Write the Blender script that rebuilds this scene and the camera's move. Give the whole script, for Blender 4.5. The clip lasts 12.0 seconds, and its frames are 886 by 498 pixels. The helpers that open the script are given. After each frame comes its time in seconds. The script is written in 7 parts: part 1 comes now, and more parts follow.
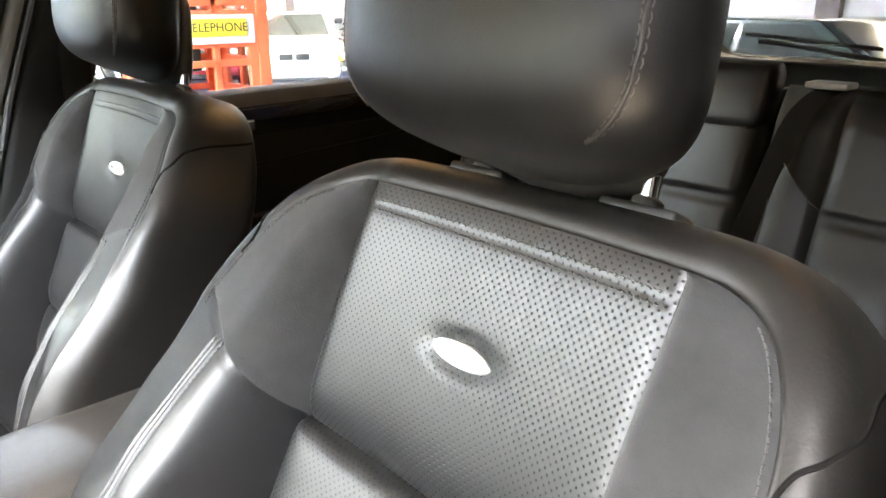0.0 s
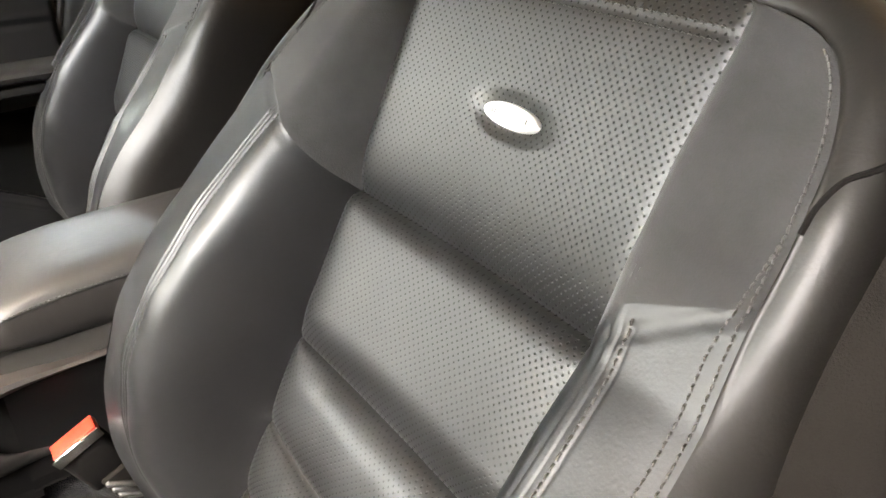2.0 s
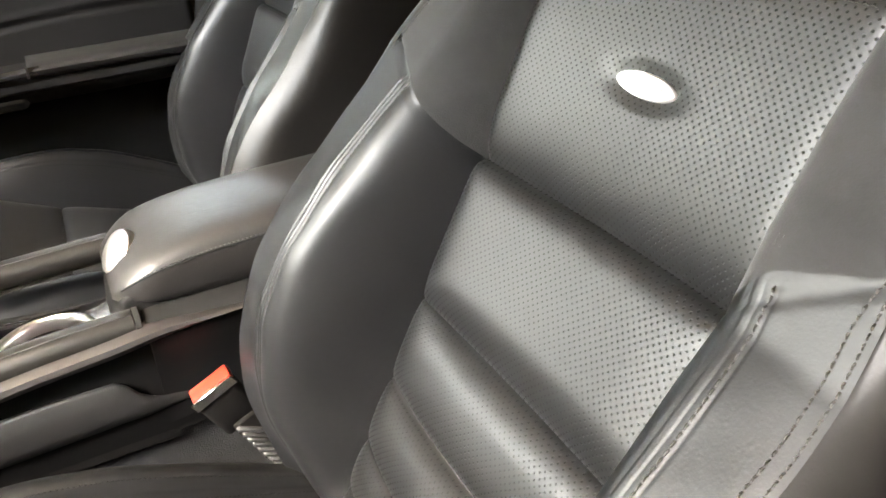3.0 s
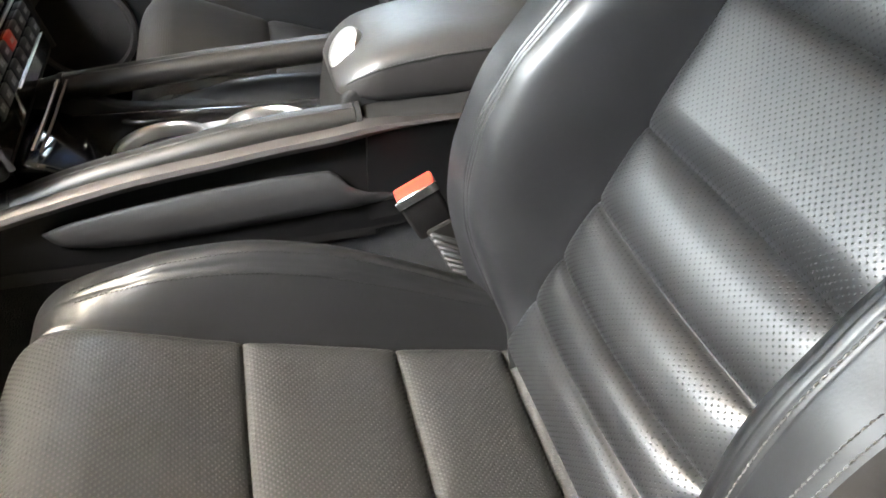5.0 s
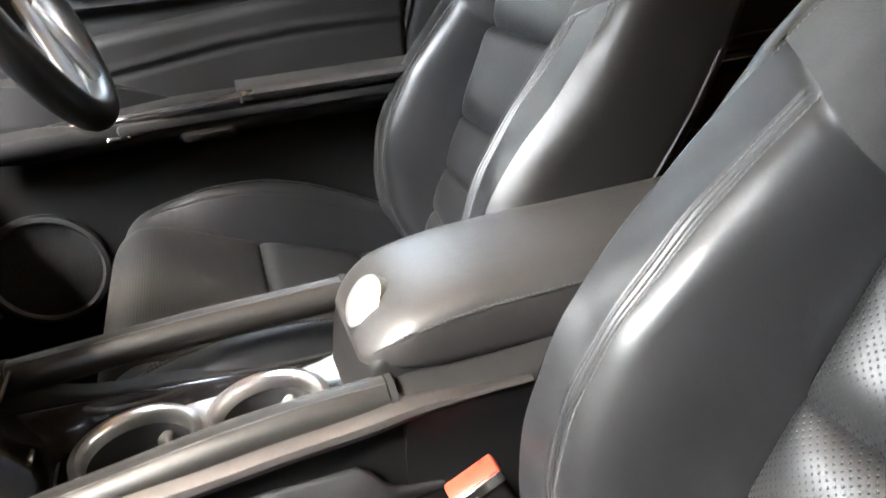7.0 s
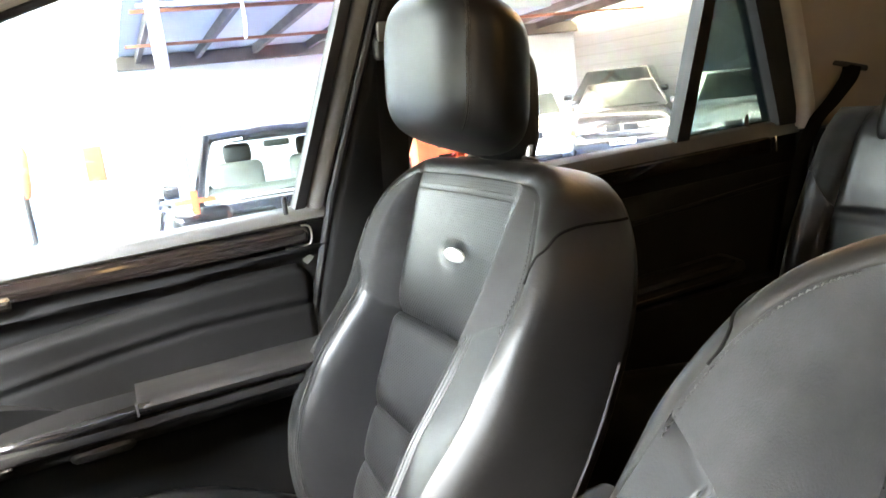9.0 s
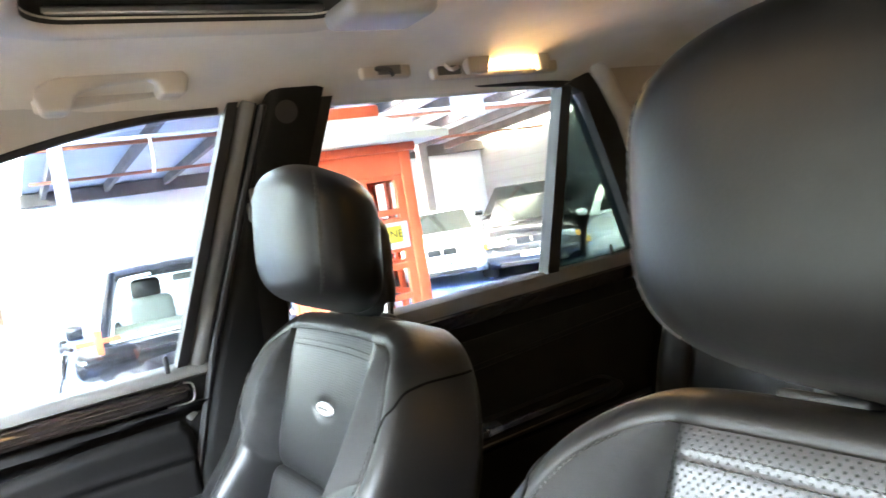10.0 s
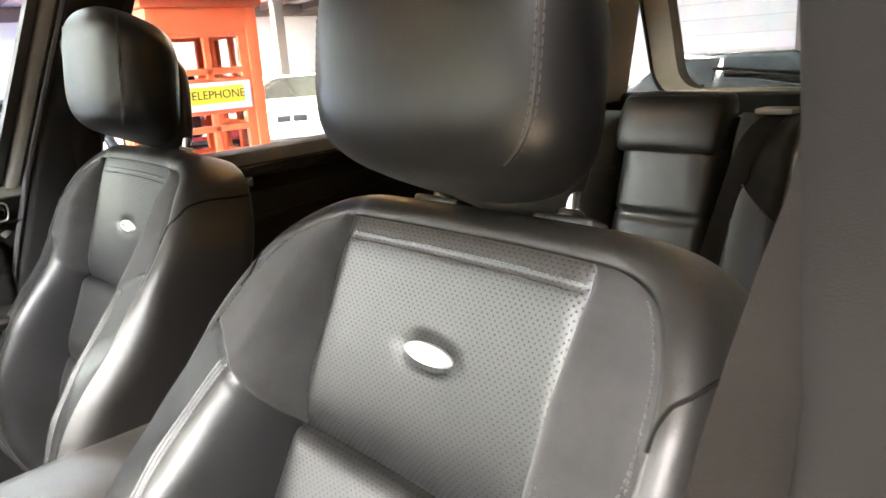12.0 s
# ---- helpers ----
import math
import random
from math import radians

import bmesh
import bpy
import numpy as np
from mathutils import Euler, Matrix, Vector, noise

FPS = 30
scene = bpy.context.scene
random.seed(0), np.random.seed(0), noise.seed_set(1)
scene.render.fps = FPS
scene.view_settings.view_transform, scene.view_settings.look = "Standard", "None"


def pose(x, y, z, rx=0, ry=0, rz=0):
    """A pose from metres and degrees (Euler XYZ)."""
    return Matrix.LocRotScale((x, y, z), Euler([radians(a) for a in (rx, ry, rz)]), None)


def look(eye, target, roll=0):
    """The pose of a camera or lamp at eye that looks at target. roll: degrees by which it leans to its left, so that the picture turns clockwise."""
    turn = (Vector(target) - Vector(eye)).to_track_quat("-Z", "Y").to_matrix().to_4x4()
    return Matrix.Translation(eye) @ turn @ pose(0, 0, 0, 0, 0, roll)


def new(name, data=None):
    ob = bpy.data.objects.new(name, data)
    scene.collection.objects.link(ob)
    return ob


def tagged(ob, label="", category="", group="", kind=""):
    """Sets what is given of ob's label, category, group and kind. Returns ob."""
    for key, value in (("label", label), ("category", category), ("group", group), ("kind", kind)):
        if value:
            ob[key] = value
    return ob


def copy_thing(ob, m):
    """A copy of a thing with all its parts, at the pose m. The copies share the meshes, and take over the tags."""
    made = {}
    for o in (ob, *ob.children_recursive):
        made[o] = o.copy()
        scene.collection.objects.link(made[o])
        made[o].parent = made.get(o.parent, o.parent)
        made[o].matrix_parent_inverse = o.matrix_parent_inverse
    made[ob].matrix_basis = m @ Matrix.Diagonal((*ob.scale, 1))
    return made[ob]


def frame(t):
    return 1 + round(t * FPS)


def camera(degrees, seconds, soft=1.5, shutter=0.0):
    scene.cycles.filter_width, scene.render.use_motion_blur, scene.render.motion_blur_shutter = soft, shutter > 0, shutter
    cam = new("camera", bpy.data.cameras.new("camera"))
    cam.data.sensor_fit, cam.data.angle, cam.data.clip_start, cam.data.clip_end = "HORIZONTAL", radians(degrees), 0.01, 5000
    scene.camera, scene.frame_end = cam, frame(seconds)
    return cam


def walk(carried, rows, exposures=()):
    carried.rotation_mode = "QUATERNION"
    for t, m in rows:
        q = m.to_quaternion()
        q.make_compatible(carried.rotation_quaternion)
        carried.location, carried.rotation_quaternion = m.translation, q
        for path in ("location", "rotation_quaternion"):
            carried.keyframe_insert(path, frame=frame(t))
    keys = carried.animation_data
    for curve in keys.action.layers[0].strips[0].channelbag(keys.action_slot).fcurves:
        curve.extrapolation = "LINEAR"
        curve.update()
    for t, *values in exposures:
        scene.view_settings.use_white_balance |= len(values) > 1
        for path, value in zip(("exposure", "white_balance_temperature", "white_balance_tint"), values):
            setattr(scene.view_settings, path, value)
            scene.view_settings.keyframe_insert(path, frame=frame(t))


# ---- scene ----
cam = camera(61.1, 12.0, 1.5, 0.22)
PATH = [
    (0, (0.063, 0.229, 1.559), (1.293, 1.675, 0.928), -0.2),
    (0.5, (0.074, 0.225, 1.528), (1.262, 1.653, 0.785), 0.9),
    (1, (0.072, 0.223, 1.493), (1.184, 1.629, 0.605), 1.6),
    (1.5, (0.066, 0.219, 1.474), (1.142, 1.607, 0.517), 2.5),
    (2, (0.048, 0.2, 1.484), (1.076, 1.635, 0.544), 0.3),
    (2.5, (0.037, 0.197, 1.485), (0.955, 1.691, 0.523), -1.1),
    (4.5, (-0.067, 0.197, 1.454), (0.458, 1.756, 0.316), -0.4),
    (5, (-0.087, 0.183, 1.426), (0.355, 1.703, 0.205), 1.3),
    (5.5, (-0.132, 0.179, 1.392), (0.165, 1.695, 0.122), 0.3),
    (6, (-0.155, 0.229, 1.377), (0.05, 1.831, 0.197), -0.1),
    (6.5, (-0.109, 0.315, 1.38), (0.14, 2.039, 0.398), -1.4),
    (7, (-0.08, 0.422, 1.413), (0.462, 2.142, 0.548), -3.2),
    (9, (0.01, 0.484, 1.534), (0.774, 2.287, 1.131), -6.7),
    (9.5, (0.033, 0.444, 1.561), (0.857, 2.248, 1.297), -7.6),
    (10, (0.06, 0.384, 1.587), (1.058, 2.112, 1.453), -9.3),
    (10.5, (0.083, 0.323, 1.586), (1.279, 1.909, 1.35), -10.1),
    (11, (0.06, 0.238, 1.582), (1.284, 1.782, 1.238), -9.5),
    (11.5, (0.047, 0.198, 1.566), (1.242, 1.738, 1.117), -8.5),
    (12, (0.021, 0.125, 1.562), (1.265, 1.607, 1.058), -3.9),
]
EXPOSURES = [(0, 8.32, 8800, 9), (1.5, 7.81, 9900, 10), (2.5, 7.85, 9900, 9), (4.5, 8.0, 8500, 6), (6, 8.1, 8200, 4), (7.0, 8.28, 8700, 8), (9, 8.57, 8700, 6), (10, 8.49, 7800, 4), (12, 8.19, 9700, 10)]
walk(cam, [(t, look(eye, target, roll)) for t, eye, target, roll in PATH], EXPOSURES)

# ---- daylight ----
SUN_EL, SUN_AZ = 69.0, 288.0
world = bpy.data.worlds.new("sky")
scene.world = world
world.use_nodes = True
wn = world.node_tree
sky = wn.nodes.new("ShaderNodeTexSky")
sky.sky_type = "NISHITA"
sky.sun_disc = False
sky.sun_elevation, sky.sun_rotation = radians(SUN_EL), radians(SUN_AZ)
sky.air_density, sky.dust_density = 1.0, 3.5
wn.links.new(sky.outputs[0], wn.nodes["Background"].inputs[0])
wn.nodes["Background"].inputs[1].default_value = 0.15
sun = new("sun", bpy.data.lights.new("sun", "SUN"))
sun.data.energy, sun.data.angle, sun.data.color = 0.9, radians(10), (1.0, 0.95, 0.88)
sun.matrix_world = look((-3.6, 1.2, 10), (0, 0, 0))


# ---- mesh helpers ----
ROOTS = {}


def thing(name, loc, label, category, group="", kind=""):
    """An empty at the base of a thing; its parts hang under it."""
    ob = new(name)
    ob.empty_display_size = 0.05
    ob.location = loc
    ROOTS[ob] = Vector(loc)
    return tagged(ob, label, category, group, kind)


def to_mesh(name, geo, mat, smooth=True, origin=None):
    me = bpy.data.meshes.new(name)
    V = np.asarray(geo[0], float)
    if origin is not None:
        V = V - np.array(origin)
    me.from_pydata(V.tolist(), [], [tuple(f) for f in geo[1]])
    if len(geo) > 2 and geo[2] is not None:
        uv = me.uv_layers.new(name="metres")
        idx = np.empty(len(me.loops), int)
        me.loops.foreach_get("vertex_index", idx)
        uv.data.foreach_set("uv", np.asarray(geo[2], float)[idx].astype(np.float32).ravel())
    bm = bmesh.new()
    bm.from_mesh(me)
    bmesh.ops.recalc_face_normals(bm, faces=bm.faces[:])
    bm.to_mesh(me)
    bm.free()
    me.materials.append(mat)
    if smooth:
        me.shade_smooth()
        me.set_sharp_from_angle(angle=radians(smooth if smooth > 1 else 42))
    return me


def part(name, geo, mat, parent, label="", smooth=True):
    """One mesh object under a thing or under a part; geo is in world metres."""
    root = ROOTS[parent]
    ob = new(name, to_mesh(name, geo, mat, smooth, root))
    ob.parent = parent
    ROOTS[ob] = root
    return tagged(ob, label)


def solo(name, geo, mat, label, category, group="", kind="", smooth=True):
    """A thing of one mesh, with its origin at its base."""
    V = np.asarray(geo[0], float)
    o = (V[:, 0].mean(), V[:, 1].mean(), V[:, 2].min())
    ob = new(name, to_mesh(name, geo, mat, smooth, o))
    ob.location = o
    ROOTS[ob] = Vector(o)
    return tagged(ob, label, category, group, kind)


def join(*geos):
    V, F, U, n = [], [], [], 0
    has = all(len(g) > 2 and g[2] is not None for g in geos)
    for g in geos:
        v = np.asarray(g[0], float)
        V.append(v)
        F += [tuple(i + n for i in f) for f in g[1]]
        if has:
            U.append(np.asarray(g[2], float))
        n += len(v)
    return (np.vstack(V), F, np.vstack(U)) if has else (np.vstack(V), F)


def grid(P, ring=False, caps=False, uv=None):
    """Quads over an array of points (m, n, 3); ring closes the second axis."""
    P = np.asarray(P, float)
    m, n, _ = P.shape
    F = []
    for i in range(m - 1):
        for j in range(n if ring else n - 1):
            k = (j + 1) % n
            F.append((i * n + j, i * n + k, (i + 1) * n + k, (i + 1) * n + j))
    if caps:
        F.append(tuple(range(n)))
        F.append(tuple((m - 1) * n + j for j in reversed(range(n))))
    return (P.reshape(-1, 3), F, None if uv is None else np.asarray(uv, float).reshape(-1, 2))


def from_bm(bm):
    bm.verts.ensure_lookup_table()
    g = (np.array([v.co[:] for v in bm.verts]), [tuple(v.index for v in f.verts) for f in bm.faces])
    bm.free()
    return g


def rbox(c, s, bev=0.004, seg=2, m=None):
    """A box with rounded edges; m turns it about its centre."""
    bm = bmesh.new()
    bmesh.ops.create_cube(bm, size=1.0)
    bmesh.ops.scale(bm, vec=s, verts=bm.verts[:])
    bev = min(bev, 0.49 * min(s))
    if bev > 0:
        bmesh.ops.bevel(bm, geom=bm.edges[:], offset=bev, segments=seg, affect="EDGES", profile=0.5)
    if m is not None:
        bm.transform(m)
    bmesh.ops.translate(bm, vec=c, verts=bm.verts[:])
    bm.verts.index_update()
    return from_bm(bm)


def prism(poly, axis, lo, hi, bev=0.0, seg=2):
    """A polygon of two coordinates, pushed along axis from lo to hi. Axis x: (y, z); y: (x, z); z: (x, y)."""
    bm = bmesh.new()
    put = {"x": lambda a, b, h: (h, a, b), "y": lambda a, b, h: (a, h, b), "z": lambda a, b, h: (a, b, h)}[axis]
    A = [bm.verts.new(put(a, b, lo)) for a, b in poly]
    B = [bm.verts.new(put(a, b, hi)) for a, b in poly]
    n = len(poly)
    bm.faces.new(A)
    bm.faces.new(B[::-1])
    for i in range(n):
        bm.faces.new((A[i], A[(i + 1) % n], B[(i + 1) % n], B[i]))
    bmesh.ops.recalc_face_normals(bm, faces=bm.faces[:])
    if bev > 0:
        bmesh.ops.bevel(bm, geom=bm.edges[:], offset=bev, segments=seg, affect="EDGES", profile=0.5, clamp_overlap=True)
    bm.verts.index_update()
    return from_bm(bm)


def smooth_line(pts, n):
    """A Catmull-Rom line through pts, evenly sampled."""
    P = np.asarray(pts, float)
    Q = np.vstack([2 * P[0] - P[1], P, 2 * P[-1] - P[-2]])
    out = []
    for i in range(1, len(Q) - 2):
        for t in np.linspace(0, 1, 16, endpoint=False):
            a, b, c, d = Q[i - 1], Q[i], Q[i + 1], Q[i + 2]
            out.append(0.5 * (2 * b + (c - a) * t + (2 * a - 5 * b + 4 * c - d) * t * t + (3 * b - a - 3 * c + d) * t**3))
    out = np.array(out + [P[-1]])
    L = np.r_[0, np.cumsum(np.linalg.norm(np.diff(out, axis=0), axis=1))]
    s = np.linspace(0, L[-1], n)
    return np.stack([np.interp(s, L, out[:, k]) for k in range(out.shape[1])], 1)


def tube(pts, r, n=10, flat=1.0, up=(0, 0, 1), taper=None, caps=True):
    """A bar along a line; flat: its height over its width; taper: factors along it."""
    P = np.asarray(pts, float)
    T = np.gradient(P, axis=0)
    T /= np.linalg.norm(T, axis=1)[:, None]
    up = np.array(up, float)
    rows = []
    for i, (p, t) in enumerate(zip(P, T)):
        side = np.cross(t, up)
        if np.linalg.norm(side) < 1e-4:
            side = np.cross(t, (1, 0, 0))
        side /= np.linalg.norm(side)
        top = np.cross(side, t)
        k = 1.0 if taper is None else taper[i]
        a = np.linspace(0, 2 * np.pi, n, endpoint=False)
        rows.append(p + k * r * (np.cos(a)[:, None] * side + flat * np.sin(a)[:, None] * top))
    return grid(np.array(rows), ring=True, caps=caps)


def lathe(profile, c, axis=(0, 0, 1), n=24, caps=True):
    """A turned form: (radius, height) pairs about an axis through c."""
    ax = np.array(axis, float) / np.linalg.norm(axis)
    e = np.cross(ax, (1, 0, 0) if abs(ax[0]) < 0.9 else (0, 1, 0))
    e /= np.linalg.norm(e)
    f = np.cross(ax, e)
    a = np.linspace(0, 2 * np.pi, n, endpoint=False)
    rows = [np.array(c) + h * ax + r * (np.cos(a)[:, None] * e + np.sin(a)[:, None] * f) for r, h in profile]
    return grid(np.array(rows), ring=True, caps=caps)


def xbar(x0, x1, poly, slope=0.0, ref=0.0, n=8, ends=0.0, bow=None):
    """A (y, z) section carried along x; slope lifts it along the way; ends rounds both ends in over that length."""
    xs = np.unique(np.r_[np.linspace(x0, x1, n), np.linspace(x0, x0 + ends, 4), np.linspace(x1 - ends, x1, 4)]) if ends else np.linspace(x0, x1, n)
    poly = np.array(poly, float)
    mid = poly.mean(0)
    rows = []
    for x in xs:
        k = 1.0
        if ends:
            d = min(x - x0, x1 - x) / ends
            k = math.sqrt(max(0.04, 1 - (1 - min(d, 1)) ** 2))
        q = mid + (poly - mid) * k
        lift = slope * (x - ref) + (bow(x) if bow else 0.0)
        rows.append(np.column_stack([np.full(len(q), x), q[:, 0], q[:, 1] + lift]))
    return grid(np.array(rows), ring=True, caps=True)


def rounded(y0, y1, z0, z1, r, n=4):
    """A rectangle with round corners."""
    out = []
    for cy, cz, a0 in ((y1 - r, z1 - r, 0), (y0 + r, z1 - r, 90), (y0 + r, z0 + r, 180), (y1 - r, z0 + r, 270)):
        for k in range(n + 1):
            a = radians(a0 + 90 * k / n)
            out.append((cy + r * math.cos(a), cz + r * math.sin(a)))
    return out


def stitches(line, lift, gap=0.0050, length=0.0038, r=0.0007):
    """Small thread loops along a line; lift: the outward way at each of its points."""
    P, N = np.asarray(line, float), np.asarray(lift, float)
    L = np.r_[0, np.cumsum(np.linalg.norm(np.diff(P, axis=0), axis=1))]
    V, F = [], []
    for s in np.arange(gap / 2, L[-1] - gap / 2, gap):
        ends = [np.array([np.interp(s + d, L, P[:, k]) for k in range(3)]) for d in (-length / 2, 0, length / 2)]
        n = np.array([np.interp(s, L, N[:, k]) for k in range(3)])
        n /= np.linalg.norm(n)
        t = ends[2] - ends[0]
        t /= np.linalg.norm(t)
        b = np.cross(t, n)
        o = len(V)
        for e, h in zip(ends, (-0.0003, 0.0008, -0.0003)):
            for ca, sa in ((1, 0), (0, 1), (-1, 0), (0, -1)):
                V.append(e + n * h + r * (ca * b + sa * n))
        for i in range(2):
            for j in range(4):
                k = (j + 1) % 4
                F.append((o + 4 * i + j, o + 4 * i + k, o + 4 * i + 4 + k, o + 4 * i + 4 + j))
    return (np.array(V), F)


def bars(c, right, up, w, h, n, normal, fill=0.6, seed=3):
    """Plain upright bars in place of small writing: n of them over a field w by h."""
    rnd = random.Random(seed)
    c, right, up, normal = (np.array(v, float) for v in (c, right, up, normal))
    V, F = [], []
    for i in range(n):
        x = (i + 0.5) / n * w - w / 2
        hw, hh = w / n * fill / 2, h / 2 * rnd.uniform(0.7, 1.0)
        o = len(V)
        for d in (0.0, 0.0006):
            for a, b in ((-1, -1), (1, -1), (1, 1), (-1, 1)):
                V.append(c + right * (x + a * hw) + up * (b * hh) + normal * d)
        F += [(o, o + 3, o + 2, o + 1), (o + 4, o + 5, o + 6, o + 7)]
        F += [(o + j, o + (j + 1) % 4, o + 4 + (j + 1) % 4, o + 4 + j) for j in range(4)]
    return (np.array(V), F)


# ---- materials ----
def material(name):
    m = bpy.data.materials.new(name)
    m.use_nodes = True
    t = m.node_tree
    return m, t, t.nodes["Principled BSDF"]


def node(t, kind, **values):
    n = t.nodes.new(kind)
    for k, v in values.items():
        if k in n.inputs:
            n.inputs[k].default_value = v
    return n


def surface(name, a, b, rough, rough2=None, grain=300.0, bump=0.15, patch=6.0, metal=0.0, ior=1.5, sheen=0.0, coat=0.0, dist=0.0006, spread=0.5, wrinkle=0.0):
    """A surface with two scales of variation: patches between the colours a and b, and a fine grain in relief."""
    m, t, p = material(name)
    co = node(t, "ShaderNodeTexCoord")
    big = node(t, "ShaderNodeTexNoise", Scale=patch, Detail=4.0, Roughness=0.6)
    fine = node(t, "ShaderNodeTexNoise", Scale=grain, Detail=3.0, Roughness=0.55)
    t.links.new(co.outputs["Object"], big.inputs["Vector"])
    t.links.new(co.outputs["Object"], fine.inputs["Vector"])
    ramp = node(t, "ShaderNodeMapRange")
    ramp.inputs["From Min"].default_value, ramp.inputs["From Max"].default_value = 0.5 - spread / 2, 0.5 + spread / 2
    t.links.new(big.outputs["Fac"], ramp.inputs["Value"])
    mix = t.nodes.new("ShaderNodeMix")
    mix.data_type = "RGBA"
    mix.inputs[6].default_value, mix.inputs[7].default_value = (*a, 1), (*b, 1)
    t.links.new(ramp.outputs[0], mix.inputs[0])
    t.links.new(mix.outputs[2], p.inputs["Base Color"])
    r2 = rough + 0.08 if rough2 is None else rough2
    rr = node(t, "ShaderNodeMapRange")
    rr.inputs["To Min"].default_value, rr.inputs["To Max"].default_value = rough, r2
    t.links.new(big.outputs["Fac"], rr.inputs["Value"])
    t.links.new(rr.outputs[0], p.inputs["Roughness"])
    if bump:
        bu = node(t, "ShaderNodeBump", Strength=bump, Distance=dist)
        t.links.new(fine.outputs["Fac"], bu.inputs["Height"])
        t.links.new(bu.outputs[0], p.inputs["Normal"])
        if wrinkle:
            soft_ = node(t, "ShaderNodeTexNoise", Scale=34.0, Detail=3.0, Roughness=0.55, Distortion=0.8)
            t.links.new(co.outputs["Object"], soft_.inputs["Vector"])
            wb_ = node(t, "ShaderNodeBump", Strength=wrinkle, Distance=0.004)
            t.links.new(soft_.outputs["Fac"], wb_.inputs["Height"])
            t.links.new(wb_.outputs[0], bu.inputs["Normal"])
    p.inputs["Metallic"].default_value, p.inputs["IOR"].default_value = metal, ior
    if sheen:
        p.inputs["Sheen Weight"].default_value, p.inputs["Sheen Roughness"].default_value = sheen, 0.5
    if coat:
        p.inputs["Coat Weight"].default_value, p.inputs["Coat Roughness"].default_value = coat, 0.04
    return m


def perforated(name, a, b, rough, hole, du=0.0058, dv=0.0058, radius=0.0010):
    """Leather with staggered rows of pin holes, laid out in metres."""
    m = surface(name, a, b, rough, grain=420.0, bump=0.10, patch=9.0)
    t = m.node_tree
    p = t.nodes["Principled BSDF"]
    uv = node(t, "ShaderNodeUVMap")
    uv.uv_map = "metres"
    sep = node(t, "ShaderNodeSeparateXYZ")
    t.links.new(uv.outputs[0], sep.inputs[0])

    def calc(op, x, y=None):
        n = t.nodes.new("ShaderNodeMath")
        n.operation = op
        for i, v in enumerate((x, y)):
            if v is None:
                continue
            if isinstance(v, float):
                n.inputs[i].default_value = v
            else:
                t.links.new(v, n.inputs[i])
        return n.outputs[0]

    def lattice(shift):
        d = []
        for k, step in ((0, du), (1, dv)):
            x = calc("ADD", calc("DIVIDE", sep.outputs[k], step), 100.0 + shift)
            x = calc("MULTIPLY", calc("SUBTRACT", calc("FRACT", x), 0.5), step)
            d.append(calc("MULTIPLY", x, x))
        return calc("SQRT", calc("ADD", d[0], d[1]))

    near = calc("MINIMUM", lattice(0.0), lattice(0.5))
    edge = node(t, "ShaderNodeMapRange")
    edge.interpolation_type = "SMOOTHSTEP"
    edge.inputs["From Min"].default_value, edge.inputs["From Max"].default_value = radius * 1.35, radius * 0.65
    t.links.new(near, edge.inputs["Value"])
    base = p.inputs["Base Color"].links[0].from_socket
    mix = t.nodes.new("ShaderNodeMix")
    mix.data_type = "RGBA"
    t.links.new(edge.outputs[0], mix.inputs[0])
    t.links.new(base, mix.inputs[6])
    mix.inputs[7].default_value = (*hole, 1)
    t.links.new(mix.outputs[2], p.inputs["Base Color"])
    rsock = p.inputs["Roughness"].links[0].from_socket
    rm = node(t, "ShaderNodeMix")
    t.links.new(edge.outputs[0], rm.inputs[0])
    t.links.new(rsock, rm.inputs[2])
    rm.inputs[3].default_value = 0.95
    t.links.new(rm.outputs[0], p.inputs["Roughness"])
    sp = node(t, "ShaderNodeMapRange")
    sp.inputs["To Min"].default_value, sp.inputs["To Max"].default_value = 0.38, 0.05
    t.links.new(edge.outputs[0], sp.inputs["Value"])
    t.links.new(sp.outputs[0], p.inputs["Specular IOR Level"])
    bu = node(t, "ShaderNodeBump", Strength=0.5, Distance=0.0006)
    bu.invert = True
    t.links.new(edge.outputs[0], bu.inputs["Height"])
    old = p.inputs["Normal"].links[0].from_node
    t.links.new(old.outputs[0], bu.inputs["Normal"])
    t.links.new(bu.outputs[0], p.inputs["Normal"])
    return m


def pane_glass(name, tint=(0.9, 0.93, 0.92)):
    """A clear pane: lets light through and mirrors at a slant."""
    m, t, p = material(name)
    out = t.nodes["Material Output"]
    t.nodes.remove(p)
    clear = node(t, "ShaderNodeBsdfTransparent")
    clear.inputs[0].default_value = (*tint, 1)
    gloss = node(t, "ShaderNodeBsdfGlossy", Roughness=0.02)
    lw = node(t, "ShaderNodeLayerWeight", Blend=0.5)
    pw = node(t, "ShaderNodeMath")
    pw.operation = "POWER"
    pw.inputs[1].default_value = 5.0
    t.links.new(lw.outputs["Facing"], pw.inputs[0])
    fr = node(t, "ShaderNodeMapRange")
    fr.inputs["To Min"].default_value, fr.inputs["To Max"].default_value = 0.035, 0.9
    t.links.new(pw.outputs[0], fr.inputs["Value"])
    mix = node(t, "ShaderNodeMixShader")
    t.links.new(fr.outputs[0], mix.inputs[0])
    t.links.new(clear.outputs[0], mix.inputs[1])
    t.links.new(gloss.outputs[0], mix.inputs[2])
    t.links.new(mix.outputs[0], out.inputs[0])
    return m


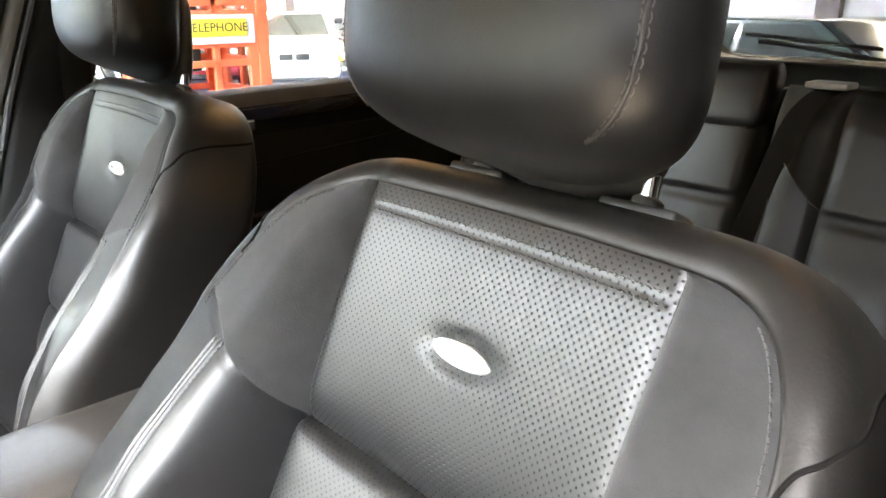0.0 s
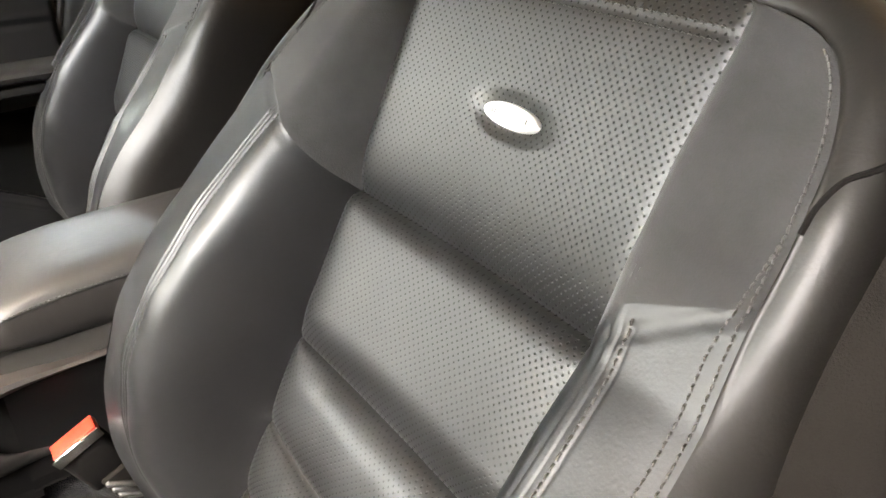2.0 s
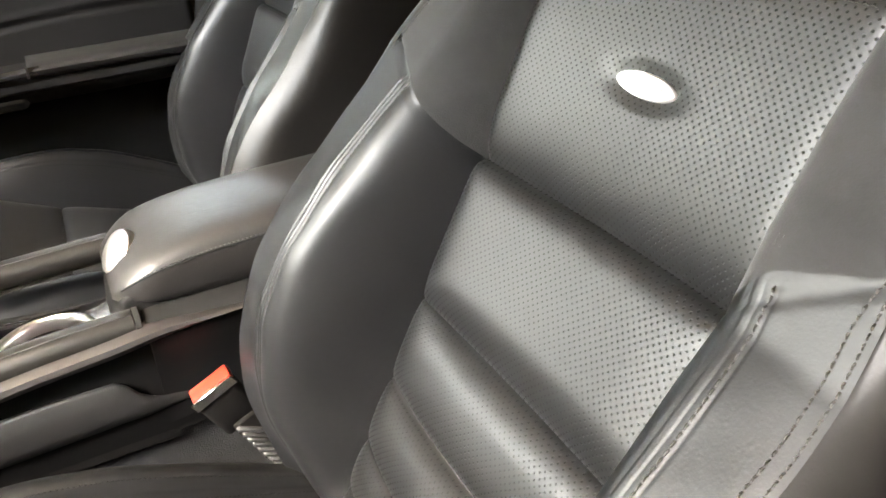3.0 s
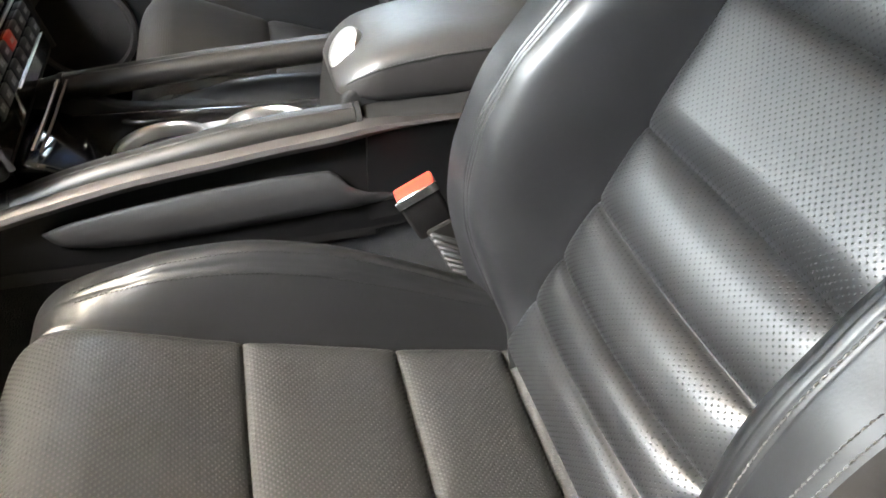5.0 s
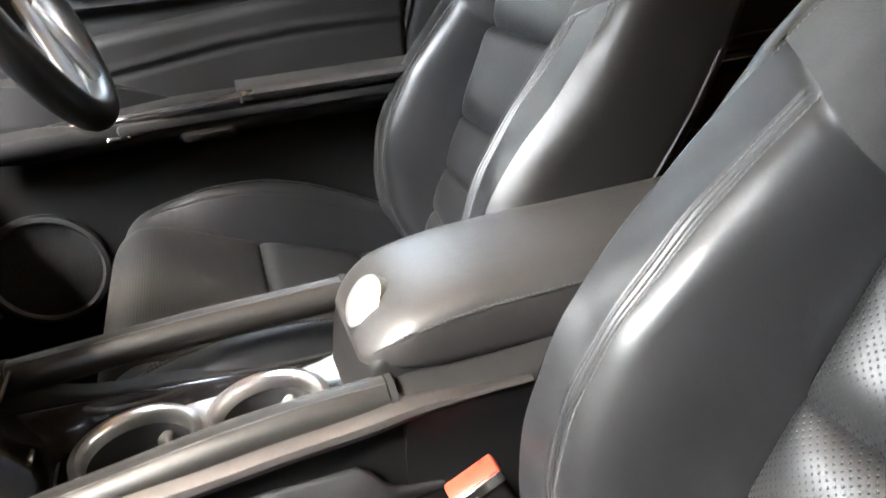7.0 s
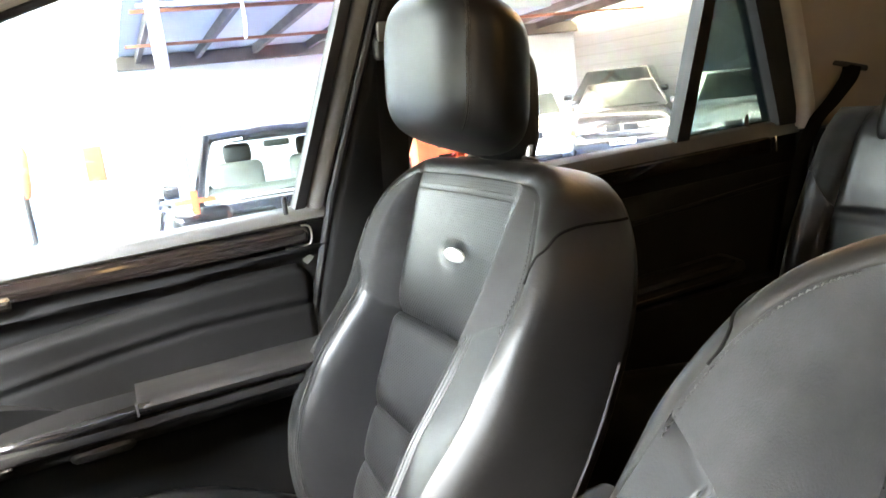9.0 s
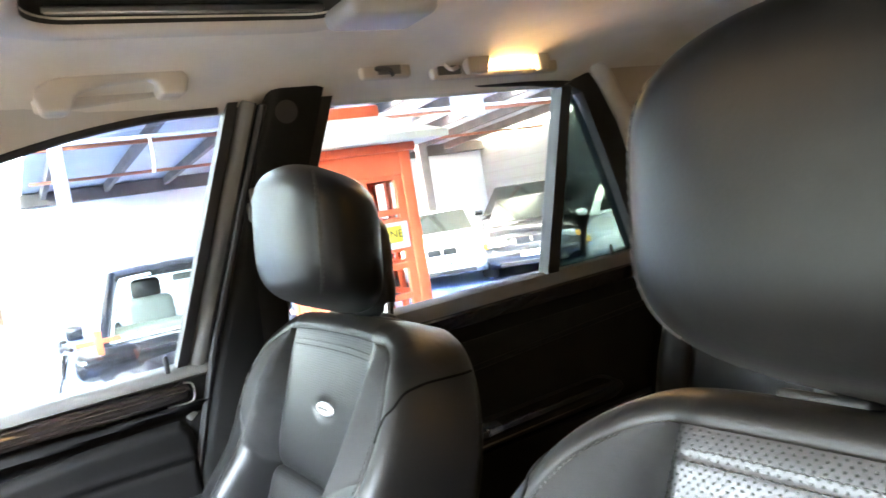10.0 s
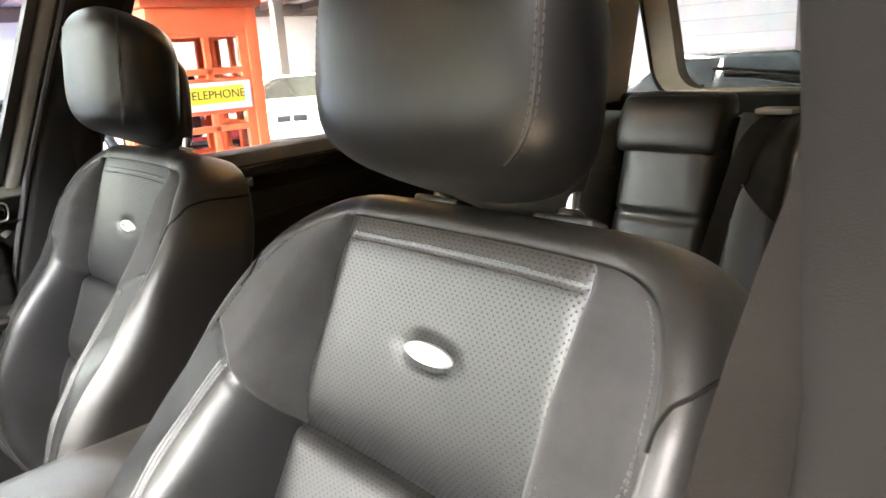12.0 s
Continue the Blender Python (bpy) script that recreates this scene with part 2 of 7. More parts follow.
def glowing(name, color, strength):
    m, t, p = material(name)
    p.inputs["Base Color"].default_value = (*color, 1)
    p.inputs["Emission Color"].default_value = (*color, 1)
    p.inputs["Emission Strength"].default_value = strength
    return m


LEATHER = surface("black_leather", (0.0055, 0.0057, 0.0061), (0.0096, 0.0099, 0.0105), 0.35, 0.44, grain=520.0, bump=0.2, patch=7.0, wrinkle=0.06, ior=1.36)
LEATHER_SIDE = surface("black_side_leather", (0.0065, 0.006, 0.0054), (0.010, 0.0092, 0.0084), 0.38, 0.48, grain=480.0, bump=0.2, patch=6.0, wrinkle=0.12, ior=1.34)
PERF = perforated("perforated_leather", (0.0053, 0.0055, 0.0058), (0.0082, 0.0085, 0.0089), 0.32, (0.011, 0.011, 0.011), du=0.0068, dv=0.0068, radius=0.00080)
# same leather; holes read paler in the cushion's shade, set in their colour
PERF_CUSHION = perforated("perforated_cushion_leather", (0.0053, 0.0055, 0.0058), (0.0082, 0.0085, 0.0089), 0.32, (0.050, 0.049, 0.048), du=0.0062, dv=0.0062, radius=0.00112)
SUEDE = surface("grey_suede", (0.0052, 0.0052, 0.0053), (0.0145, 0.0144, 0.0143), 0.95, 1.0, grain=700.0, bump=0.5, patch=17.0, sheen=0.075, spread=0.26)
THREAD = surface("grey_thread", (0.030, 0.029, 0.028), (0.045, 0.044, 0.042), 0.7, grain=900.0, bump=0.2)
DARK_THREAD = surface("black_thread", (0.007, 0.007, 0.007), (0.012, 0.012, 0.012), 0.8, grain=900.0, bump=0.2, ior=1.3)
PIPING = surface("black_piping", (0.018, 0.017, 0.017), (0.026, 0.025, 0.024), 0.5, grain=500.0, bump=0.2)
PLASTIC = surface("black_plastic", (0.015, 0.0147, 0.0142), (0.023, 0.0222, 0.0214), 0.45, 0.6, grain=800.0, bump=0.25)
SOFT = surface("soft_black_trim", (0.0085, 0.0083, 0.008), (0.014, 0.0135, 0.013), 0.50, 0.62, grain=700.0, bump=0.25, ior=1.26)
CARPET = surface("dark_carpet", (0.008, 0.008, 0.008), (0.02, 0.02, 0.02), 0.95, 1.0, grain=500.0, bump=0.8, patch=40.0, dist=0.003)
PIANO = surface("gloss_black_trim", (0.006, 0.006, 0.007), (0.012, 0.011, 0.011), 0.08, 0.16, grain=60.0, bump=0.0, coat=0.6)
WOOD = surface("dark_burr_wood", (0.005, 0.004, 0.004), (0.020, 0.013, 0.010), 0.05, 0.09, grain=40.0, bump=0.0, patch=28.0, coat=0.9, spread=0.35)
CHROME = surface("chrome", (0.80, 0.80, 0.80), (0.88, 0.88, 0.88), 0.08, 0.16, grain=90.0, bump=0.02, metal=1.0)
SATIN = surface("satin_silver", (0.62, 0.61, 0.60), (0.72, 0.71, 0.70), 0.26, 0.36, grain=700.0, bump=0.06, metal=1.0)
ALU = surface("brushed_aluminium", (0.075, 0.069, 0.067), (0.105, 0.098, 0.095), 0.46, 0.56, grain=700.0, bump=0.08, metal=1.0)
BADGE = surface("white_metal_badge", (0.78, 0.78, 0.78), (0.86, 0.86, 0.86), 0.28, 0.34, grain=300.0, bump=0.03, metal=0.6)
INK = surface("dark_grey_print", (0.10, 0.10, 0.10), (0.16, 0.16, 0.16), 0.5, bump=0.0)
LINER = surface("beige_grey_headliner", (0.60, 0.545, 0.47), (0.68, 0.62, 0.54), 0.95, 1.0, grain=900.0, bump=0.35, patch=10.0)
LINER_TRIM = surface("beige_grey_plastic", (0.46, 0.42, 0.365), (0.53, 0.485, 0.425), 0.55, 0.65, grain=700.0, bump=0.2)
TAN = surface("tan_pillar_trim", (0.40, 0.345, 0.28), (0.46, 0.40, 0.325), 0.7, 0.8, grain=700.0, bump=0.2)
ROOF_GREY = surface("grey_roof_plastic", (0.24, 0.24, 0.235), (0.29, 0.29, 0.285), 0.5, 0.6, grain=700.0, bump=0.2)
SILL = surface("light_grey_sill", (0.11, 0.105, 0.097), (0.15, 0.142, 0.132), 0.5, 0.6, grain=600.0, bump=0.2)
RUBBER = surface("black_rubber", (0.010, 0.010, 0.010), (0.016, 0.016, 0.016), 0.6, 0.75, grain=500.0, bump=0.2)
SEAL = surface("grey_door_seal", (0.11, 0.107, 0.10), (0.15, 0.145, 0.137), 0.75, 0.85, grain=600.0, bump=0.3)
WEB = surface("belt_webbing", (0.0045, 0.0038, 0.0033), (0.0075, 0.0064, 0.0056), 0.85, 0.95, grain=1100.0, bump=0.6, patch=14.0, ior=1.2)
RED = surface("red_buckle_plastic", (0.32, 0.022, 0.014), (0.37, 0.028, 0.017), 0.3, 0.4, grain=400.0, bump=0.05)
BODY = surface("black_car_paint", (0.012, 0.012, 0.013), (0.016, 0.016, 0.017), 0.18, 0.22, grain=300.0, bump=0.02, coat=0.8)
GLASS = pane_glass("window_glass")
DARK_GLASS = pane_glass("tinted_roof_glass", (0.02, 0.02, 0.022))
LAMP_ON = glowing("lit_reading_lamp", (1.0, 0.62, 0.28), 1.0)
# warm glow for an added, unseen roof console that fills the cabin
FILL_GLOW = glowing("warm_fill_glow", (1.0, 0.66, 0.34), 0.08)
PRIVACY = pane_glass("privacy_glass", (0.22, 0.27, 0.26))
ARM_LEATHER = surface("worn_armrest_leather", (0.0105, 0.0095, 0.0088), (0.016, 0.0145, 0.0134), 0.42, 0.52, grain=480.0, bump=0.18, patch=7.0, wrinkle=0.12)
# darker and duller than SOFT: the near pillar's shade is in this colour
PILLAR = surface("dark_matt_trim", (0.004, 0.0038, 0.0035), (0.0065, 0.006, 0.0057), 0.9, 0.97, grain=800.0, bump=0.3, ior=1.14)
DOOR = surface("black_door_trim", (0.0055, 0.0052, 0.005), (0.009, 0.0086, 0.0083), 0.55, 0.65, grain=650.0, bump=0.25, ior=1.22)


# ---- the front seats ----
SEAT_Y = 0.583
SIN, COS = math.sin(radians(25)), math.cos(radians(25))


def W(a, b, c):
    """Backrest metres (across, forward, up the back) to the place."""
    a, b, c = np.broadcast_arrays(np.asarray(a, float), np.asarray(b, float), np.asarray(c, float))
    return np.stack([0.15 + SIN * c - COS * b, SEAT_Y + a, 0.80 + COS * c + SIN * b], -1)


def table(xs, ys, blur=0.012):
    """A soft line through a few values."""
    def f(x):
        x = np.asarray(x, float)
        return sum(np.interp(x + d * blur, xs, ys) for d in (-2, -1, 0, 1, 2)) / 5
    return f


HP, TOP = 0.151, 0.672
KNOTS = [-0.05, 0, 0.06, 0.12, 0.18, 0.24, 0.30, 0.36, 0.42, 0.47, 0.52]
crest_s0 = table(KNOTS, [0.218, 0.220, 0.228, 0.2355, 0.237, 0.230, 0.2265, 0.224, 0.2235, 0.221, 0.213], 0.011)
outer_s0 = table(KNOTS, [0.240, 0.248, 0.2605, 0.271, 0.277, 0.277, 0.2755, 0.278, 0.282, 0.279, 0.273], 0.011)
crest_n0 = table(KNOTS + [0.57, 0.6, 0.64, 0.672], [-0.08, -0.0305, 0.031, 0.085, 0.1126, 0.1285, 0.1285, 0.1175, 0.098, 0.0785, 0.0615, 0.047, 0.039, 0.027, 0.004], 0.010)
outer_n0 = table(KNOTS + [0.566, 0.6, 0.64, 0.672], [-0.05, -0.0025, 0.0523, 0.098, 0.1205, 0.1305, 0.1304, 0.1168, 0.0927, 0.078, 0.062, 0.047, 0.036, 0.024, -0.004], 0.010)
SIDE_IN = {1: 0.0, -1: 0.034}
SIDE_DOWN = {1: 0.0, -1: 0.0217}
CREST_AT = {1: 0.51, -1: 0.32}
GROOVE = {1: 1.0, -1: 0.3}
CORNER = {1: 1.9, -1: 3.0}
side_now = [1]


def fade(v, lo, hi):
    return np.clip((hi - np.asarray(v, float)) / (hi - lo), 0, 1)


def outer_s(v):
    v = np.asarray(v, float)
    k = np.clip((v - 0.52) / (TOP - 0.52), 0, 1)
    reach = outer_s0(np.minimum(v, 0.52)) - SIDE_IN[side_now[0]] - HP
    return HP + reach * np.sqrt(np.clip(1 - k ** CORNER[side_now[0]], 0, 1))


def crest_s(v):
    """Where the roll is highest; the roll towards the door stands further in."""
    v = np.asarray(v, float)
    s = np.where(v < 0.52, crest_s0(np.minimum(v, 0.52)) - SIDE_IN[side_now[0]], HP + (outer_s(v) - HP) * CREST_AT[side_now[0]])
    return np.minimum(s, np.maximum(outer_s(v) - 0.013, HP + (outer_s(v) - HP) * CREST_AT[side_now[0]]))


def crest_n(v):
    return crest_n0(v) - SIDE_DOWN[side_now[0]] * fade(v, 0.47, 0.58)


def outer_n(v):
    return outer_n0(v) - SIDE_DOWN[side_now[0]] * fade(v, 0.47, 0.58)


CREASES = [0.02, 0.092, 0.151, 0.224, 0.312, 0.459]


def panel_n(s, v):
    s, v = np.broadcast_arrays(np.abs(np.asarray(s, float)), np.asarray(v, float))
    n = 0.010 * (s / HP) ** 2 + 0.028 * np.exp(-(((v - 0.16) / 0.12) ** 2)) * (1 - (s / HP) ** 2)
    for lo, hi in zip(CREASES, CREASES[1:]):
        u = np.clip((v - lo) / (hi - lo), 0, 1)
        bulge = 0.018 * (1 - u**1.25) * np.sin(np.clip(u / 0.30, 0, 1) * np.pi / 2) if hi > 0.4 else 0.011 * (1 - np.abs(2 * u - 1) ** 2.6)
        n = n + bulge * ((v > lo) & (v < hi)) * (1 - (s / HP) ** 10)
    n = n - np.where(v >= 0.459, 0.015 * np.exp(-(v - 0.459) / 0.017), 0.012 * np.exp(-(0.459 - v) / 0.006))
    n = n - 0.0030 * np.clip((v - 0.632) / 0.040, 0, 1) ** 2
    for c in CREASES[1:-1]:
        n = n - 0.0045 * np.exp(-np.abs(v - c) / 0.0035)
    n = n - 0.0007 * np.exp(-(((v - 0.652) / 0.0025) ** 2))
    n = n - 0.0038 * np.exp(-(HP - s) / 0.004)
    # the lowest edge dives behind the cushion
    return n - 0.085 * np.clip((0.030 - v) / 0.045, 0, 1) ** 1.2


def dimple(a, v):
    return 0.0032 * np.exp(-(((a / 0.038) ** 2 + ((v - 0.568) / 0.016) ** 2) ** 2))


def border(q):
    return 0.458 + 0.072 * np.asarray(q, float) ** 0.85


def bolster_n(s, v):
    """The side roll: from the panel's edge over its crest to the outer seam."""
    s, v = np.broadcast_arrays(np.asarray(s, float), np.asarray(v, float))
    sc, so, nc, no = crest_s(v), outer_s(v), crest_n(v), outer_n(v)
    n0 = 0.004 - 0.010 * np.clip((v - 0.62) / 0.05, 0, 1) ** 2 + 0 * s
    e = np.clip((s - HP) / np.maximum(sc - HP, 1e-5), 0, 1)
    f = np.clip((s - sc) / np.maximum(so - sc, 1e-5), 0, 1)
    n = np.where(s <= sc, n0 + (nc - n0) * (1 - (1 - e) ** 2.6), nc + (no - nc) * (1 - np.cos(f * np.pi / 2)))
    edge = panel_n(HP, v) - 0.0015 - n0
    n = n + np.minimum(edge, 0) * np.exp(-np.maximum(s - HP, 0) / 0.005) + np.maximum(edge, 0) * np.exp(-np.maximum(s - HP, 0) / 0.006)
    low = np.clip((0.503 - v) / 0.012, 0, 1) * GROOVE[side_now[0]]
    n = n - 0.0015 * low * np.exp(-(((s - sc) / 0.0012) ** 2)) - 0.0022 * low * np.exp(-(((np.abs(s - sc) - 0.0064) / 0.0014) ** 2))
    q = np.clip((s - HP) / np.maximum(so - HP, 1e-5), 0, 1)
    n = n - 0.0020 * np.exp(-(((v - border(q)) / 0.0028) ** 2))
    wave = 0.0012 * np.sin(61 * v + 23 * s) * np.sin(17 * v - 90 * s) * np.clip((0.5 - v) / 0.1, 0, 1)
    return n + wave


def q_to_s(q, v):
    sc, so = crest_s(v), outer_s(v)
    return np.where(q <= 0.6, HP + (sc - HP) * q / 0.6, sc + (so - sc) * (q - 0.6) / 0.4)


A0 = 0.006
AP = 0.012
seat = thing("front_passenger_seat", (-0.05, SEAT_Y, 0.42), "black leather front seat with grey suede shoulders and perforated middle", "car seat", "front seats")

# backrest middle
for name, lo, hi, rows, tag in (("lower_back_panel", -0.03, 0.459, 260, "ribbed perforated black leather"), ("upper_back_panel", 0.459, TOP, 90, "perforated black leather")):
    s = np.linspace(-1, 1, 71)
    s = HP * np.sign(s) * np.abs(s) ** 0.85
    v = np.linspace(lo, hi, rows)
    S, Vv = np.meshgrid(s, v)
    n = panel_n(S, Vv) - dimple(S, Vv)
    if lo > 0.4:
        n[0] = panel_n(s, np.full_like(s, 0.4591))
    top = 0.003 * (1 - (S / HP) ** 2) * np.clip((Vv - 0.6) / 0.07, 0, 1)
    part(name, grid(W(S + AP, n, Vv + top), uv=np.stack([S, Vv], -1)), PERF, seat, tag, 80)

# side rolls: leather below, suede above
QS = np.unique(np.r_[np.linspace(0, 0.5, 18), np.linspace(0.5, 0.74, 49), np.linspace(0.74, 1, 12)])
for sg in (1, -1):
    side_now[0] = sg
    for name, mat, tag in (("side_bolster", LEATHER, ""), ("shoulder_panel", SUEDE, "grey suede")):
        w = np.linspace(0, 1, 120 if mat is LEATHER else 80)[:, None]
        vb = border(QS)[None, :]
        Vv = -0.05 + (vb + 0.05) * w if mat is LEATHER else vb + (TOP - 0.0006 - vb) * (1 - (1 - w) ** 1.7)
        S = q_to_s(QS[None, :], Vv)
        n = bolster_n(S, Vv)
        S = S + (0.007 if sg > 0 else -0.006) * np.clip(1 - (S - HP) / 0.05, 0, 1)
        part(name, grid(W(sg * S + A0, n, Vv)), mat, seat, tag, 80)

# the rim that rolls over the outer seam to the back
vs = np.r_[np.linspace(-0.05, 0.5, 90), 0.5 + (TOP - 0.0006 - 0.5) * np.sin(np.linspace(0.02, np.pi / 2, 60))]
halves = []
for sg in (1, -1):
    side_now[0] = sg
    loop = [(sg * float(outer_s(v)), float(v), float(outer_n(v))) for v in vs]
    loop += [(sg * q, TOP + 0.003 * (1 - (q / HP) ** 2), float(panel_n(q, TOP))) for q in np.linspace(HP, 0, 25)[1:]]
    halves.append(np.array(loop))
LOOP = np.vstack([halves[0], halves[1][:-1][::-1]])
Ls = np.r_[0, np.cumsum(np.linalg.norm(np.diff(LOOP, axis=0), axis=1))]
ss = np.linspace(0, Ls[-1], 300)
LOOP = np.stack([np.interp(ss, Ls, LOOP[:, k]) for k in range(3)], 1)
tan = np.gradient(LOOP[:, :2], axis=0)
for _ in range(10):
    tan[1:-1] = (tan[:-2] + tan[1:-1] * 2 + tan[2:]) / 4
tan /= np.linalg.norm(tan, axis=1)[:, None]
OUT = np.stack([tan[:, 1], -tan[:, 0]], 1)
if OUT[10, 0] < 0:
    OUT = -OUT
BACK_N = np.interp(LOOP[:, 1], [0.0, 0.2, 0.4, 0.5, 0.65], [-0.035, -0.045, -0.068, -0.082, -0.090])
PROFILE = [(0.0, 0.0, 0), (0.0014, -0.0016, 0), (0.0032, -0.0008, 0), (0.011, -0.0016, 0), (0.019, -0.0055, 0), (0.0245, -0.0120, 0), (0.0280, -0.0210, 0), (0.0298, -0.0330, 0), (0.0306, -0.048, 0), (0.031, 0.35, 1), (0.031, 0.6, 1), (0.030, 0.8, 1), (0.027, 0.91, 1), (0.020, 0.97, 1), (0.010, 1.0, 1), (-0.03, 1.03, 1)]
rim_rows = []
for out, d, far in PROFILE:
    base = LOOP[:, 2] - 0.042
    # below the shoulder the cover runs on round the side with no seam
    soft = float(np.interp(out, [0, 0.0014, 0.0032, 0.011, 0.019, 0.0245, 0.028, 0.0298, 0.0306], [0, -0.001, -0.0022, -0.008, -0.0155, -0.0225, -0.030, -0.039, -0.048]))
    k = np.clip((LOOP[:, 1] - 0.46) / 0.06, 0, 1)
    n = LOOP[:, 2] + d * k + soft * (1 - k) if not far else base + (BACK_N - base) * d
    slim = np.interp(LOOP[:, 1], [0.0, 0.35, 0.55], [0.92, 0.92, 1.0])
    rim_rows.append(np.stack([LOOP[:, 0] + OUT[:, 0] * out * slim, n, LOOP[:, 1] + OUT[:, 1] * out], -1))
RIM = np.array(rim_rows)
rim_geo = grid(W(RIM[..., 0] + A0, RIM[..., 1], RIM[..., 2]))
rim = part("backrest_cover", rim_geo, LEATHER_SIDE, seat, "black leather sides and top", 80)
last = RIM[-1]
shell = np.stack([last, last * [0.8, 1, 0.85] + [0, -0.006, 0.05], last * [0.4, 1, 0.45] + [0, -0.010, 0.19], last * [0.05, 1, 0.1] + [0, -0.010, 0.31]])
part("back_shell", grid(W(shell[..., 0] + A0, shell[..., 1], shell[..., 2])), PLASTIC, seat, "black plastic")


def rim_at(v, sg, k):
    """A point on the rim at the height v of the seam, k of the way round to the back."""
    side = np.where(LOOP[:, 0] * sg > 0)[0]
    i = side[np.argmin(np.abs(LOOP[side, 1] - v))]
    x = k * (len(PROFILE) - 3)
    j = int(x)
    p = RIM[j, i] * (1 - x + j) + RIM[min(j + 1, len(RIM) - 1), i] * (x - j)
    return W(p[0] + A0, p[1], p[2])


for sg in (1, -1):
    line = np.array([rim_at(0.560 + 0.085 * k**0.6, sg, k) for k in np.linspace(0.02, 0.93, 30)])
    line = smooth_line(line[::3], 40) + np.array([0, sg * 0.0004, 0])
    # dark tube draws the seam, with the fold's shadow in its colour
    part("cover_seam", tube(line, 0.0016, 6), PILLAR, rim)
    line = np.array([rim_at(v, sg, 0.86) for v in np.linspace(-0.02, 0.55, 40)])
    part("shell_edge", tube(smooth_line(line[::4], 50), 0.0022, 6), PIPING, rim)

# thread rows
def surf(sfun, nfun, vlist, sg):
    s = sfun(vlist)
    P = W(sg * s + A0, nfun(s, vlist), vlist)
    d = 0.002
    ds = W(sg * (s + d) + A0, nfun(s + d, vlist), vlist) - P
    dv = np.gradient(P, axis=0)
    N = np.cross(ds, dv)
    N /= np.linalg.norm(N, axis=1)[:, None]
    N *= np.sign((N @ np.array([-COS, 0, SIN])))[:, None]
    return P, N


threads = []
for sg in (1, -1):
    side_now[0] = sg
    for d in (-0.0064, 0.0064) if sg > 0 else (0.003,):
        vl = np.linspace(0.03, 0.502, 140)
        P, N = surf(lambda v: crest_s(v) + d, bolster_n, vl, sg)
        threads.append(stitches(P + N * 0.0008, N, 0.0056, 0.0042, 0.0008))
    vl = np.linspace(0.03 if sg < 0 else 0.515, 0.655, 160)
    for d in (0.0045, 0.013) if sg < 0 else (0.0045,):
        P, N = surf(lambda v: outer_s(v) - d * np.clip((0.6 - v) / 0.1, 0.35, 1) if d > 0.01 else outer_s(v) - d, bolster_n, vl, sg)
        threads.append(stitches(P + N * 0.0003, N))
for v in (0.648, 0.6565):
    s = np.linspace(-0.142, 0.142, 90)
    P = W(s + AP, panel_n(s, np.full_like(s, v)), v + 0.003 * (1 - (s / HP) ** 2))
    threads.append(stitches(P, np.tile([-COS * 0.8, 0, SIN + 0.3], (90, 1)), r=0.0005))
tagged(part("stitching", join(*threads), THREAD, seat, "grey thread in double rows"), kind="stuff")

# oval badge with unreadable lettering
BC = W(AP, panel_n(0.0, 0.568) - 0.0012, 0.568)
bn, bu = np.array([-COS, 0, SIN]), np.array([SIN, 0, COS])
ang = np.linspace(0, 2 * np.pi, 48, endpoint=False)
rows = []
for k, h in ((1.0, -0.003), (1.0, 0.0), (0.97, 0.0016), (0.90, 0.0026), (0.55, 0.0032), (0.05, 0.0034)):
    rows.append(BC + k * (0.0310 * np.cos(ang)[:, None] * np.array([0, 1, 0]) + 0.0092 * np.sin(ang)[:, None] * bu) + h * bn)
badge = part("badge", grid(np.array(rows), ring=True, caps=True), BADGE, seat, "oval white metal badge")
part("badge_marks", bars(BC + 0.0031 * bn, (0, -1, 0), bu, 0.040, 0.0045, 13, bn, 0.55), INK, badge, "grey bars of small lettering")

# cushion
CPATH = smooth_line([(0.26, 0.748), (0.171, 0.765), (0.035, 0.799), (-0.132, 0.852), (-0.225, 0.886), (-0.275, 0.903), (-0.308, 0.902), (-0.333, 0.880), (-0.346, 0.830), (-0.342, 0.745), (-0.325, 0.66)], 420) + np.array([0.0, 0.0095])
cl = np.r_[0, np.cumsum(np.linalg.norm(np.diff(CPATH, axis=0), axis=1))]
ct = np.gradient(CPATH, axis=0)
ct /= np.linalg.norm(ct, axis=1)[:, None]
CN = np.stack([ct[:, 1], -ct[:, 0]], 1)
CN *= np.sign(CN[80, 1])
crest_h = table([-0.4, -0.33, -0.30, -0.268, -0.24, -0.2, -0.138, -0.057, 0.048, 0.186, 0.26], [0.0, 0.0, 0.004, 0.020, 0.046, 0.069, 0.092, 0.098, 0.083, 0.046, 0.03], 0.012)
CX = [0.167, 0.034, -0.140]
cstop = [0.0] + [float(cl[np.argmin(np.abs(CPATH[:200, 0] - x))]) for x in CX] + [float(cl[np.argmin(np.abs(CPATH[:, 1] - 0.70) + 10 * (CPATH[:, 0] > -0.3))])]
CW = 0.199


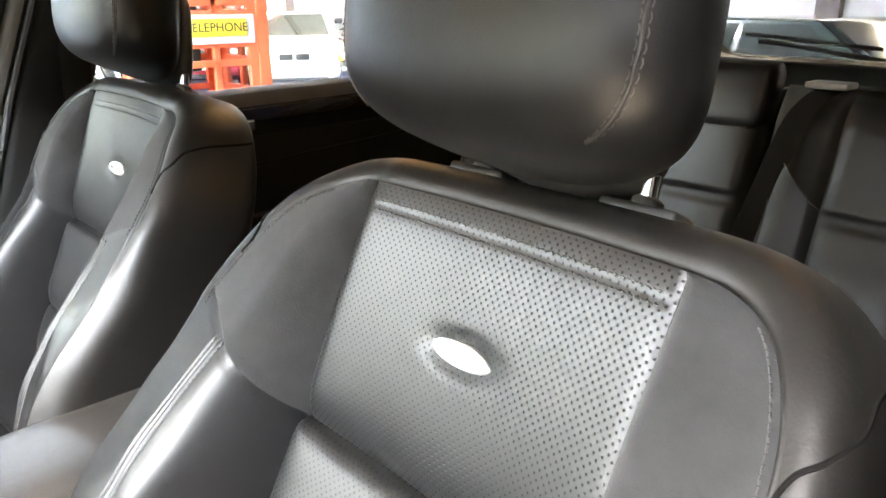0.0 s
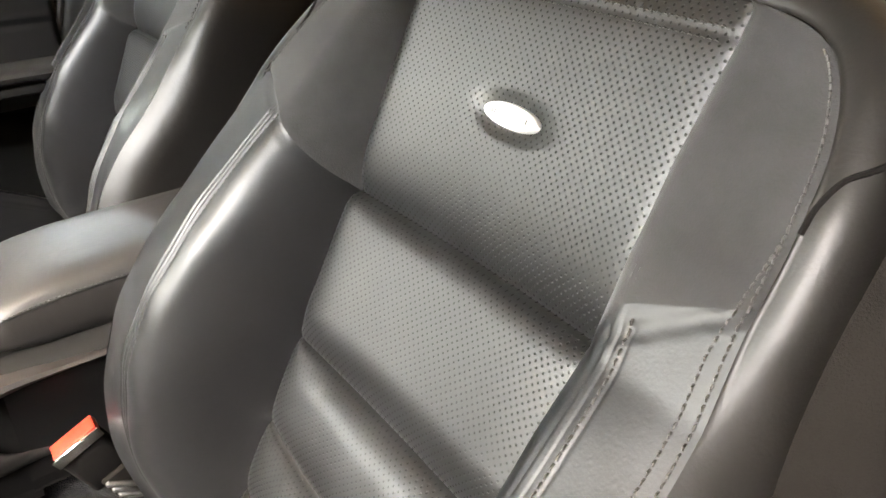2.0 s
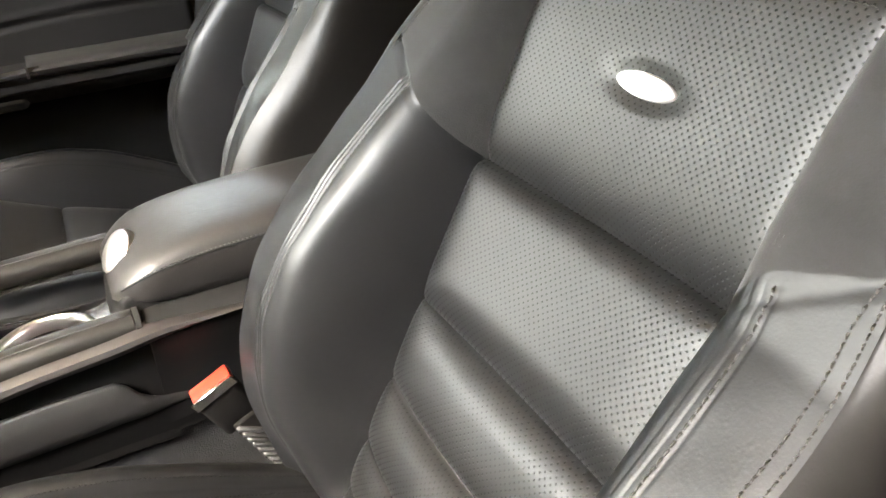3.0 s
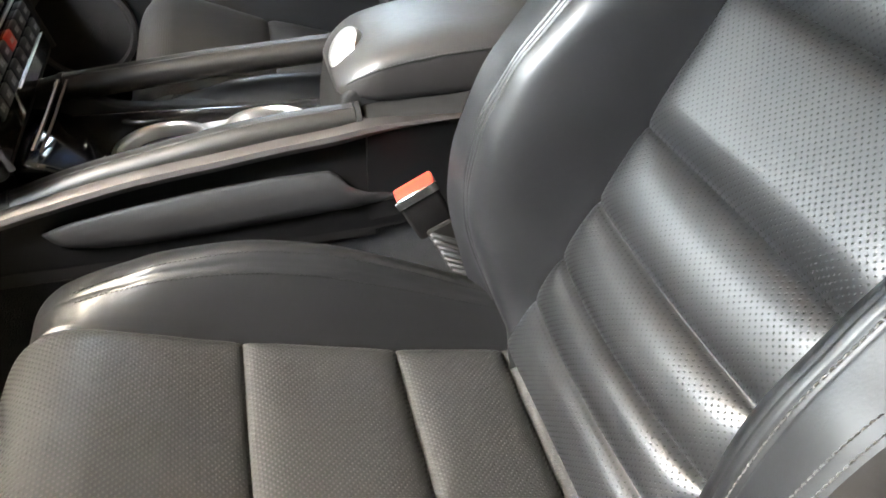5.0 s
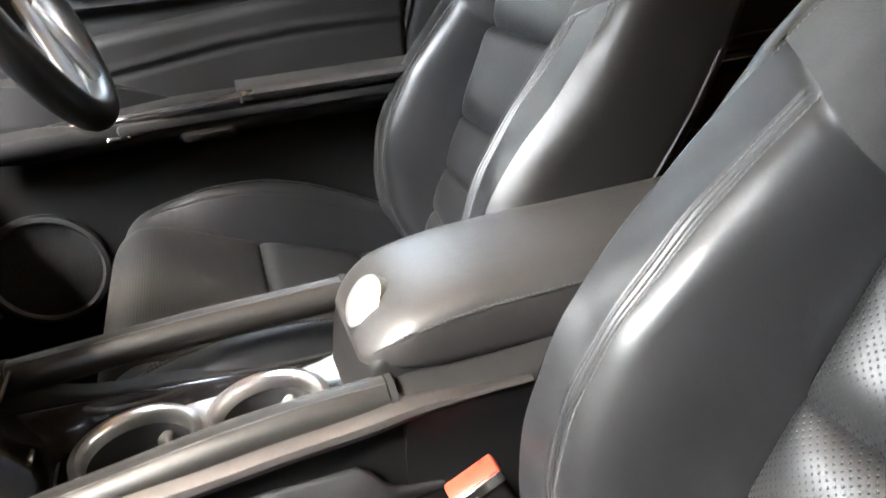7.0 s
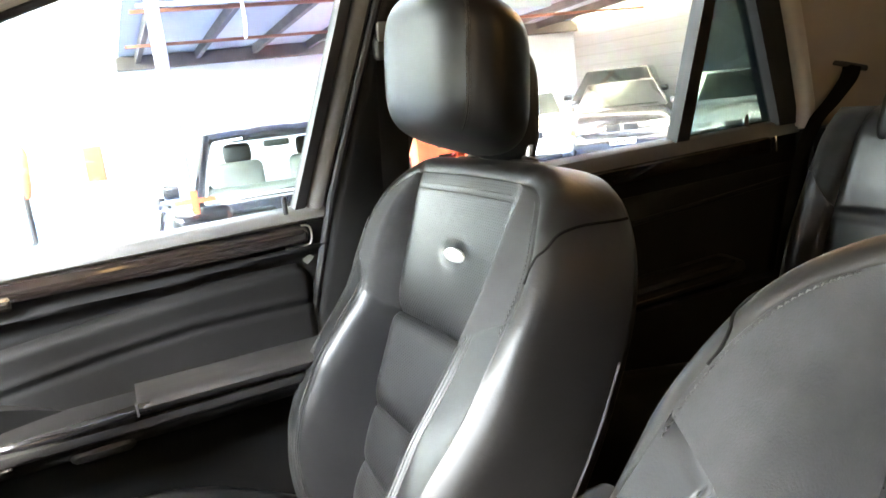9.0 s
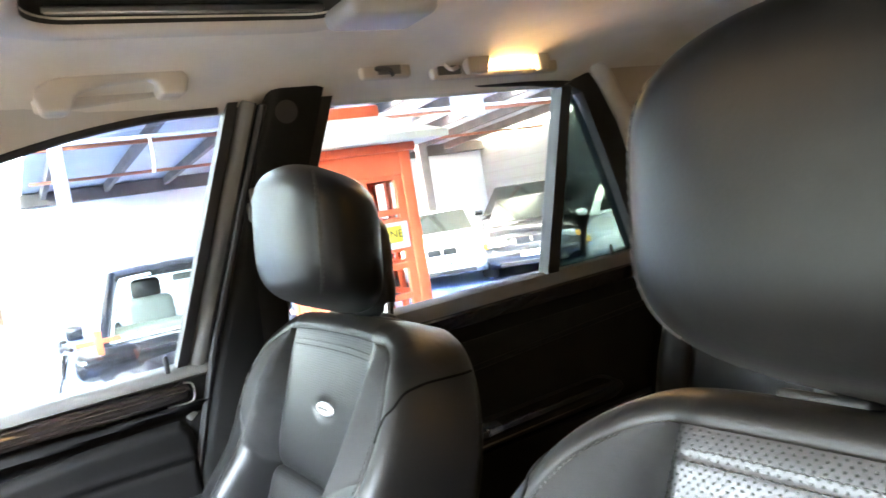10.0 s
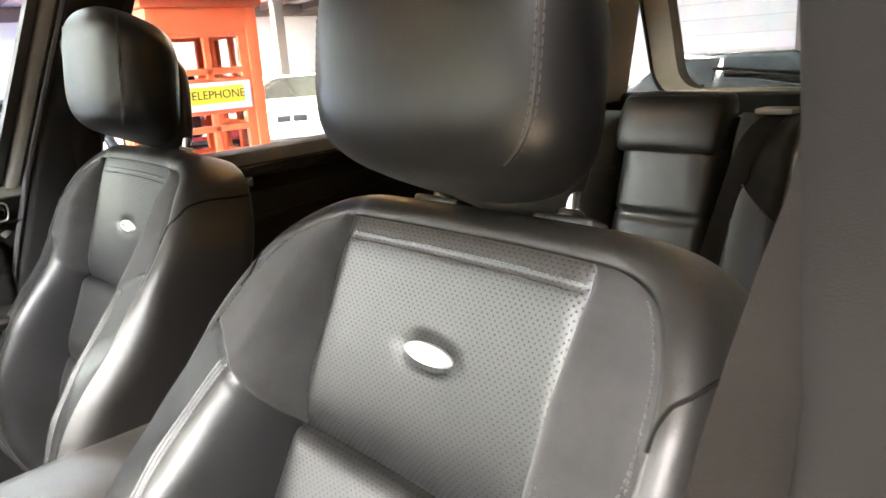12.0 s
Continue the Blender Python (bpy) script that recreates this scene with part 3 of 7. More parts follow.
def cushion_h(s, i):
    s = np.abs(s)
    l, x = cl[i], CPATH[i, 0]
    flat = np.clip((l - 0.45) / 0.12, 0, 1)
    pan = -0.012 * (1 - (s / CW) ** 2) * (1 - flat)
    for lo, hi in zip(cstop, cstop[1:]):
        if lo <= l < hi:
            u = (l - lo) / (hi - lo)
            pan += 0.012 * (1 - abs(2 * u - 1) ** 5.0) * (1 - np.minimum(s / CW, 1) ** 12)
    for c in cstop[1:4]:
        pan = pan - 0.004 * math.exp(-abs(l - c) / 0.004)
    pan = pan - 0.005 * np.exp(-np.maximum(CW - s, 0) / 0.004)
    H = float(crest_h(x)) if l < 0.75 else 0.0
    up = H * np.sin(np.clip((s - CW) / 0.047, 0, 1) * np.pi / 2) ** 1.1
    down = np.clip((s - 0.246) / 0.042, 0, 1)
    side = np.where(s > 0.246, -(0.030 + 0.35 * H) * (1 - np.sqrt(np.clip(1 - down**2, 0, 1))), 0)
    seam = -0.0022 * np.exp(-(((s - 0.232) / 0.0025) ** 2)) * np.clip(H / 0.04, 0, 1)
    return np.where(s <= CW, pan, pan * 0 - 0.002 + up + side + seam)


def cushion_rows(svals, idx):
    rows = []
    for i in idx:
        h = cushion_h(svals, i)
        rows.append(np.stack([CPATH[i, 0] + CN[i, 0] * h, SEAT_Y + A0 + svals, CPATH[i, 1] + CN[i, 1] * h], -1))
    return np.array(rows)


idx = np.arange(len(CPATH))
s = np.linspace(-CW, CW, 61)
part("cushion_panel", grid(cushion_rows(s, idx), uv=np.stack(np.broadcast_arrays(s[None, :], cl[:, None]), -1)), PERF_CUSHION, seat, "ribbed perforated black leather", 80)
for sg in (1, -1):
    s = sg * np.unique(np.r_[np.linspace(CW, 0.222, 8), np.linspace(0.222, 0.242, 15), np.linspace(0.242, 0.288, 16)])
    G = cushion_rows(s, idx)
    tail = [G[:, -1] + np.array([0, sg * o, -d]) for o, d in ((0.001, 0.02), (0.002, 0.06), (0.0, 0.12), (-0.006, 0.17))]
    for t in tail:
        t[:, 2] = np.maximum(t[:, 2], 0.60)
    G = np.concatenate([G, np.stack(tail, 1)], 1)
    part("cushion_bolster", grid(G), LEATHER, seat, "", 80)
threads = []
for sg in (1, -1):
    side_now[0] = sg
    for d in (-0.0064, 0.0064):
        sel = np.where((CPATH[:, 0] > -0.29) & (CPATH[:, 0] < 0.2) & (cl < 0.6))[0]
        s = np.array([sg * (0.232 + d)])
        P = cushion_rows(s, sel)[:, 0]
        threads.append(stitches(P + [0, 0, 0.0004], np.stack([CN[sel, 0], np.full(len(sel), -sg * 0.6), CN[sel, 1]], 1)))
tagged(part("cushion_stitching", join(*threads), DARK_THREAD, seat, "black thread in double rows"), kind="stuff")
part("seat_base", rbox((-0.06, SEAT_Y, 0.64), (0.50, 0.46, 0.20), 0.03), SOFT, seat, "black plastic base")
for dy in (-0.17, 0.17):
    part("seat_rail", rbox((-0.05, SEAT_Y + dy, 0.487), (0.56, 0.05, 0.115), 0.01), PLASTIC, seat, "black floor rail")
part("recliner_cover", rbox((0.14, SEAT_Y, 0.685), (0.16, 0.44, 0.12), 0.03), SOFT, seat)
for k in range(5):
    c = np.array([-0.372, 0.853, 0.778]) + np.array([0.050, -0.080, 0.105]) * k / 4
    part("adjuster_clip", rbox(c, (0.006, 0.010, 0.014 if k % 2 else 0.022), 0.002, 2), SATIN, seat, "small bare metal clip")

# head restraint
def head_section(v, k):
    phi = np.linspace(0, 2 * np.pi, 96, endpoint=False)
    ca, sa = np.cos(phi), np.sin(phi)
    a = np.sign(ca) * np.abs(ca) ** 0.62
    b = np.sign(sa) * np.abs(sa) ** 0.80
    bb = 0.047 + 0.066 * b
    aa = a * (0.130 + 0.029 * (b + 1) / 2)
    bb = bb + 0.008 * (1 - a**2) * (b > 0)
    lean = -0.30 * (v - 0.735)
    return np.stack([aa * k, 0.040 + (bb - 0.047) * (0.35 + 0.65 * k) - lean, np.full_like(aa, v)], -1)


rows = []
for u in np.linspace(-1, 1, 61):
    k = (1 - abs(u) ** 4.2) ** (1 / 2.4)
    rows.append(head_section(0.7965 + 0.0920 * u, max(k, 0.12)))
HR = np.array(rows)
head = part("head_restraint", grid(W(HR[..., 0] + A0, HR[..., 1], HR[..., 2]), ring=True, caps=True), LEATHER, seat, "padded black leather", 80)
threads = []
for j in (10, 38):
    for dj in (0, 1):
        jj = j + dj * (1 if j == 10 else -1)
        P = W(HR[5:-6, jj, 0] + A0, HR[5:-6, jj, 1], HR[5:-6, jj, 2])
        c = W(A0, 0.06, HR[5:-6, jj, 2])
        N = P - c
        N /= np.linalg.norm(N, axis=1)[:, None]
        threads.append(stitches(P + N * 0.0005, N, 0.0074, 0.0055))
    P1 = W((HR[5:-6, j, 0] + HR[5:-6, j + (1 if j == 10 else -1), 0]) / 2 + A0, (HR[5:-6, j, 1] + HR[5:-6, j + (1 if j == 10 else -1), 1]) / 2, HR[5:-6, j, 2])
    part("head_seam", tube(P1, 0.0013, 6), PIPING, head)
tagged(part("head_stitching", join(*threads), THREAD, head), kind="stuff")
rows = []
for u in np.linspace(-1, 1, 21):
    k = (1 - abs(u) ** 4) ** (1 / 2.5)
    q = np.linspace(0, 2 * np.pi, 40, endpoint=False)
    a = 0.092 * np.sign(np.cos(q)) * np.abs(np.cos(q)) ** 0.5 * max(k, 0.2)
    b = -0.024 + 0.022 * np.sin(q) * (0.5 + 0.5 * k)
    rows.append(np.stack([a, b - 0.006 + 0.30 * (0.055 + 0.085 * u), np.full_like(a, 0.778 + 0.075 * u)], -1))
RC = np.array(rows)
part("rear_cover", grid(W(RC[..., 0] + A0, RC[..., 1], RC[..., 2]), ring=True, caps=True), PLASTIC, head, "black plastic")
for sg in (1, -1):
    pl = smooth_line([W(sg * 0.078 + A0, -0.036, 0.685), W(sg * 0.078 + A0, -0.036, 0.71), W(sg * 0.078 + A0, -0.028, 0.74), W(sg * 0.078 + A0, -0.012, 0.80)], 16)
    part("post", tube(pl, 0.0068, 16), CHROME, head, "chrome post")
    m = Euler((0, radians(25), 0)).to_matrix().to_4x4()
    part("post_collar", join(rbox(W(sg * 0.078 + A0, -0.036, 0.7035), (0.026, 0.062, 0.010), 0.004, 3, m), lathe([(0.011, 0), (0.011, 0.008), (0.008, 0.010)], W(sg * 0.078 + A0, -0.036, 0.7045), (SIN, 0, COS), 16)), PLASTIC, seat, "grey plastic guide")

driver = copy_thing(seat, pose(-0.05 + 0.016, 1.397, 0.427))
driver.scale = (1, -1, 1)
# its backrest stands a little more upright
BACKREST = ("lower_back_panel", "upper_back_panel", "side_bolster", "shoulder_panel", "backrest_cover", "back_shell", "stitching", "badge", "head_restraint", "post_collar")
HEAD = ("head_restraint", "post_collar")
hinge = Matrix.Translation(Vector(BC) - ROOTS[seat])
upright, tipped = [hinge @ Euler((0, radians(a), 0)).to_matrix().to_4x4() @ hinge.inverted() for a in (-5.5, -2.2)]
driver.name = "front_driver_seat"
for o in list(driver.children_recursive):
    if o.name.startswith("adjuster_clip"):
        bpy.data.objects.remove(o)
        continue
    if o.name.startswith("cushion"):
        o.location = (0.085, 0, 0.038)
    elif o.parent is driver and o.name.split(".")[0] in BACKREST:
        o.matrix_basis = (tipped if o.name.split(".")[0] in HEAD else upright) @ o.matrix_basis


# ---- the middle console ----
def rail_z(x, far=False):
    """The middle line of a grip bar; the bar on the driver's side runs flatter."""
    if far:
        return float(np.interp(x, [-0.36, -0.30, -0.14, 0.03], [1.004, 1.013, 1.026, 1.034]))
    return float(np.interp(x, [-0.36, -0.28, -0.18, -0.11, -0.04, 0.03], [0.957, 0.981, 1.000, 1.012, 1.019, 1.022]))


console = thing("centre_console", (-0.1, 1.03, 0.42), "black centre console with aluminium strip, grip bars and cup holders", "car console")
core = [(-0.62, 0.44), (0.62, 0.44), (0.62, 0.90), (0.30, 0.985), (0.04, 0.985), (0.04, 0.875), (-0.345, 0.875), (-0.345, 0.915), (-0.46, 0.90), (-0.62, 0.88)]
part("console_body", prism(core, "y", 0.957, 1.108, 0.003), DOOR, console, "soft black plastic")
wall = [(-0.40, 0.86), (0.046, 0.86), (0.046, 1.010), (0.02, 1.012), (-0.11, 0.998), (-0.28, 0.968), (-0.40, 0.938)]
part("console_side", prism(wall, "y", 0.934, 0.9565, 0.004, 3), SOFT, console, "soft black inner wall")
# the wall on the driver's side sweeps up at its front end to carry the grip bar
sweep = smooth_line([(0.038, 0.968), (-0.06, 0.972), (-0.16, 0.979), (-0.225, 0.984), (-0.262, 0.995), (-0.285, 1.012), (-0.30, 1.030)], 24)
wall = [(-0.40, 0.86), (0.038, 0.86)] + [tuple(p) for p in sweep] + [(-0.36, 1.018), (-0.40, 0.99)]
part("console_side", prism(wall, "y", 1.1085, 1.130, 0.004, 3), SOFT, console, "soft black outer wall")
flank = [(-0.535, 0.915), (-0.515, 0.883), (-0.475, 0.872), (-0.37, 0.880), (-0.10, 0.872), (0.30, 0.88), (0.30, 1.012), (0.03, 1.006), (-0.15, 0.983), (-0.30, 0.956), (-0.45, 0.925)]
part("console_flank", prism(flank, "y", 0.9335, 0.9435, 0.002), DOOR, console, "soft black side panel")
part("console_skirt", prism([(-0.60, 0.43), (0.30, 0.43), (0.30, 0.90), (-0.10, 0.89), (-0.40, 0.90), (-0.60, 0.90)], "y", 0.944, 0.9565, 0.004, 2), CARPET, console, "dark carpeted lower side")
# map pocket on the flank: a lip that bellies out below a dark slot
rows = []
for x in np.r_[np.linspace(-0.326, -0.27, 14), np.linspace(-0.262, 0.07, 30)]:
    top = float(np.interp(x, [-0.326, -0.31, -0.293, -0.25, -0.15, -0.073, -0.004, 0.011, 0.031, 0.07], [0.930, 0.940, 0.945, 0.953, 0.965, 0.970, 0.970, 0.947, 0.932, 0.922]))
    low = float(np.interp(x, [-0.326, -0.315, -0.30, -0.27, -0.23, -0.13, -0.03, 0.07], [0.928, 0.916, 0.909, 0.902, 0.899, 0.902, 0.907, 0.914]))
    out = 0.013 * min(1.0, (top - low) / 0.03) * min(1.0, 0.25 + (0.07 - x) / 0.08)
    h = top - low
    prof = [(0.9345, low - 0.002), (0.9325 - out * 0.55, low + h * 0.08), (0.9325 - out * 0.9, low + h * 0.3), (0.9325 - out, low + h * 0.62), (0.9325 - out * 0.96, top - 0.003), (0.9335 - out * 0.8, top), (0.9335 - out * 0.45, top - 0.002), (0.9345, low + h * 0.4)]
    rows.append([(x, y, z) for y, z in prof])
part("map_pocket", grid(np.array(rows)), PLASTIC, console, "satin black pocket lip", 70)
strip = np.array([(0.15, 1.0268), (0.10, 1.0255), (0.05, 1.0225), (0.0, 1.0150), (-0.07, 1.0080), (-0.12, 1.0015), (-0.19, 0.9935), (-0.236, 0.9865), (-0.32, 0.9690), (-0.456, 0.9365), (-0.524, 0.9190), (-0.545, 0.9135)])
line = smooth_line([(x, 0.915, z) for x, z in strip], 60)
rows = []
for x in np.linspace(0.036, 0.34, 24):
    zs = float(np.interp(x, strip[::-1, 0], strip[::-1, 1])) + 0.10 * max(0.0, x - 0.15)
    rows.append([(x, y, zs + z) for y, z in ((0.970, 0.014), (0.950, 0.012), (0.935, 0.009), (0.922, 0.005), (0.9165, 0.0), (0.9165, -0.012), (0.921, -0.026), (0.931, -0.055), (0.934, -0.15), (0.970, -0.15))])
part("console_shoulder", grid(np.array(rows), ring=True, caps=True), DOOR, console, "soft black shoulder under the armrest", 60)
rows = []
for k, p in enumerate(line):
    h = 0.0080 * min(1.0, 0.12 + k / 12, 0.1 + (59 - k) / 12)
    rows.append([(p[0], y, p[2] + z * h) for y, z in ((0.936, 1.0), (0.917, 1.0), (0.911, 0.75), (0.909, 0.0), (0.912, -0.8), (0.918, -1.0), (0.936, -1.0))])
part("aluminium_strip", grid(np.array(rows), ring=True, caps=True), ALU, console, "brushed aluminium strip")
for y, far in ((0.9455, False), (1.122, True)):
    xs = (-0.345, -0.27, -0.18, -0.11, -0.04, 0.026) if not far else (-0.30, -0.22, -0.14, -0.06, 0.026)
    line = smooth_line([(x, y, rail_z(x, far)) for x in xs], 40)
    bar = part("grip_bar", tube(line, 0.0200, 24, 0.84), LEATHER_SIDE, console, "padded black leather grip")
    for o in (-0.006, 0.006):
        part("grip_seam", tube(line + np.array([0, o, 0.0160]), 0.0007, 6), PIPING, bar)
    for x in (xs[0], 0.030):
        part("grip_collar", tube(np.array([(x - 0.003, y, rail_z(x - 0.003, far)), (x + 0.003, y, rail_z(x + 0.003, far))]), 0.0212, 24, 0.86), SOFT, bar)
    x0, z0 = xs[0], rail_z(xs[0], far)
    foot = smooth_line([(x0 + 0.002, 0, z0), (x0 - 0.03, 0, z0 - 0.008), (x0 - 0.07, 0, z0 - 0.022), (x0 - 0.12, 0, z0 - 0.045)], 12) + np.array([0, y, 0])
    part("grip_foot", tube(foot, 0.0205, 20, 0.86, (0, 0, 1), np.linspace(1.0, 0.8, 12)), SOFT, console, "soft black end of the grip")
# string net on the flank of the footwell
net = thing("footwell_net", (-0.54, 0.912, 0.60), "black string net pocket on the console flank", "net")
frame_line = np.array([(-0.62, 0.912, 0.768), (-0.476, 0.911, 0.760), (-0.470, 0.911, 0.752), (-0.488, 0.911, 0.690), (-0.50, 0.911, 0.640), (-0.52, 0.912, 0.612), (-0.62, 0.912, 0.600)])
part("net_border", tube(smooth_line(frame_line, 40), 0.0028, 8), RUBBER, net, "black elastic border")
for k in range(-4, 9):
    for sg in (1, -1):
        a0 = np.array([-0.62 + 0.024 * k, 0.908, 0.768 if sg < 0 else 0.604])
        pts = [a0 + np.array([0.075 * u, 0, sg * 0.160 * u]) for u in np.linspace(0, 1, 12)]
        pts = [q for q in pts if -0.62 <= q[0] <= -0.474 - 0.30 * max(0.0, 0.752 - q[2]) * 0.9]
        if len(pts) > 2:
            part("net_cord", tube(np.array(pts), 0.0015, 6), PLASTIC, net)
# gloss deck with two cup holders
CUPS = [(-0.193, 1.041), (-0.070, 1.043)]
deck = thing("cup_holder_deck", (-0.13, 1.04, 0.90), "gloss black deck with two chrome-ringed cup holders", "cup holder")


def deck_z(x):
    return 0.962 + 0.055 * (x + 0.13)


def plate_with_hole(x0, x1, y0, y1, cx, cy, r):
    """A flat plate with a round hole in it."""
    ang = sorted([2 * math.pi * k / 48 for k in range(48)] + [math.atan2(y - cy, x - cx) % (2 * math.pi) for x in (x0, x1) for y in (y0, y1)])
    rows = []
    for a in ang:
        c, q = math.cos(a), math.sin(a)
        far = min(((x1 if c > 0 else x0) - cx) / c if abs(c) > 1e-9 else 9.0, ((y1 if q > 0 else y0) - cy) / q if abs(q) > 1e-9 else 9.0)
        rows.append([(cx + d * c, cy + d * q, deck_z(cx + d * c)) for d in (r, far)])
    return grid(np.array(rows + rows[:1]))


part("deck_panel", join(plate_with_hole(-0.345, -0.1315, 0.956, 1.109, *CUPS[0], 0.052), plate_with_hole(-0.1315, 0.038, 0.956, 1.109, *CUPS[1], 0.052)), PIANO, deck, "gloss black panel", False)
for cx, cy in CUPS:
    z = deck_z(cx) + 0.001
    part("cup_well", lathe([(0.0525, 0.001), (0.0505, -0.02), (0.047, -0.06), (0.044, -0.075), (0.001, -0.076)], (cx, cy, z), (-0.05, 0, 1), 40, False), RUBBER, deck, "black rubber well")
    part("cup_ring", lathe([(0.0490, -0.012), (0.0500, -0.002), (0.0512, 0.0040), (0.0535, 0.0058), (0.0580, 0.0052), (0.0605, 0.0035), (0.0612, -0.001), (0.053, -0.003)], (cx, cy, z), (-0.05, 0, 1), 64, False), SATIN, deck, "satin silver ring")
    for a in (60, 180, 300):
        q = radians(a)
        part("cup_finger", rbox((cx + 0.043 * math.cos(q), cy + 0.043 * math.sin(q), z - 0.034), (0.018, 0.015, 0.030), 0.006, 3, Euler((0, 0, q)).to_matrix().to_4x4()), SEAL, deck, "pale grey rubber finger")
# the silver web that fills the waist between the rings
rows = []
for u in np.linspace(-1, 1, 13):
    w = 0.003 + 0.017 * u * u
    y = 1.042 + 0.040 * u
    rows.append([(-0.1315 + d * w, y, deck_z(-0.1315 + d * w) + h) for d, h in ((-1, 0.0005), (-0.8, 0.0042), (0, 0.0046), (0.8, 0.0042), (1, 0.0005))])
part("ring_bridge", grid(np.array(rows)), SATIN, deck, "satin silver web between the rings")
part("deck_flank", prism([(-0.345, 0.985), (-0.25, 0.981), (0.03, 0.964), (0.03, 0.945), (-0.345, 0.93)], "y", 1.1035, 1.1080, 0.001), PIANO, deck, "gloss black upstand")

# armrest with a leather lid and a bright front catch
arm = thing("armrest", (0.2, 1.03, 0.95), "padded black leather centre armrest with a bright silver catch", "armrest")
rows = []
for x in np.r_[np.linspace(0.012, 0.07, 12), np.linspace(0.09, 0.42, 10)]:
    u = min(1.0, (x - 0.012) / 0.055)
    k = math.sqrt(max(0.02, 1 - (1 - u) ** 2))
    w = 0.050 + 0.034 * k
    zt = float(np.interp(x, [0.012, 0.02, 0.03, 0.042, 0.055, 0.082, 0.124, 0.213, 0.314, 0.42], [1.050, 1.060, 1.071, 1.080, 1.087, 1.096, 1.103, 1.109, 1.114, 1.118]))
    zb = float(np.interp(x, [0.012, 0.04, 0.09, 0.42], [1.040, 1.034, 1.026, 1.020]))
    sec = []
    for a in np.linspace(0, 2 * np.pi, 40, endpoint=False):
        cy = np.sign(math.cos(a)) * abs(math.cos(a)) ** 0.42
        sz = np.sign(math.sin(a)) * abs(math.sin(a)) ** 0.5
        sec.append((x, 1.028 + w * cy, (zt + zb) / 2 + (zt - zb) / 2 * sz + 0.004 * (1 - cy * cy) * (sz > 0)))
    rows.append(sec)
LID = np.array(rows)
lid = part("lid", grid(LID, ring=True, caps=True), ARM_LEATHER, arm, "padded black leather", 80)
part("lid_piping", tube(LID[2:, 18], 0.0012, 6), SOFT, lid)
th = (LID[3:, 18] * 0.7 + LID[3:, 17] * 0.3) + np.array([0, -0.0006, 0.0004])
part("lid_stitching", stitches(th, np.tile([0, -0.8, 0.5], (len(th), 1))), THREAD, lid)
cn = np.array([-0.70, -0.25, 0.67]) / math.sqrt(1.0014)
cr = np.cross(cn, (0, 0, 1))
cr /= np.linalg.norm(cr)
cu_ = np.cross(cr, cn)
cc = np.array([0.031, 1.020, 1.074]) + 0.0035 * cn
hexa = smooth_line([(-0.024, 0.004), (-0.012, 0.022), (0.006, 0.026), (0.020, 0.014), (0.020, -0.008), (0.006, -0.024), (-0.006, -0.026), (-0.020, -0.012), (-0.024, 0.004)], 48)[:-1]
rows = []
for k, d in ((1.0, -0.016), (1.0, -0.002), (0.95, 0.0015), (0.8, 0.003), (0.1, 0.0038)):
    rows.append([cc + cr * a * k + cu_ * b * k + cn * d for a, b in hexa])
part("catch", grid(np.array(rows), ring=True, caps=True), SATIN, arm, "bright silver catch")
tower = [(0.002, 0.950), (0.40, 0.950), (0.40, 1.03), (0.15, 1.045), (0.03, 1.056), (0.018, 1.048), (0.008, 1.00)]
part("armrest_box", prism(tower, "y", 0.952, 1.108, 0.012, 3), DOOR, arm, "soft black plastic")
part("box_edge", tube(smooth_line([(0.018, 1.000, 1.056), (0.024, 0.982, 1.047), (0.034, 0.964, 1.035), (0.042, 0.948, 1.028), (0.041, 0.930, 1.018), (0.038, 0.924, 1.002)], 30), 0.0022, 8), DOOR, arm)

# ---- seat belt buckle ----
def buckle_at(dy):
    b = thing("seat_belt_buckle", (0.11, 0.893 + dy, 0.80), "black seat belt buckle with a red release button", "seat belt", "belt buckles")
    m = Euler((0, radians(-27), 0)).to_matrix().to_4x4()
    part("buckle_body", rbox((0.098, 0.893 + dy, 0.918), (0.050, 0.025, 0.060), 0.006, 3, m), PILLAR, b)
    part("release_button", rbox((0.0835, 0.892 + dy, 0.9515), (0.050, 0.023, 0.011), 0.003, 2, m), RED, b, "red plastic button")
    part("button_rim", rbox((0.0835, 0.8805 + dy, 0.9475), (0.054, 0.0025, 0.013), 0.001, 1, m), CHROME, b, "bright metal rim")
    ribs = []
    for k in range(9):
        u = k / 8
        ribs.append(rbox((0.118 + 0.036 * u, 0.879 - 0.004 * u + dy, 0.885 - 0.075 * u), (0.044, 0.016, 0.006), 0.002, 1, Euler((0, radians(26), 0)).to_matrix().to_4x4()))
    sleeve = part("ribbed_sleeve", join(*ribs), PLASTIC, b, "dark ribbed sleeve")
    sleeve["kind"] = "stuff"
    part("stalk", rbox((0.137, 0.880 + dy, 0.845), (0.034, 0.008, 0.13), 0.003, 1, Euler((0, radians(-25), 0)).to_matrix().to_4x4()), WEB, b)
    part("anchor", rbox((0.165, 0.872 + dy, 0.785), (0.05, 0.02, 0.03), 0.004, 2), SILL, b, "grey plastic anchor")
    return b


buckle_at(0)
buckle_at(0.225)

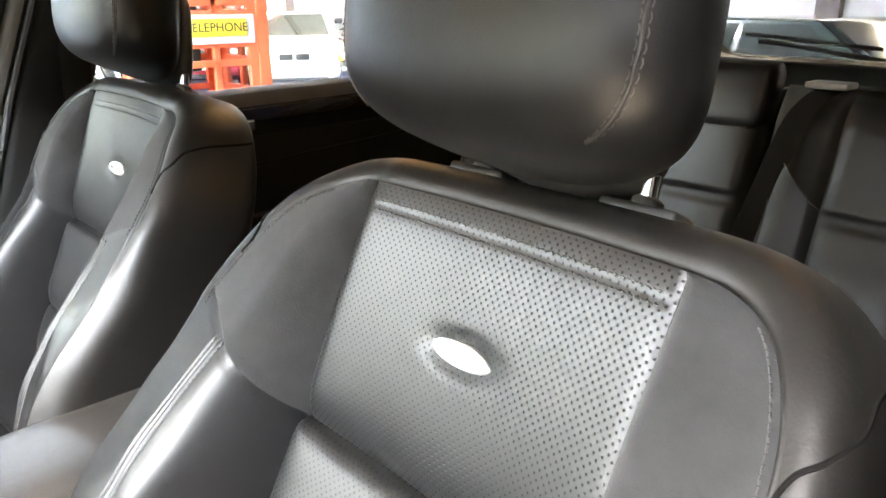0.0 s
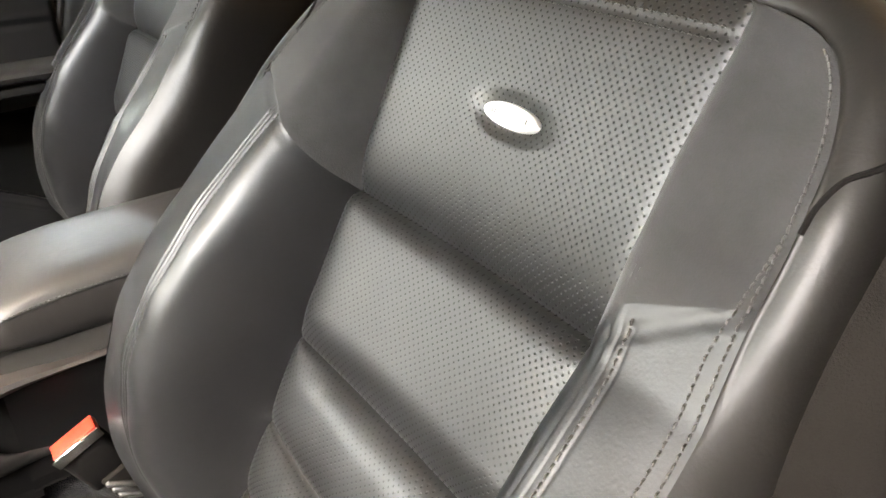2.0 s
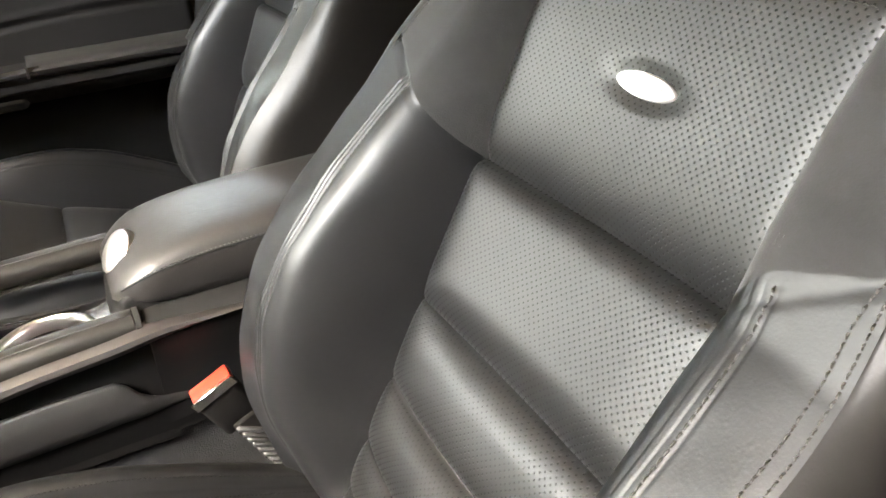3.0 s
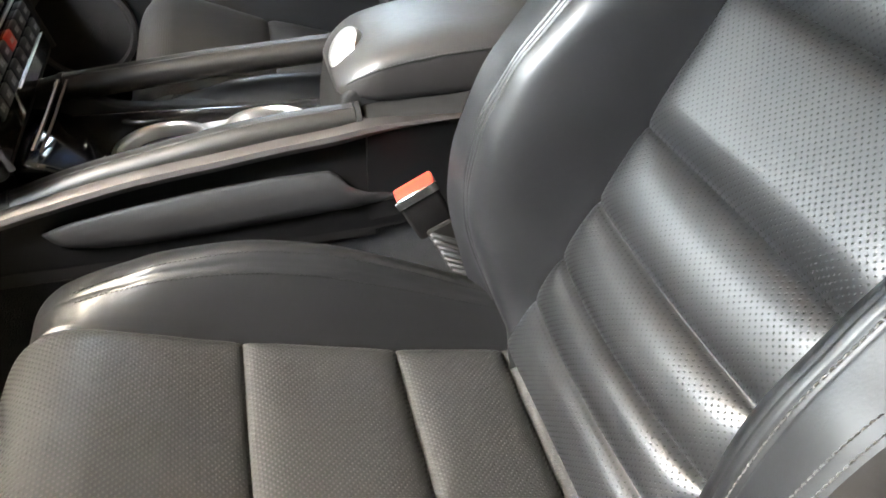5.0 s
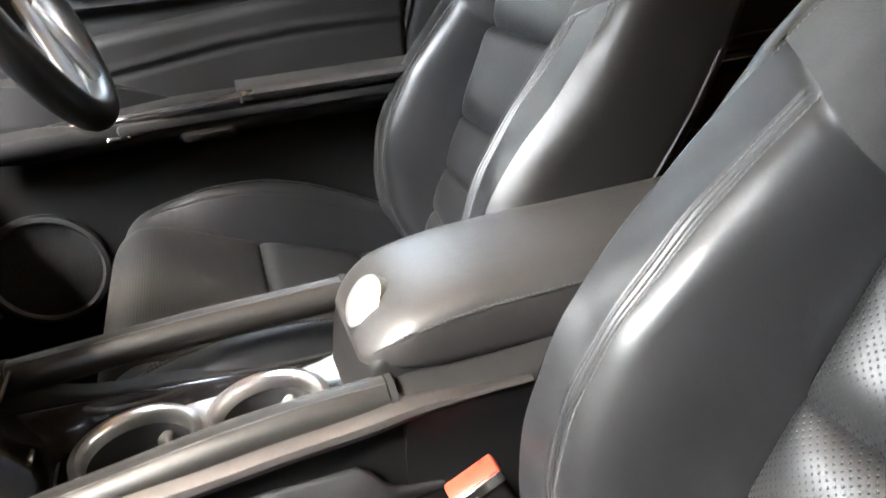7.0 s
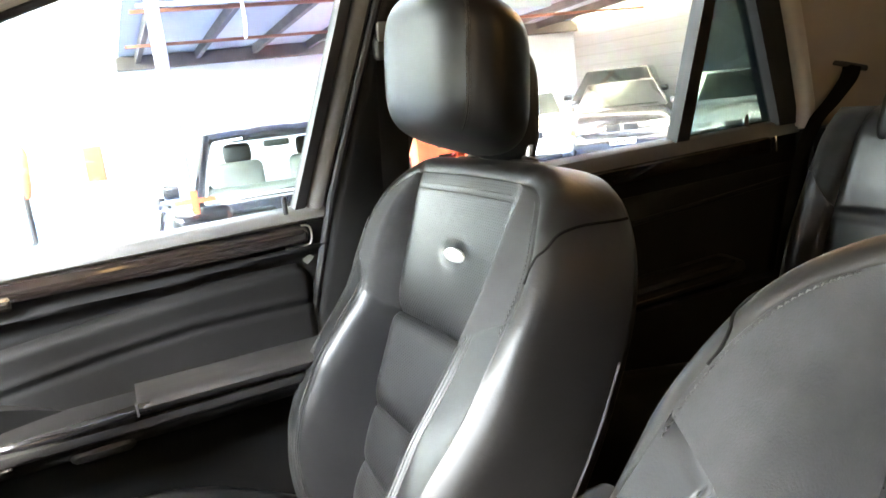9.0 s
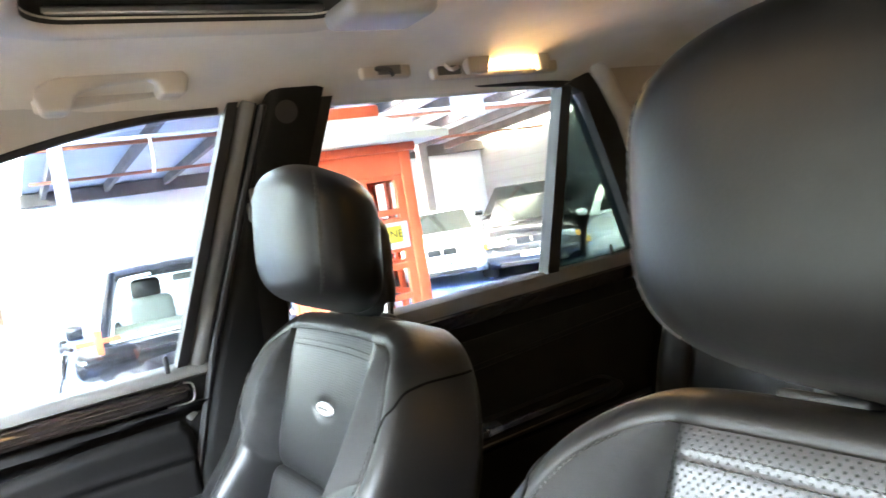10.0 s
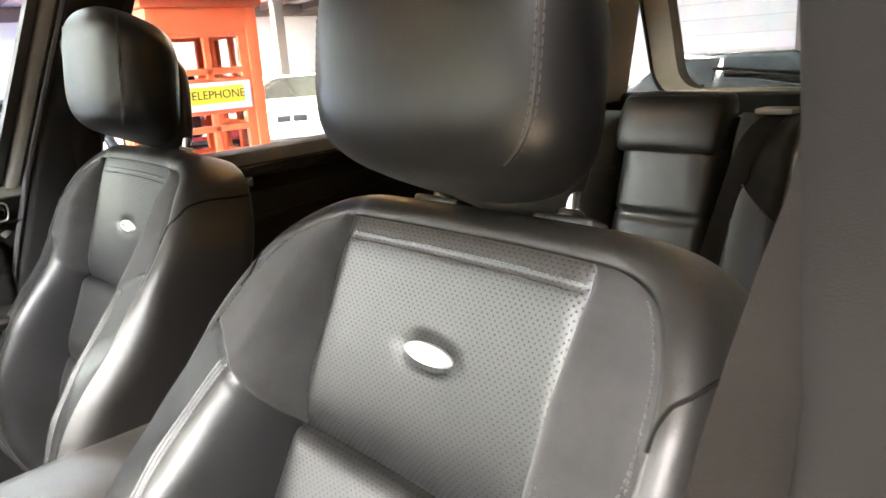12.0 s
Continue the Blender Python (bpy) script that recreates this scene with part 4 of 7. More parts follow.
# ---- dashboard and centre stack ----
dash = thing("dashboard", (-0.6, 1.0, 0.5), "dark soft-touch dashboard with a gloss centre stack", "dashboard")
part("dash_body", prism([(-0.52, 0.70), (-0.47, 0.86), (-0.46, 1.06), (-0.50, 1.14), (-0.60, 1.18), (-0.95, 1.21), (-0.95, 0.55), (-0.62, 0.55)], "y", 0.16, 1.84, 0.02, 3), DOOR, dash, "soft black plastic")
part("knee_panel", prism([(-0.56, 0.62), (-0.50, 0.80), (-0.485, 0.90), (-0.62, 0.92), (-0.66, 0.64)], "y", 1.20, 1.78, 0.02, 3), DOOR, dash)


def sx(z):
    """The stack's face leans away as it rises."""
    return -0.326 - 0.24 * (z - 1.0)


part("stack_flank", prism([(sx(1.012), 1.012), (sx(1.31), 1.31), (-0.62, 1.31), (-0.62, 0.93), (-0.50, 0.958), (-0.40, 0.985)], "y", 0.914, 1.246, 0.006, 3), DOOR, dash, "soft black plastic")
stack = thing("centre_stack", (-0.34, 1.08, 0.98), "gloss black control panel with round knobs, buttons and silver lines", "control panel")
m = Matrix.Rotation(radians(-13.5), 4, "Y")
UP, OUTWARD = (-0.233, 0, 0.972), (0.972, 0, 0.233)


def on_stack(y, z, d=0.0):
    return (sx(z) + 0.003 + d, y, z + 0.24 * d)


PALE_MARK = surface("pale_grey_marks", (0.30, 0.30, 0.30), (0.38, 0.38, 0.38), 0.5, bump=0.0)
KEY = surface("dark_push_key", (0.010, 0.010, 0.010), (0.016, 0.016, 0.016), 0.35, 0.45, grain=500.0, bump=0.1)
part("panel", rbox(on_stack(1.080, 1.105, -0.003), (0.008, 0.318, 0.172), 0.004, 3, m), PIANO, stack, "gloss black panel")
for y in (0.919, 1.241):
    part("edge_trim", rbox(on_stack(y, 1.105, 0.002), (0.007, 0.004, 0.178), 0.0015, 2, m), PLASTIC, stack, "thin black edge")
for y, z in ((1.014, 1.139), (1.203, 1.139)):
    k = part("knob", lathe([(0.031, -0.002), (0.031, 0.010), (0.029, 0.015), (0.023, 0.016), (0.022, 0.010), (0.012, 0.009), (0.011, 0.013), (0.002, 0.014)], on_stack(y, z), OUTWARD, 40), KEY, stack, "round black knob")
    part("knob_ring", lathe([(0.0295, 0.010), (0.0305, 0.0155), (0.0275, 0.0185), (0.0240, 0.0175), (0.0235, 0.013)], on_stack(y, z), OUTWARD, 44, False), CHROME, k, "chrome ring")
    part("knob_cap", lathe([(0.0105, 0.010), (0.0105, 0.0165), (0.009, 0.018), (0.001, 0.0185)], on_stack(y, z + 0.005), OUTWARD, 28), SEAL, k, "grey round cap")
    part("knob_marks", bars(on_stack(y, z - 0.008, 0.0105), (0, 1, 0), UP, 0.026, 0.004, 4, OUTWARD, 0.7), PALE_MARK, k, "grey bars of small marks")
part("knob_dot_blue", rbox(on_stack(1.006, 1.121, 0.0115), (0.002, 0.009, 0.005), 0.0008, 1, m), surface("blue_mark", (0.08, 0.30, 0.42), (0.10, 0.34, 0.48), 0.5, bump=0.0), stack, "small blue mark")
part("knob_dot_red", rbox(on_stack(1.022, 1.123, 0.0115), (0.002, 0.008, 0.005), 0.0008, 1, m), RED, stack, "small red mark")
part("climate_display", rbox(on_stack(1.108, 1.158, 0.0025), (0.003, 0.125, 0.020), 0.0014, 1, m), surface("grey_display", (0.16, 0.155, 0.13), (0.21, 0.205, 0.175), 0.15, 0.2, bump=0.0), stack, "pale grey unlit display")
part("display_marks", bars(on_stack(1.108, 1.158, 0.0042), (0, 1, 0), UP, 0.105, 0.010, 9, OUTWARD, 0.35, 5), INK, stack, "dark bars of small figures")
for z, y0, y1, w in ((1.190, 0.925, 1.236, 0.0024), (1.1445, 1.062, 1.152, 0.0020), (1.1240, 1.058, 1.160, 0.0020), (1.098, 0.950, 1.234, 0.0022), (1.044, 1.06, 1.228, 0.0016)):
    part("trim_line", rbox(on_stack((y0 + y1) / 2, z, 0.0015), (0.003, y1 - y0, w), 0.0007, 1, m), SATIN, stack, "thin silver line")
for z, y0, y1, n, hot in ((1.134, 1.068, 1.148, 4, -1), (1.113, 1.062, 1.158, 5, -1), (1.080, 0.965, 1.225, 8, 4), (1.058, 0.965, 1.225, 8, -1)):
    w = (y1 - y0) / n
    for i in range(n):
        y = y0 + (i + 0.5) * w
        h = 0.013 if z > 1.1 else 0.018
        bt = part("button", rbox(on_stack(y, z, 0.0020), (0.005, w * 0.90, h), 0.0018, 2, m), RED if i == hot else KEY, stack, "red hazard button" if i == hot else "black push button")
        part("button_mark", bars(on_stack(y, z, 0.0046), (0, 1, 0), UP, w * 0.42, h * 0.36, 2, OUTWARD, 0.6, i), PALE_MARK, bt)
screen = thing("dashboard_screen", (-0.40, 1.08, 1.2), "lit dashboard screen showing an orange map with a violet band", "screen")
part("screen_frame", rbox(on_stack(1.080, 1.262, -0.004), (0.016, 0.300, 0.128), 0.008, 3, m), PLASTIC, screen, "black plastic frame")
part("screen_face", rbox(on_stack(1.084, 1.270, 0.0047), (0.002, 0.205, 0.100), 0.0008, 1, m), glowing("map_orange", (1.0, 0.66, 0.36), 0.0075), screen, "lit orange map")
part("screen_band", rbox(on_stack(1.084, 1.243, 0.0060), (0.001, 0.205, 0.011), 0.0003, 1, m), glowing("map_violet", (0.36, 0.30, 0.58), 0.0050), screen, "lit violet band")
part("screen_bar", rbox(on_stack(1.084, 1.229, 0.0060), (0.001, 0.205, 0.016), 0.0003, 1, m), glowing("map_brown", (0.85, 0.46, 0.28), 0.0060), screen, "lit brown band")
part("frame_line", rbox(on_stack(1.084, 1.206, 0.0045), (0.002, 0.230, 0.002), 0.0006, 1, m), SATIN, screen, "thin silver line")
# curved bright strip round the foot of the stack, and the small tray in front of it
for o, r, mat in ((0.0, 0.0030, CHROME), (0.010, 0.0018, ALU)):
    arc = smooth_line([(-0.345 + o, 0.972, 0.968), (-0.333 + o, 0.990, 0.985), (-0.318 + o, 1.040, 1.005), (-0.308 + o, 1.085, 1.020), (-0.303 + o, 1.108, 1.028)], 40)
    part("foot_strip", tube(arc, r, 8), mat, stack, "curved chrome strip")
tray = thing("ashtray_lid", (-0.29, 1.04, 0.925), "gloss black sloping ashtray lid below the stack", "console lid")
part("lid_panel", prism([(-0.345, 0.945), (-0.258, 0.954), (-0.272, 0.968), (-0.312, 0.990), (-0.345, 1.000)], "y", 0.972, 1.112, 0.008, 3), PIANO, tray)
part("lid_mark", rbox((-0.280, 1.045, 0.9745), (0.004, 0.016, 0.005), 0.001, 1), CHROME, tray, "small chrome mark")
part("pale_tab", rbox((-0.322, 0.984, 0.984), (0.016, 0.020, 0.014), 0.004, 2), SILL, tray, "small pale tab")

# ---- steering wheel ----
wheel = thing("steering_wheel", (-0.33, 1.42, 1.08), "black leather steering wheel with silver spokes", "steering wheel")
wc, tilt = np.array([-0.268, 1.415, 1.356]), radians(24)
wax = np.array([math.cos(tilt), 0, math.sin(tilt)])
wup = np.array([-math.sin(tilt), 0, math.cos(tilt)])
wr = np.array([0, 1.0, 0])
t = np.linspace(0, 2 * np.pi, 65)
part("rim", tube(np.array([wc + 0.182 * (math.cos(a) * wr + math.sin(a) * wup) for a in t]), 0.0195, 14, 1.0, wax, None, False), LEATHER, wheel, "black leather rim")
part("hub", lathe([(0.062, -0.03), (0.066, 0.0), (0.058, 0.018), (0.03, 0.026), (0.002, 0.027)], wc - 0.02 * wax, wax, 32), SOFT, wheel, "black airbag cover")
for a in (0, 180, 245, 295):
    q = radians(a)
    d = math.cos(q) * wr + math.sin(q) * wup
    part("spoke", tube(np.array([wc + 0.045 * d + 0.004 * wax, wc + 0.11 * d + 0.006 * wax, wc + 0.176 * d + 0.006 * wax]), 0.026 if a in (0, 180) else 0.019, 12, 0.4, wax), SATIN, wheel, "silver spoke")
part("column", tube(np.array([wc - 0.03 * wax, wc - 0.26 * wax]), 0.045, 16), PLASTIC, wheel, "black steering column")
for sg in (1, -1):
    part("stalk", tube(np.array([wc - 0.06 * wax + sg * 0.04 * wr, wc - 0.05 * wax + sg * 0.16 * wr - 0.01 * wup]), 0.007, 8), PLASTIC, wheel, "black stalk")

# ---- floor and shell of the car ----
solo("car_floor", join(rbox((0.55, 1.0, 0.405), (3.1, 1.62, 0.05), 0.01), prism([(-1.0, 0.43), (-0.60, 0.43), (-0.80, 0.62), (-0.95, 1.2), (-1.0, 1.2)], "y", 0.2, 1.8)), CARPET, "dark carpeted car floor", "car floor", "", "structure")
solo("floor_mat", rbox((-0.60, 0.56, 0.437), (0.44, 0.46, 0.010), 0.004, 2), RUBBER, "black rubber mat on the car floor", "floor mat", "floor mats")
solo("floor_mat", rbox((-0.60, 1.42, 0.437), (0.44, 0.46, 0.010), 0.004, 2), RUBBER, "black rubber mat on the car floor", "floor mat", "floor mats")
spk = thing("door_speaker", (-0.37, 1.71, 0.75), "round black loudspeaker grille in the door", "loudspeaker")
part("surround", lathe([(0.098, 0.0), (0.100, 0.006), (0.097, 0.014), (0.090, 0.016), (0.085, 0.010)], (-0.372, 1.716, 0.868), (0, -1, 0), 48, False), PLASTIC, spk, "satin black ring")
part("grille", lathe([(0.087, 0.003), (0.060, 0.006), (0.030, 0.008), (0.002, 0.009)], (-0.372, 1.716, 0.868), (0, -1, 0), 48), CARPET, spk, "black mesh")


def roof_z(x, y):
    """The headliner: nearly flat in the middle, curling down to the rails."""
    d = abs(y - 1.0)
    z = 1.868 - 0.015 * (d / 0.5) ** 2 - 0.055 * max(0.0, (d - 0.42) / 0.24) ** 2
    return z - 0.10 * max(0.0, (-x - 0.02) / 0.5) ** 1.6 - 0.08 * max(0.0, (x - 1.3) / 1.0) ** 2


SR = (0.115, 0.515, 0.655, 1.345)
xs = np.unique(np.r_[np.linspace(-0.26, 2.25, 52), SR[0], SR[1]])
ys = np.unique(np.r_[np.linspace(0.335, 1.665, 55), SR[2], SR[3]])
P = np.array([[(x, y, roof_z(x, y)) for y in ys] for x in xs])
g = grid(P)
keep = []
for f in g[1]:
    c = g[0][list(f)].mean(0)
    if not (SR[0] < c[0] < SR[1] and SR[2] < c[1] < SR[3]):
        keep.append(f)
outer = P + np.array([0, 0, 0.045])
g2 = grid(outer)
solo("headliner", join((g[0], keep), (g2[0], [f for f in g2[1] if not (SR[0] < g2[0][list(f)].mean(0)[0] < SR[1] and SR[2] < g2[0][list(f)].mean(0)[1] < SR[3])])), LINER, "beige-grey woven headliner", "car ceiling", "", "structure", 60)
sunroof = thing("sunroof", (0.37, 1.0, 1.86), "dark glass sunroof in a pale rounded frame", "sunroof")
rows = []
for k, (o, dz) in enumerate(((0.075, 0.0005), (0.060, -0.007), (0.035, -0.014), (0.010, -0.015), (-0.002, -0.006), (-0.004, 0.000))):
    ring = rounded(SR[0] - o, SR[1] + o, SR[2] - o, SR[3] + o, 0.055 + o, 8)
    rows.append([(x, y, roof_z(x, y) + dz if dz < 0.01 else 1.862 + dz - 0.012) for x, y in ring])
part("roof_frame", grid(np.array(rows), ring=True), LINER_TRIM, sunroof, "pale rounded frame", 70)
walls = [[(x, y, z) for x, y in rounded(SR[0] - o, SR[1] + o, SR[2] - o, SR[3] + o, 0.055 + o, 8)] for o, z in ((-0.003, 1.853), (-0.004, 1.895))]
part("inner_wall", grid(np.array(walls), ring=True), RUBBER, sunroof, "black inner wall", 70)
part("roof_pane", rbox((0.315, 1.0, 1.892), (0.42, 0.71, 0.005), 0.001, 1), DARK_GLASS, sunroof, "dark tinted glass")
part("roof_blind", rbox((0.315, 1.0, 1.905), (0.46, 0.75, 0.010), 0.002, 1), RUBBER, sunroof, "black closed panel")
# silver bar put in for the line of light along the opening
part("edge_line_bar", rbox((0.315, 1.338, 1.868), (0.38, 0.008, 0.010), 0.002, 1), SATIN, sunroof, "satin silver bar for the bright line at the opening's edge")
lamp = thing("roof_lamp", (0.56, 1.30, 1.84), "grey oval roof lamp with slots behind the sunroof", "roof lamp")
part("lamp_body", rbox((0.545, 1.285, 1.846), (0.13, 0.10, 0.03), 0.014, 4), ROOF_GREY, lamp, "rounded grey plastic")
for k in range(3):
    part("lamp_slot", rbox((0.53 + 0.022 * k, 1.285, 1.8335), (0.010, 0.045, 0.004), 0.0015, 1, Euler((0, 0, radians(25))).to_matrix().to_4x4()), PLASTIC, lamp, "dark slot")

# console and lenses are added for warm light; no such lamp is known
over = thing("added_roof_console", (-0.06, 1.0, 1.79), "added unseen beige-grey roof console with two warm fill glows", "roof lamp")
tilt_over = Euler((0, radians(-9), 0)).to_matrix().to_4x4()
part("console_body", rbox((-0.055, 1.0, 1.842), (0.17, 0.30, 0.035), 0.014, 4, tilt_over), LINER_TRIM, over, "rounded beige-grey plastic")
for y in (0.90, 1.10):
    part("lens", rbox((-0.045, y, 1.8235), (0.060, 0.085, 0.006), 0.0028, 3, tilt_over), FILL_GLOW, over, "lit warm lens")

handle = thing("grab_handle", (0.24, 1.57, 1.78), "beige-grey roof grab handle", "grab handle", "grab handles")
bow = [(0.139, 1.790), (0.131, 1.810), (0.137, 1.826), (0.165, 1.838), (0.228, 1.846), (0.300, 1.847), (0.332, 1.843), (0.344, 1.828), (0.336, 1.803), (0.301, 1.804), (0.296, 1.822), (0.286, 1.828), (0.240, 1.825), (0.196, 1.817), (0.184, 1.810), (0.176, 1.789)]
part("bar", prism(bow, "y", 1.540, 1.566, 0.007, 3), LINER_TRIM, handle, "", 50)
for x, z in ((0.157, 1.806), (0.319, 1.820)):
    part("mount", rbox((x, 1.583, z), (0.040, 0.040, 0.032), 0.010, 3), LINER_TRIM, handle)
part("recess", rbox((0.238, 1.600, 1.826), (0.215, 0.012, 0.040), 0.005, 3, Euler((0, radians(-5), 0)).to_matrix().to_4x4()), LINER_TRIM, handle)
copy_thing(handle, pose(-0.34, 1.55, 1.70, 0, -20, 0))
visor = thing("sun_visor", (-0.32, 1.40, 1.74), "beige-grey padded sun visor folded up", "sun visor")
part("visor_pad", rbox((-0.30, 1.41, 1.782), (0.17, 0.36, 0.022), 0.010, 4, Euler((0, radians(-14), 0)).to_matrix().to_4x4()), LINER, visor, "padded cloth", 70)
hook = thing("coat_hook", (0.68, 1.57, 1.80), "pale plastic coat hook in the roof rail", "coat hook")
part("plate", rbox((0.685, 1.568, 1.827), (0.100, 0.016, 0.039), 0.008, 3), LINER_TRIM, hook)
# flat dark block: the recess's shade is put into its colour
part("recess", rbox((0.690, 1.5595, 1.824), (0.046, 0.002, 0.018), 0.0008, 1), SILL, hook, "dark patch for the shade in the recess")
part("hook_bar", tube(smooth_line([(0.664, 1.562, 1.826), (0.682, 1.548, 1.822), (0.692, 1.552, 1.812)], 12), 0.004, 8), PLASTIC, hook, "dark hook")
read = thing("reading_lamp", (0.93, 1.57, 1.80), "lit yellow reading lamp in the rear roof rail", "reading lamp")
part("housing", rbox((0.935, 1.585, 1.825), (0.300, 0.022, 0.046), 0.010, 4), LINER_TRIM, read)
part("lens", rbox((0.955, 1.573, 1.828), (0.108, 0.006, 0.018), 0.0028, 3), LAMP_ON, read, "lit warm lens")
bow = [(0.851, 1.805), (0.845, 1.820), (0.849, 1.838), (0.870, 1.848), (1.015, 1.849), (1.036, 1.843), (1.043, 1.825), (1.038, 1.803), (1.015, 1.803), (1.011, 1.834), (1.000, 1.839), (0.912, 1.840), (0.900, 1.836), (0.893, 1.806)]
part("rear_grip", prism(bow, "y", 1.545, 1.566, 0.005, 3), LINER_TRIM, read, "grip bar in front of the lens", 50)
for x, z in ((0.871, 1.824), (1.028, 1.822)):
    part("grip_mount", rbox((x, 1.572, z), (0.030, 0.020, 0.026), 0.006, 2), LINER_TRIM, read)
# dark block on the housing draws the shade behind the hook
part("hook_shade_patch", rbox((0.822, 1.5735, 1.825), (0.050, 0.004, 0.030), 0.0015, 2), SILL, read, "dark patch for the shade in the hook's recess")
part("hook", tube(smooth_line([(0.806, 1.570, 1.836), (0.818, 1.562, 1.818), (0.838, 1.566, 1.822)], 12), 0.004, 8), LINER_TRIM, read)
copy_thing(read, pose(0.93, 0.43, 1.80, 0, 0, 180))
copy_thing(hook, pose(0.68, 0.43, 1.80, 0, 0, 180))

# ---- doors, pillars and windows; the far side first, then its mirror image ----
def flip(geo):
    V = np.asarray(geo[0], float).copy()
    V[:, 1] = 2.0 - V[:, 1]
    return (V, [f[::-1] for f in geo[1]])


def belt_y(z):
    """The side glass and pillars lean in towards the roof."""
    return 1.775 - 0.30 * max(0.0, z - 1.37)


def lean_poly(poly, y0, y1):
    """A panel in the leaning plane of the side glass, from a list of (x, z)."""
    n = len(poly)
    V = [(x, belt_y(z) + y0, z) for x, z in poly] + [(x, belt_y(z) + y1, z) for x, z in poly]
    F = [tuple(range(n)), tuple(range(2 * n - 1, n - 1, -1))] + [(i, (i + 1) % n, n + (i + 1) % n, n + i) for i in range(n)]
    return (np.array(V), F)


def bline(z, o=0.0):
    """The raked edge between front door and pillar."""
    return 0.292 + 0.311 * (z - 1.373) + o


def panel_field(xs, zs, yfun, back=1.86):
    """A solid panel whose inner face is a height field y(x, z)."""
    rows = []
    for x in xs:
        zz = zs(x)
        rows.append([(x, yfun(x, z), z) for z in zz] + [(x, back, zz[-1]), (x, back, zz[0])])
    return grid(np.array(rows), ring=True, caps=True)


def insert_top(x):
    return float(np.interp(x, [-0.8, -0.4, -0.19, -0.03, 0.10, 0.20, 0.30], [1.15, 1.203, 1.234, 1.254, 1.269, 1.2755, 1.277]))


def insert_fold(x):
    return float(np.interp(x, [-0.8, -0.4, -0.20, -0.04, 0.09, 0.18, 0.30], [1.06, 1.135, 1.168, 1.193, 1.206, 1.2085, 1.209]))


def under_wood(x):
    return float(np.interp(x, [-0.8, -0.18, 0.07, 0.32], [1.25, 1.277, 1.288, 1.307]))


def insert_y(x, z):
    """Padded cloth insert: rounded at its top and rear edges, with one soft fold along it."""
    a, b = insert_top(x) - z, 0.292 - x
    r = 0.034
    d = r - math.hypot(max(0.0, r - a), max(0.0, r - b)) if a < r and b < r else min(a, b)
    k = max(0.0, min(1.0, d / 0.017))
    fold = z - insert_fold(x)
    return 1.7545 - 0.0235 * math.sqrt(1 - (1 - k) ** 2) + 0.0035 * math.exp(-((fold / 0.006) ** 2)) - 0.0025 * math.exp(-(((fold - 0.010) / 0.007) ** 2))


def surround_y(x, z):
    """Door skin under the wood: a ledge close below it, then a hollow above the insert."""
    e = z - under_wood(x)
    return 1.7505 - 0.013 * math.exp(-((e / (0.005 if e > 0 else 0.011)) ** 2)) + 0.004 * math.exp(-(((e + 0.022) / 0.010) ** 2))


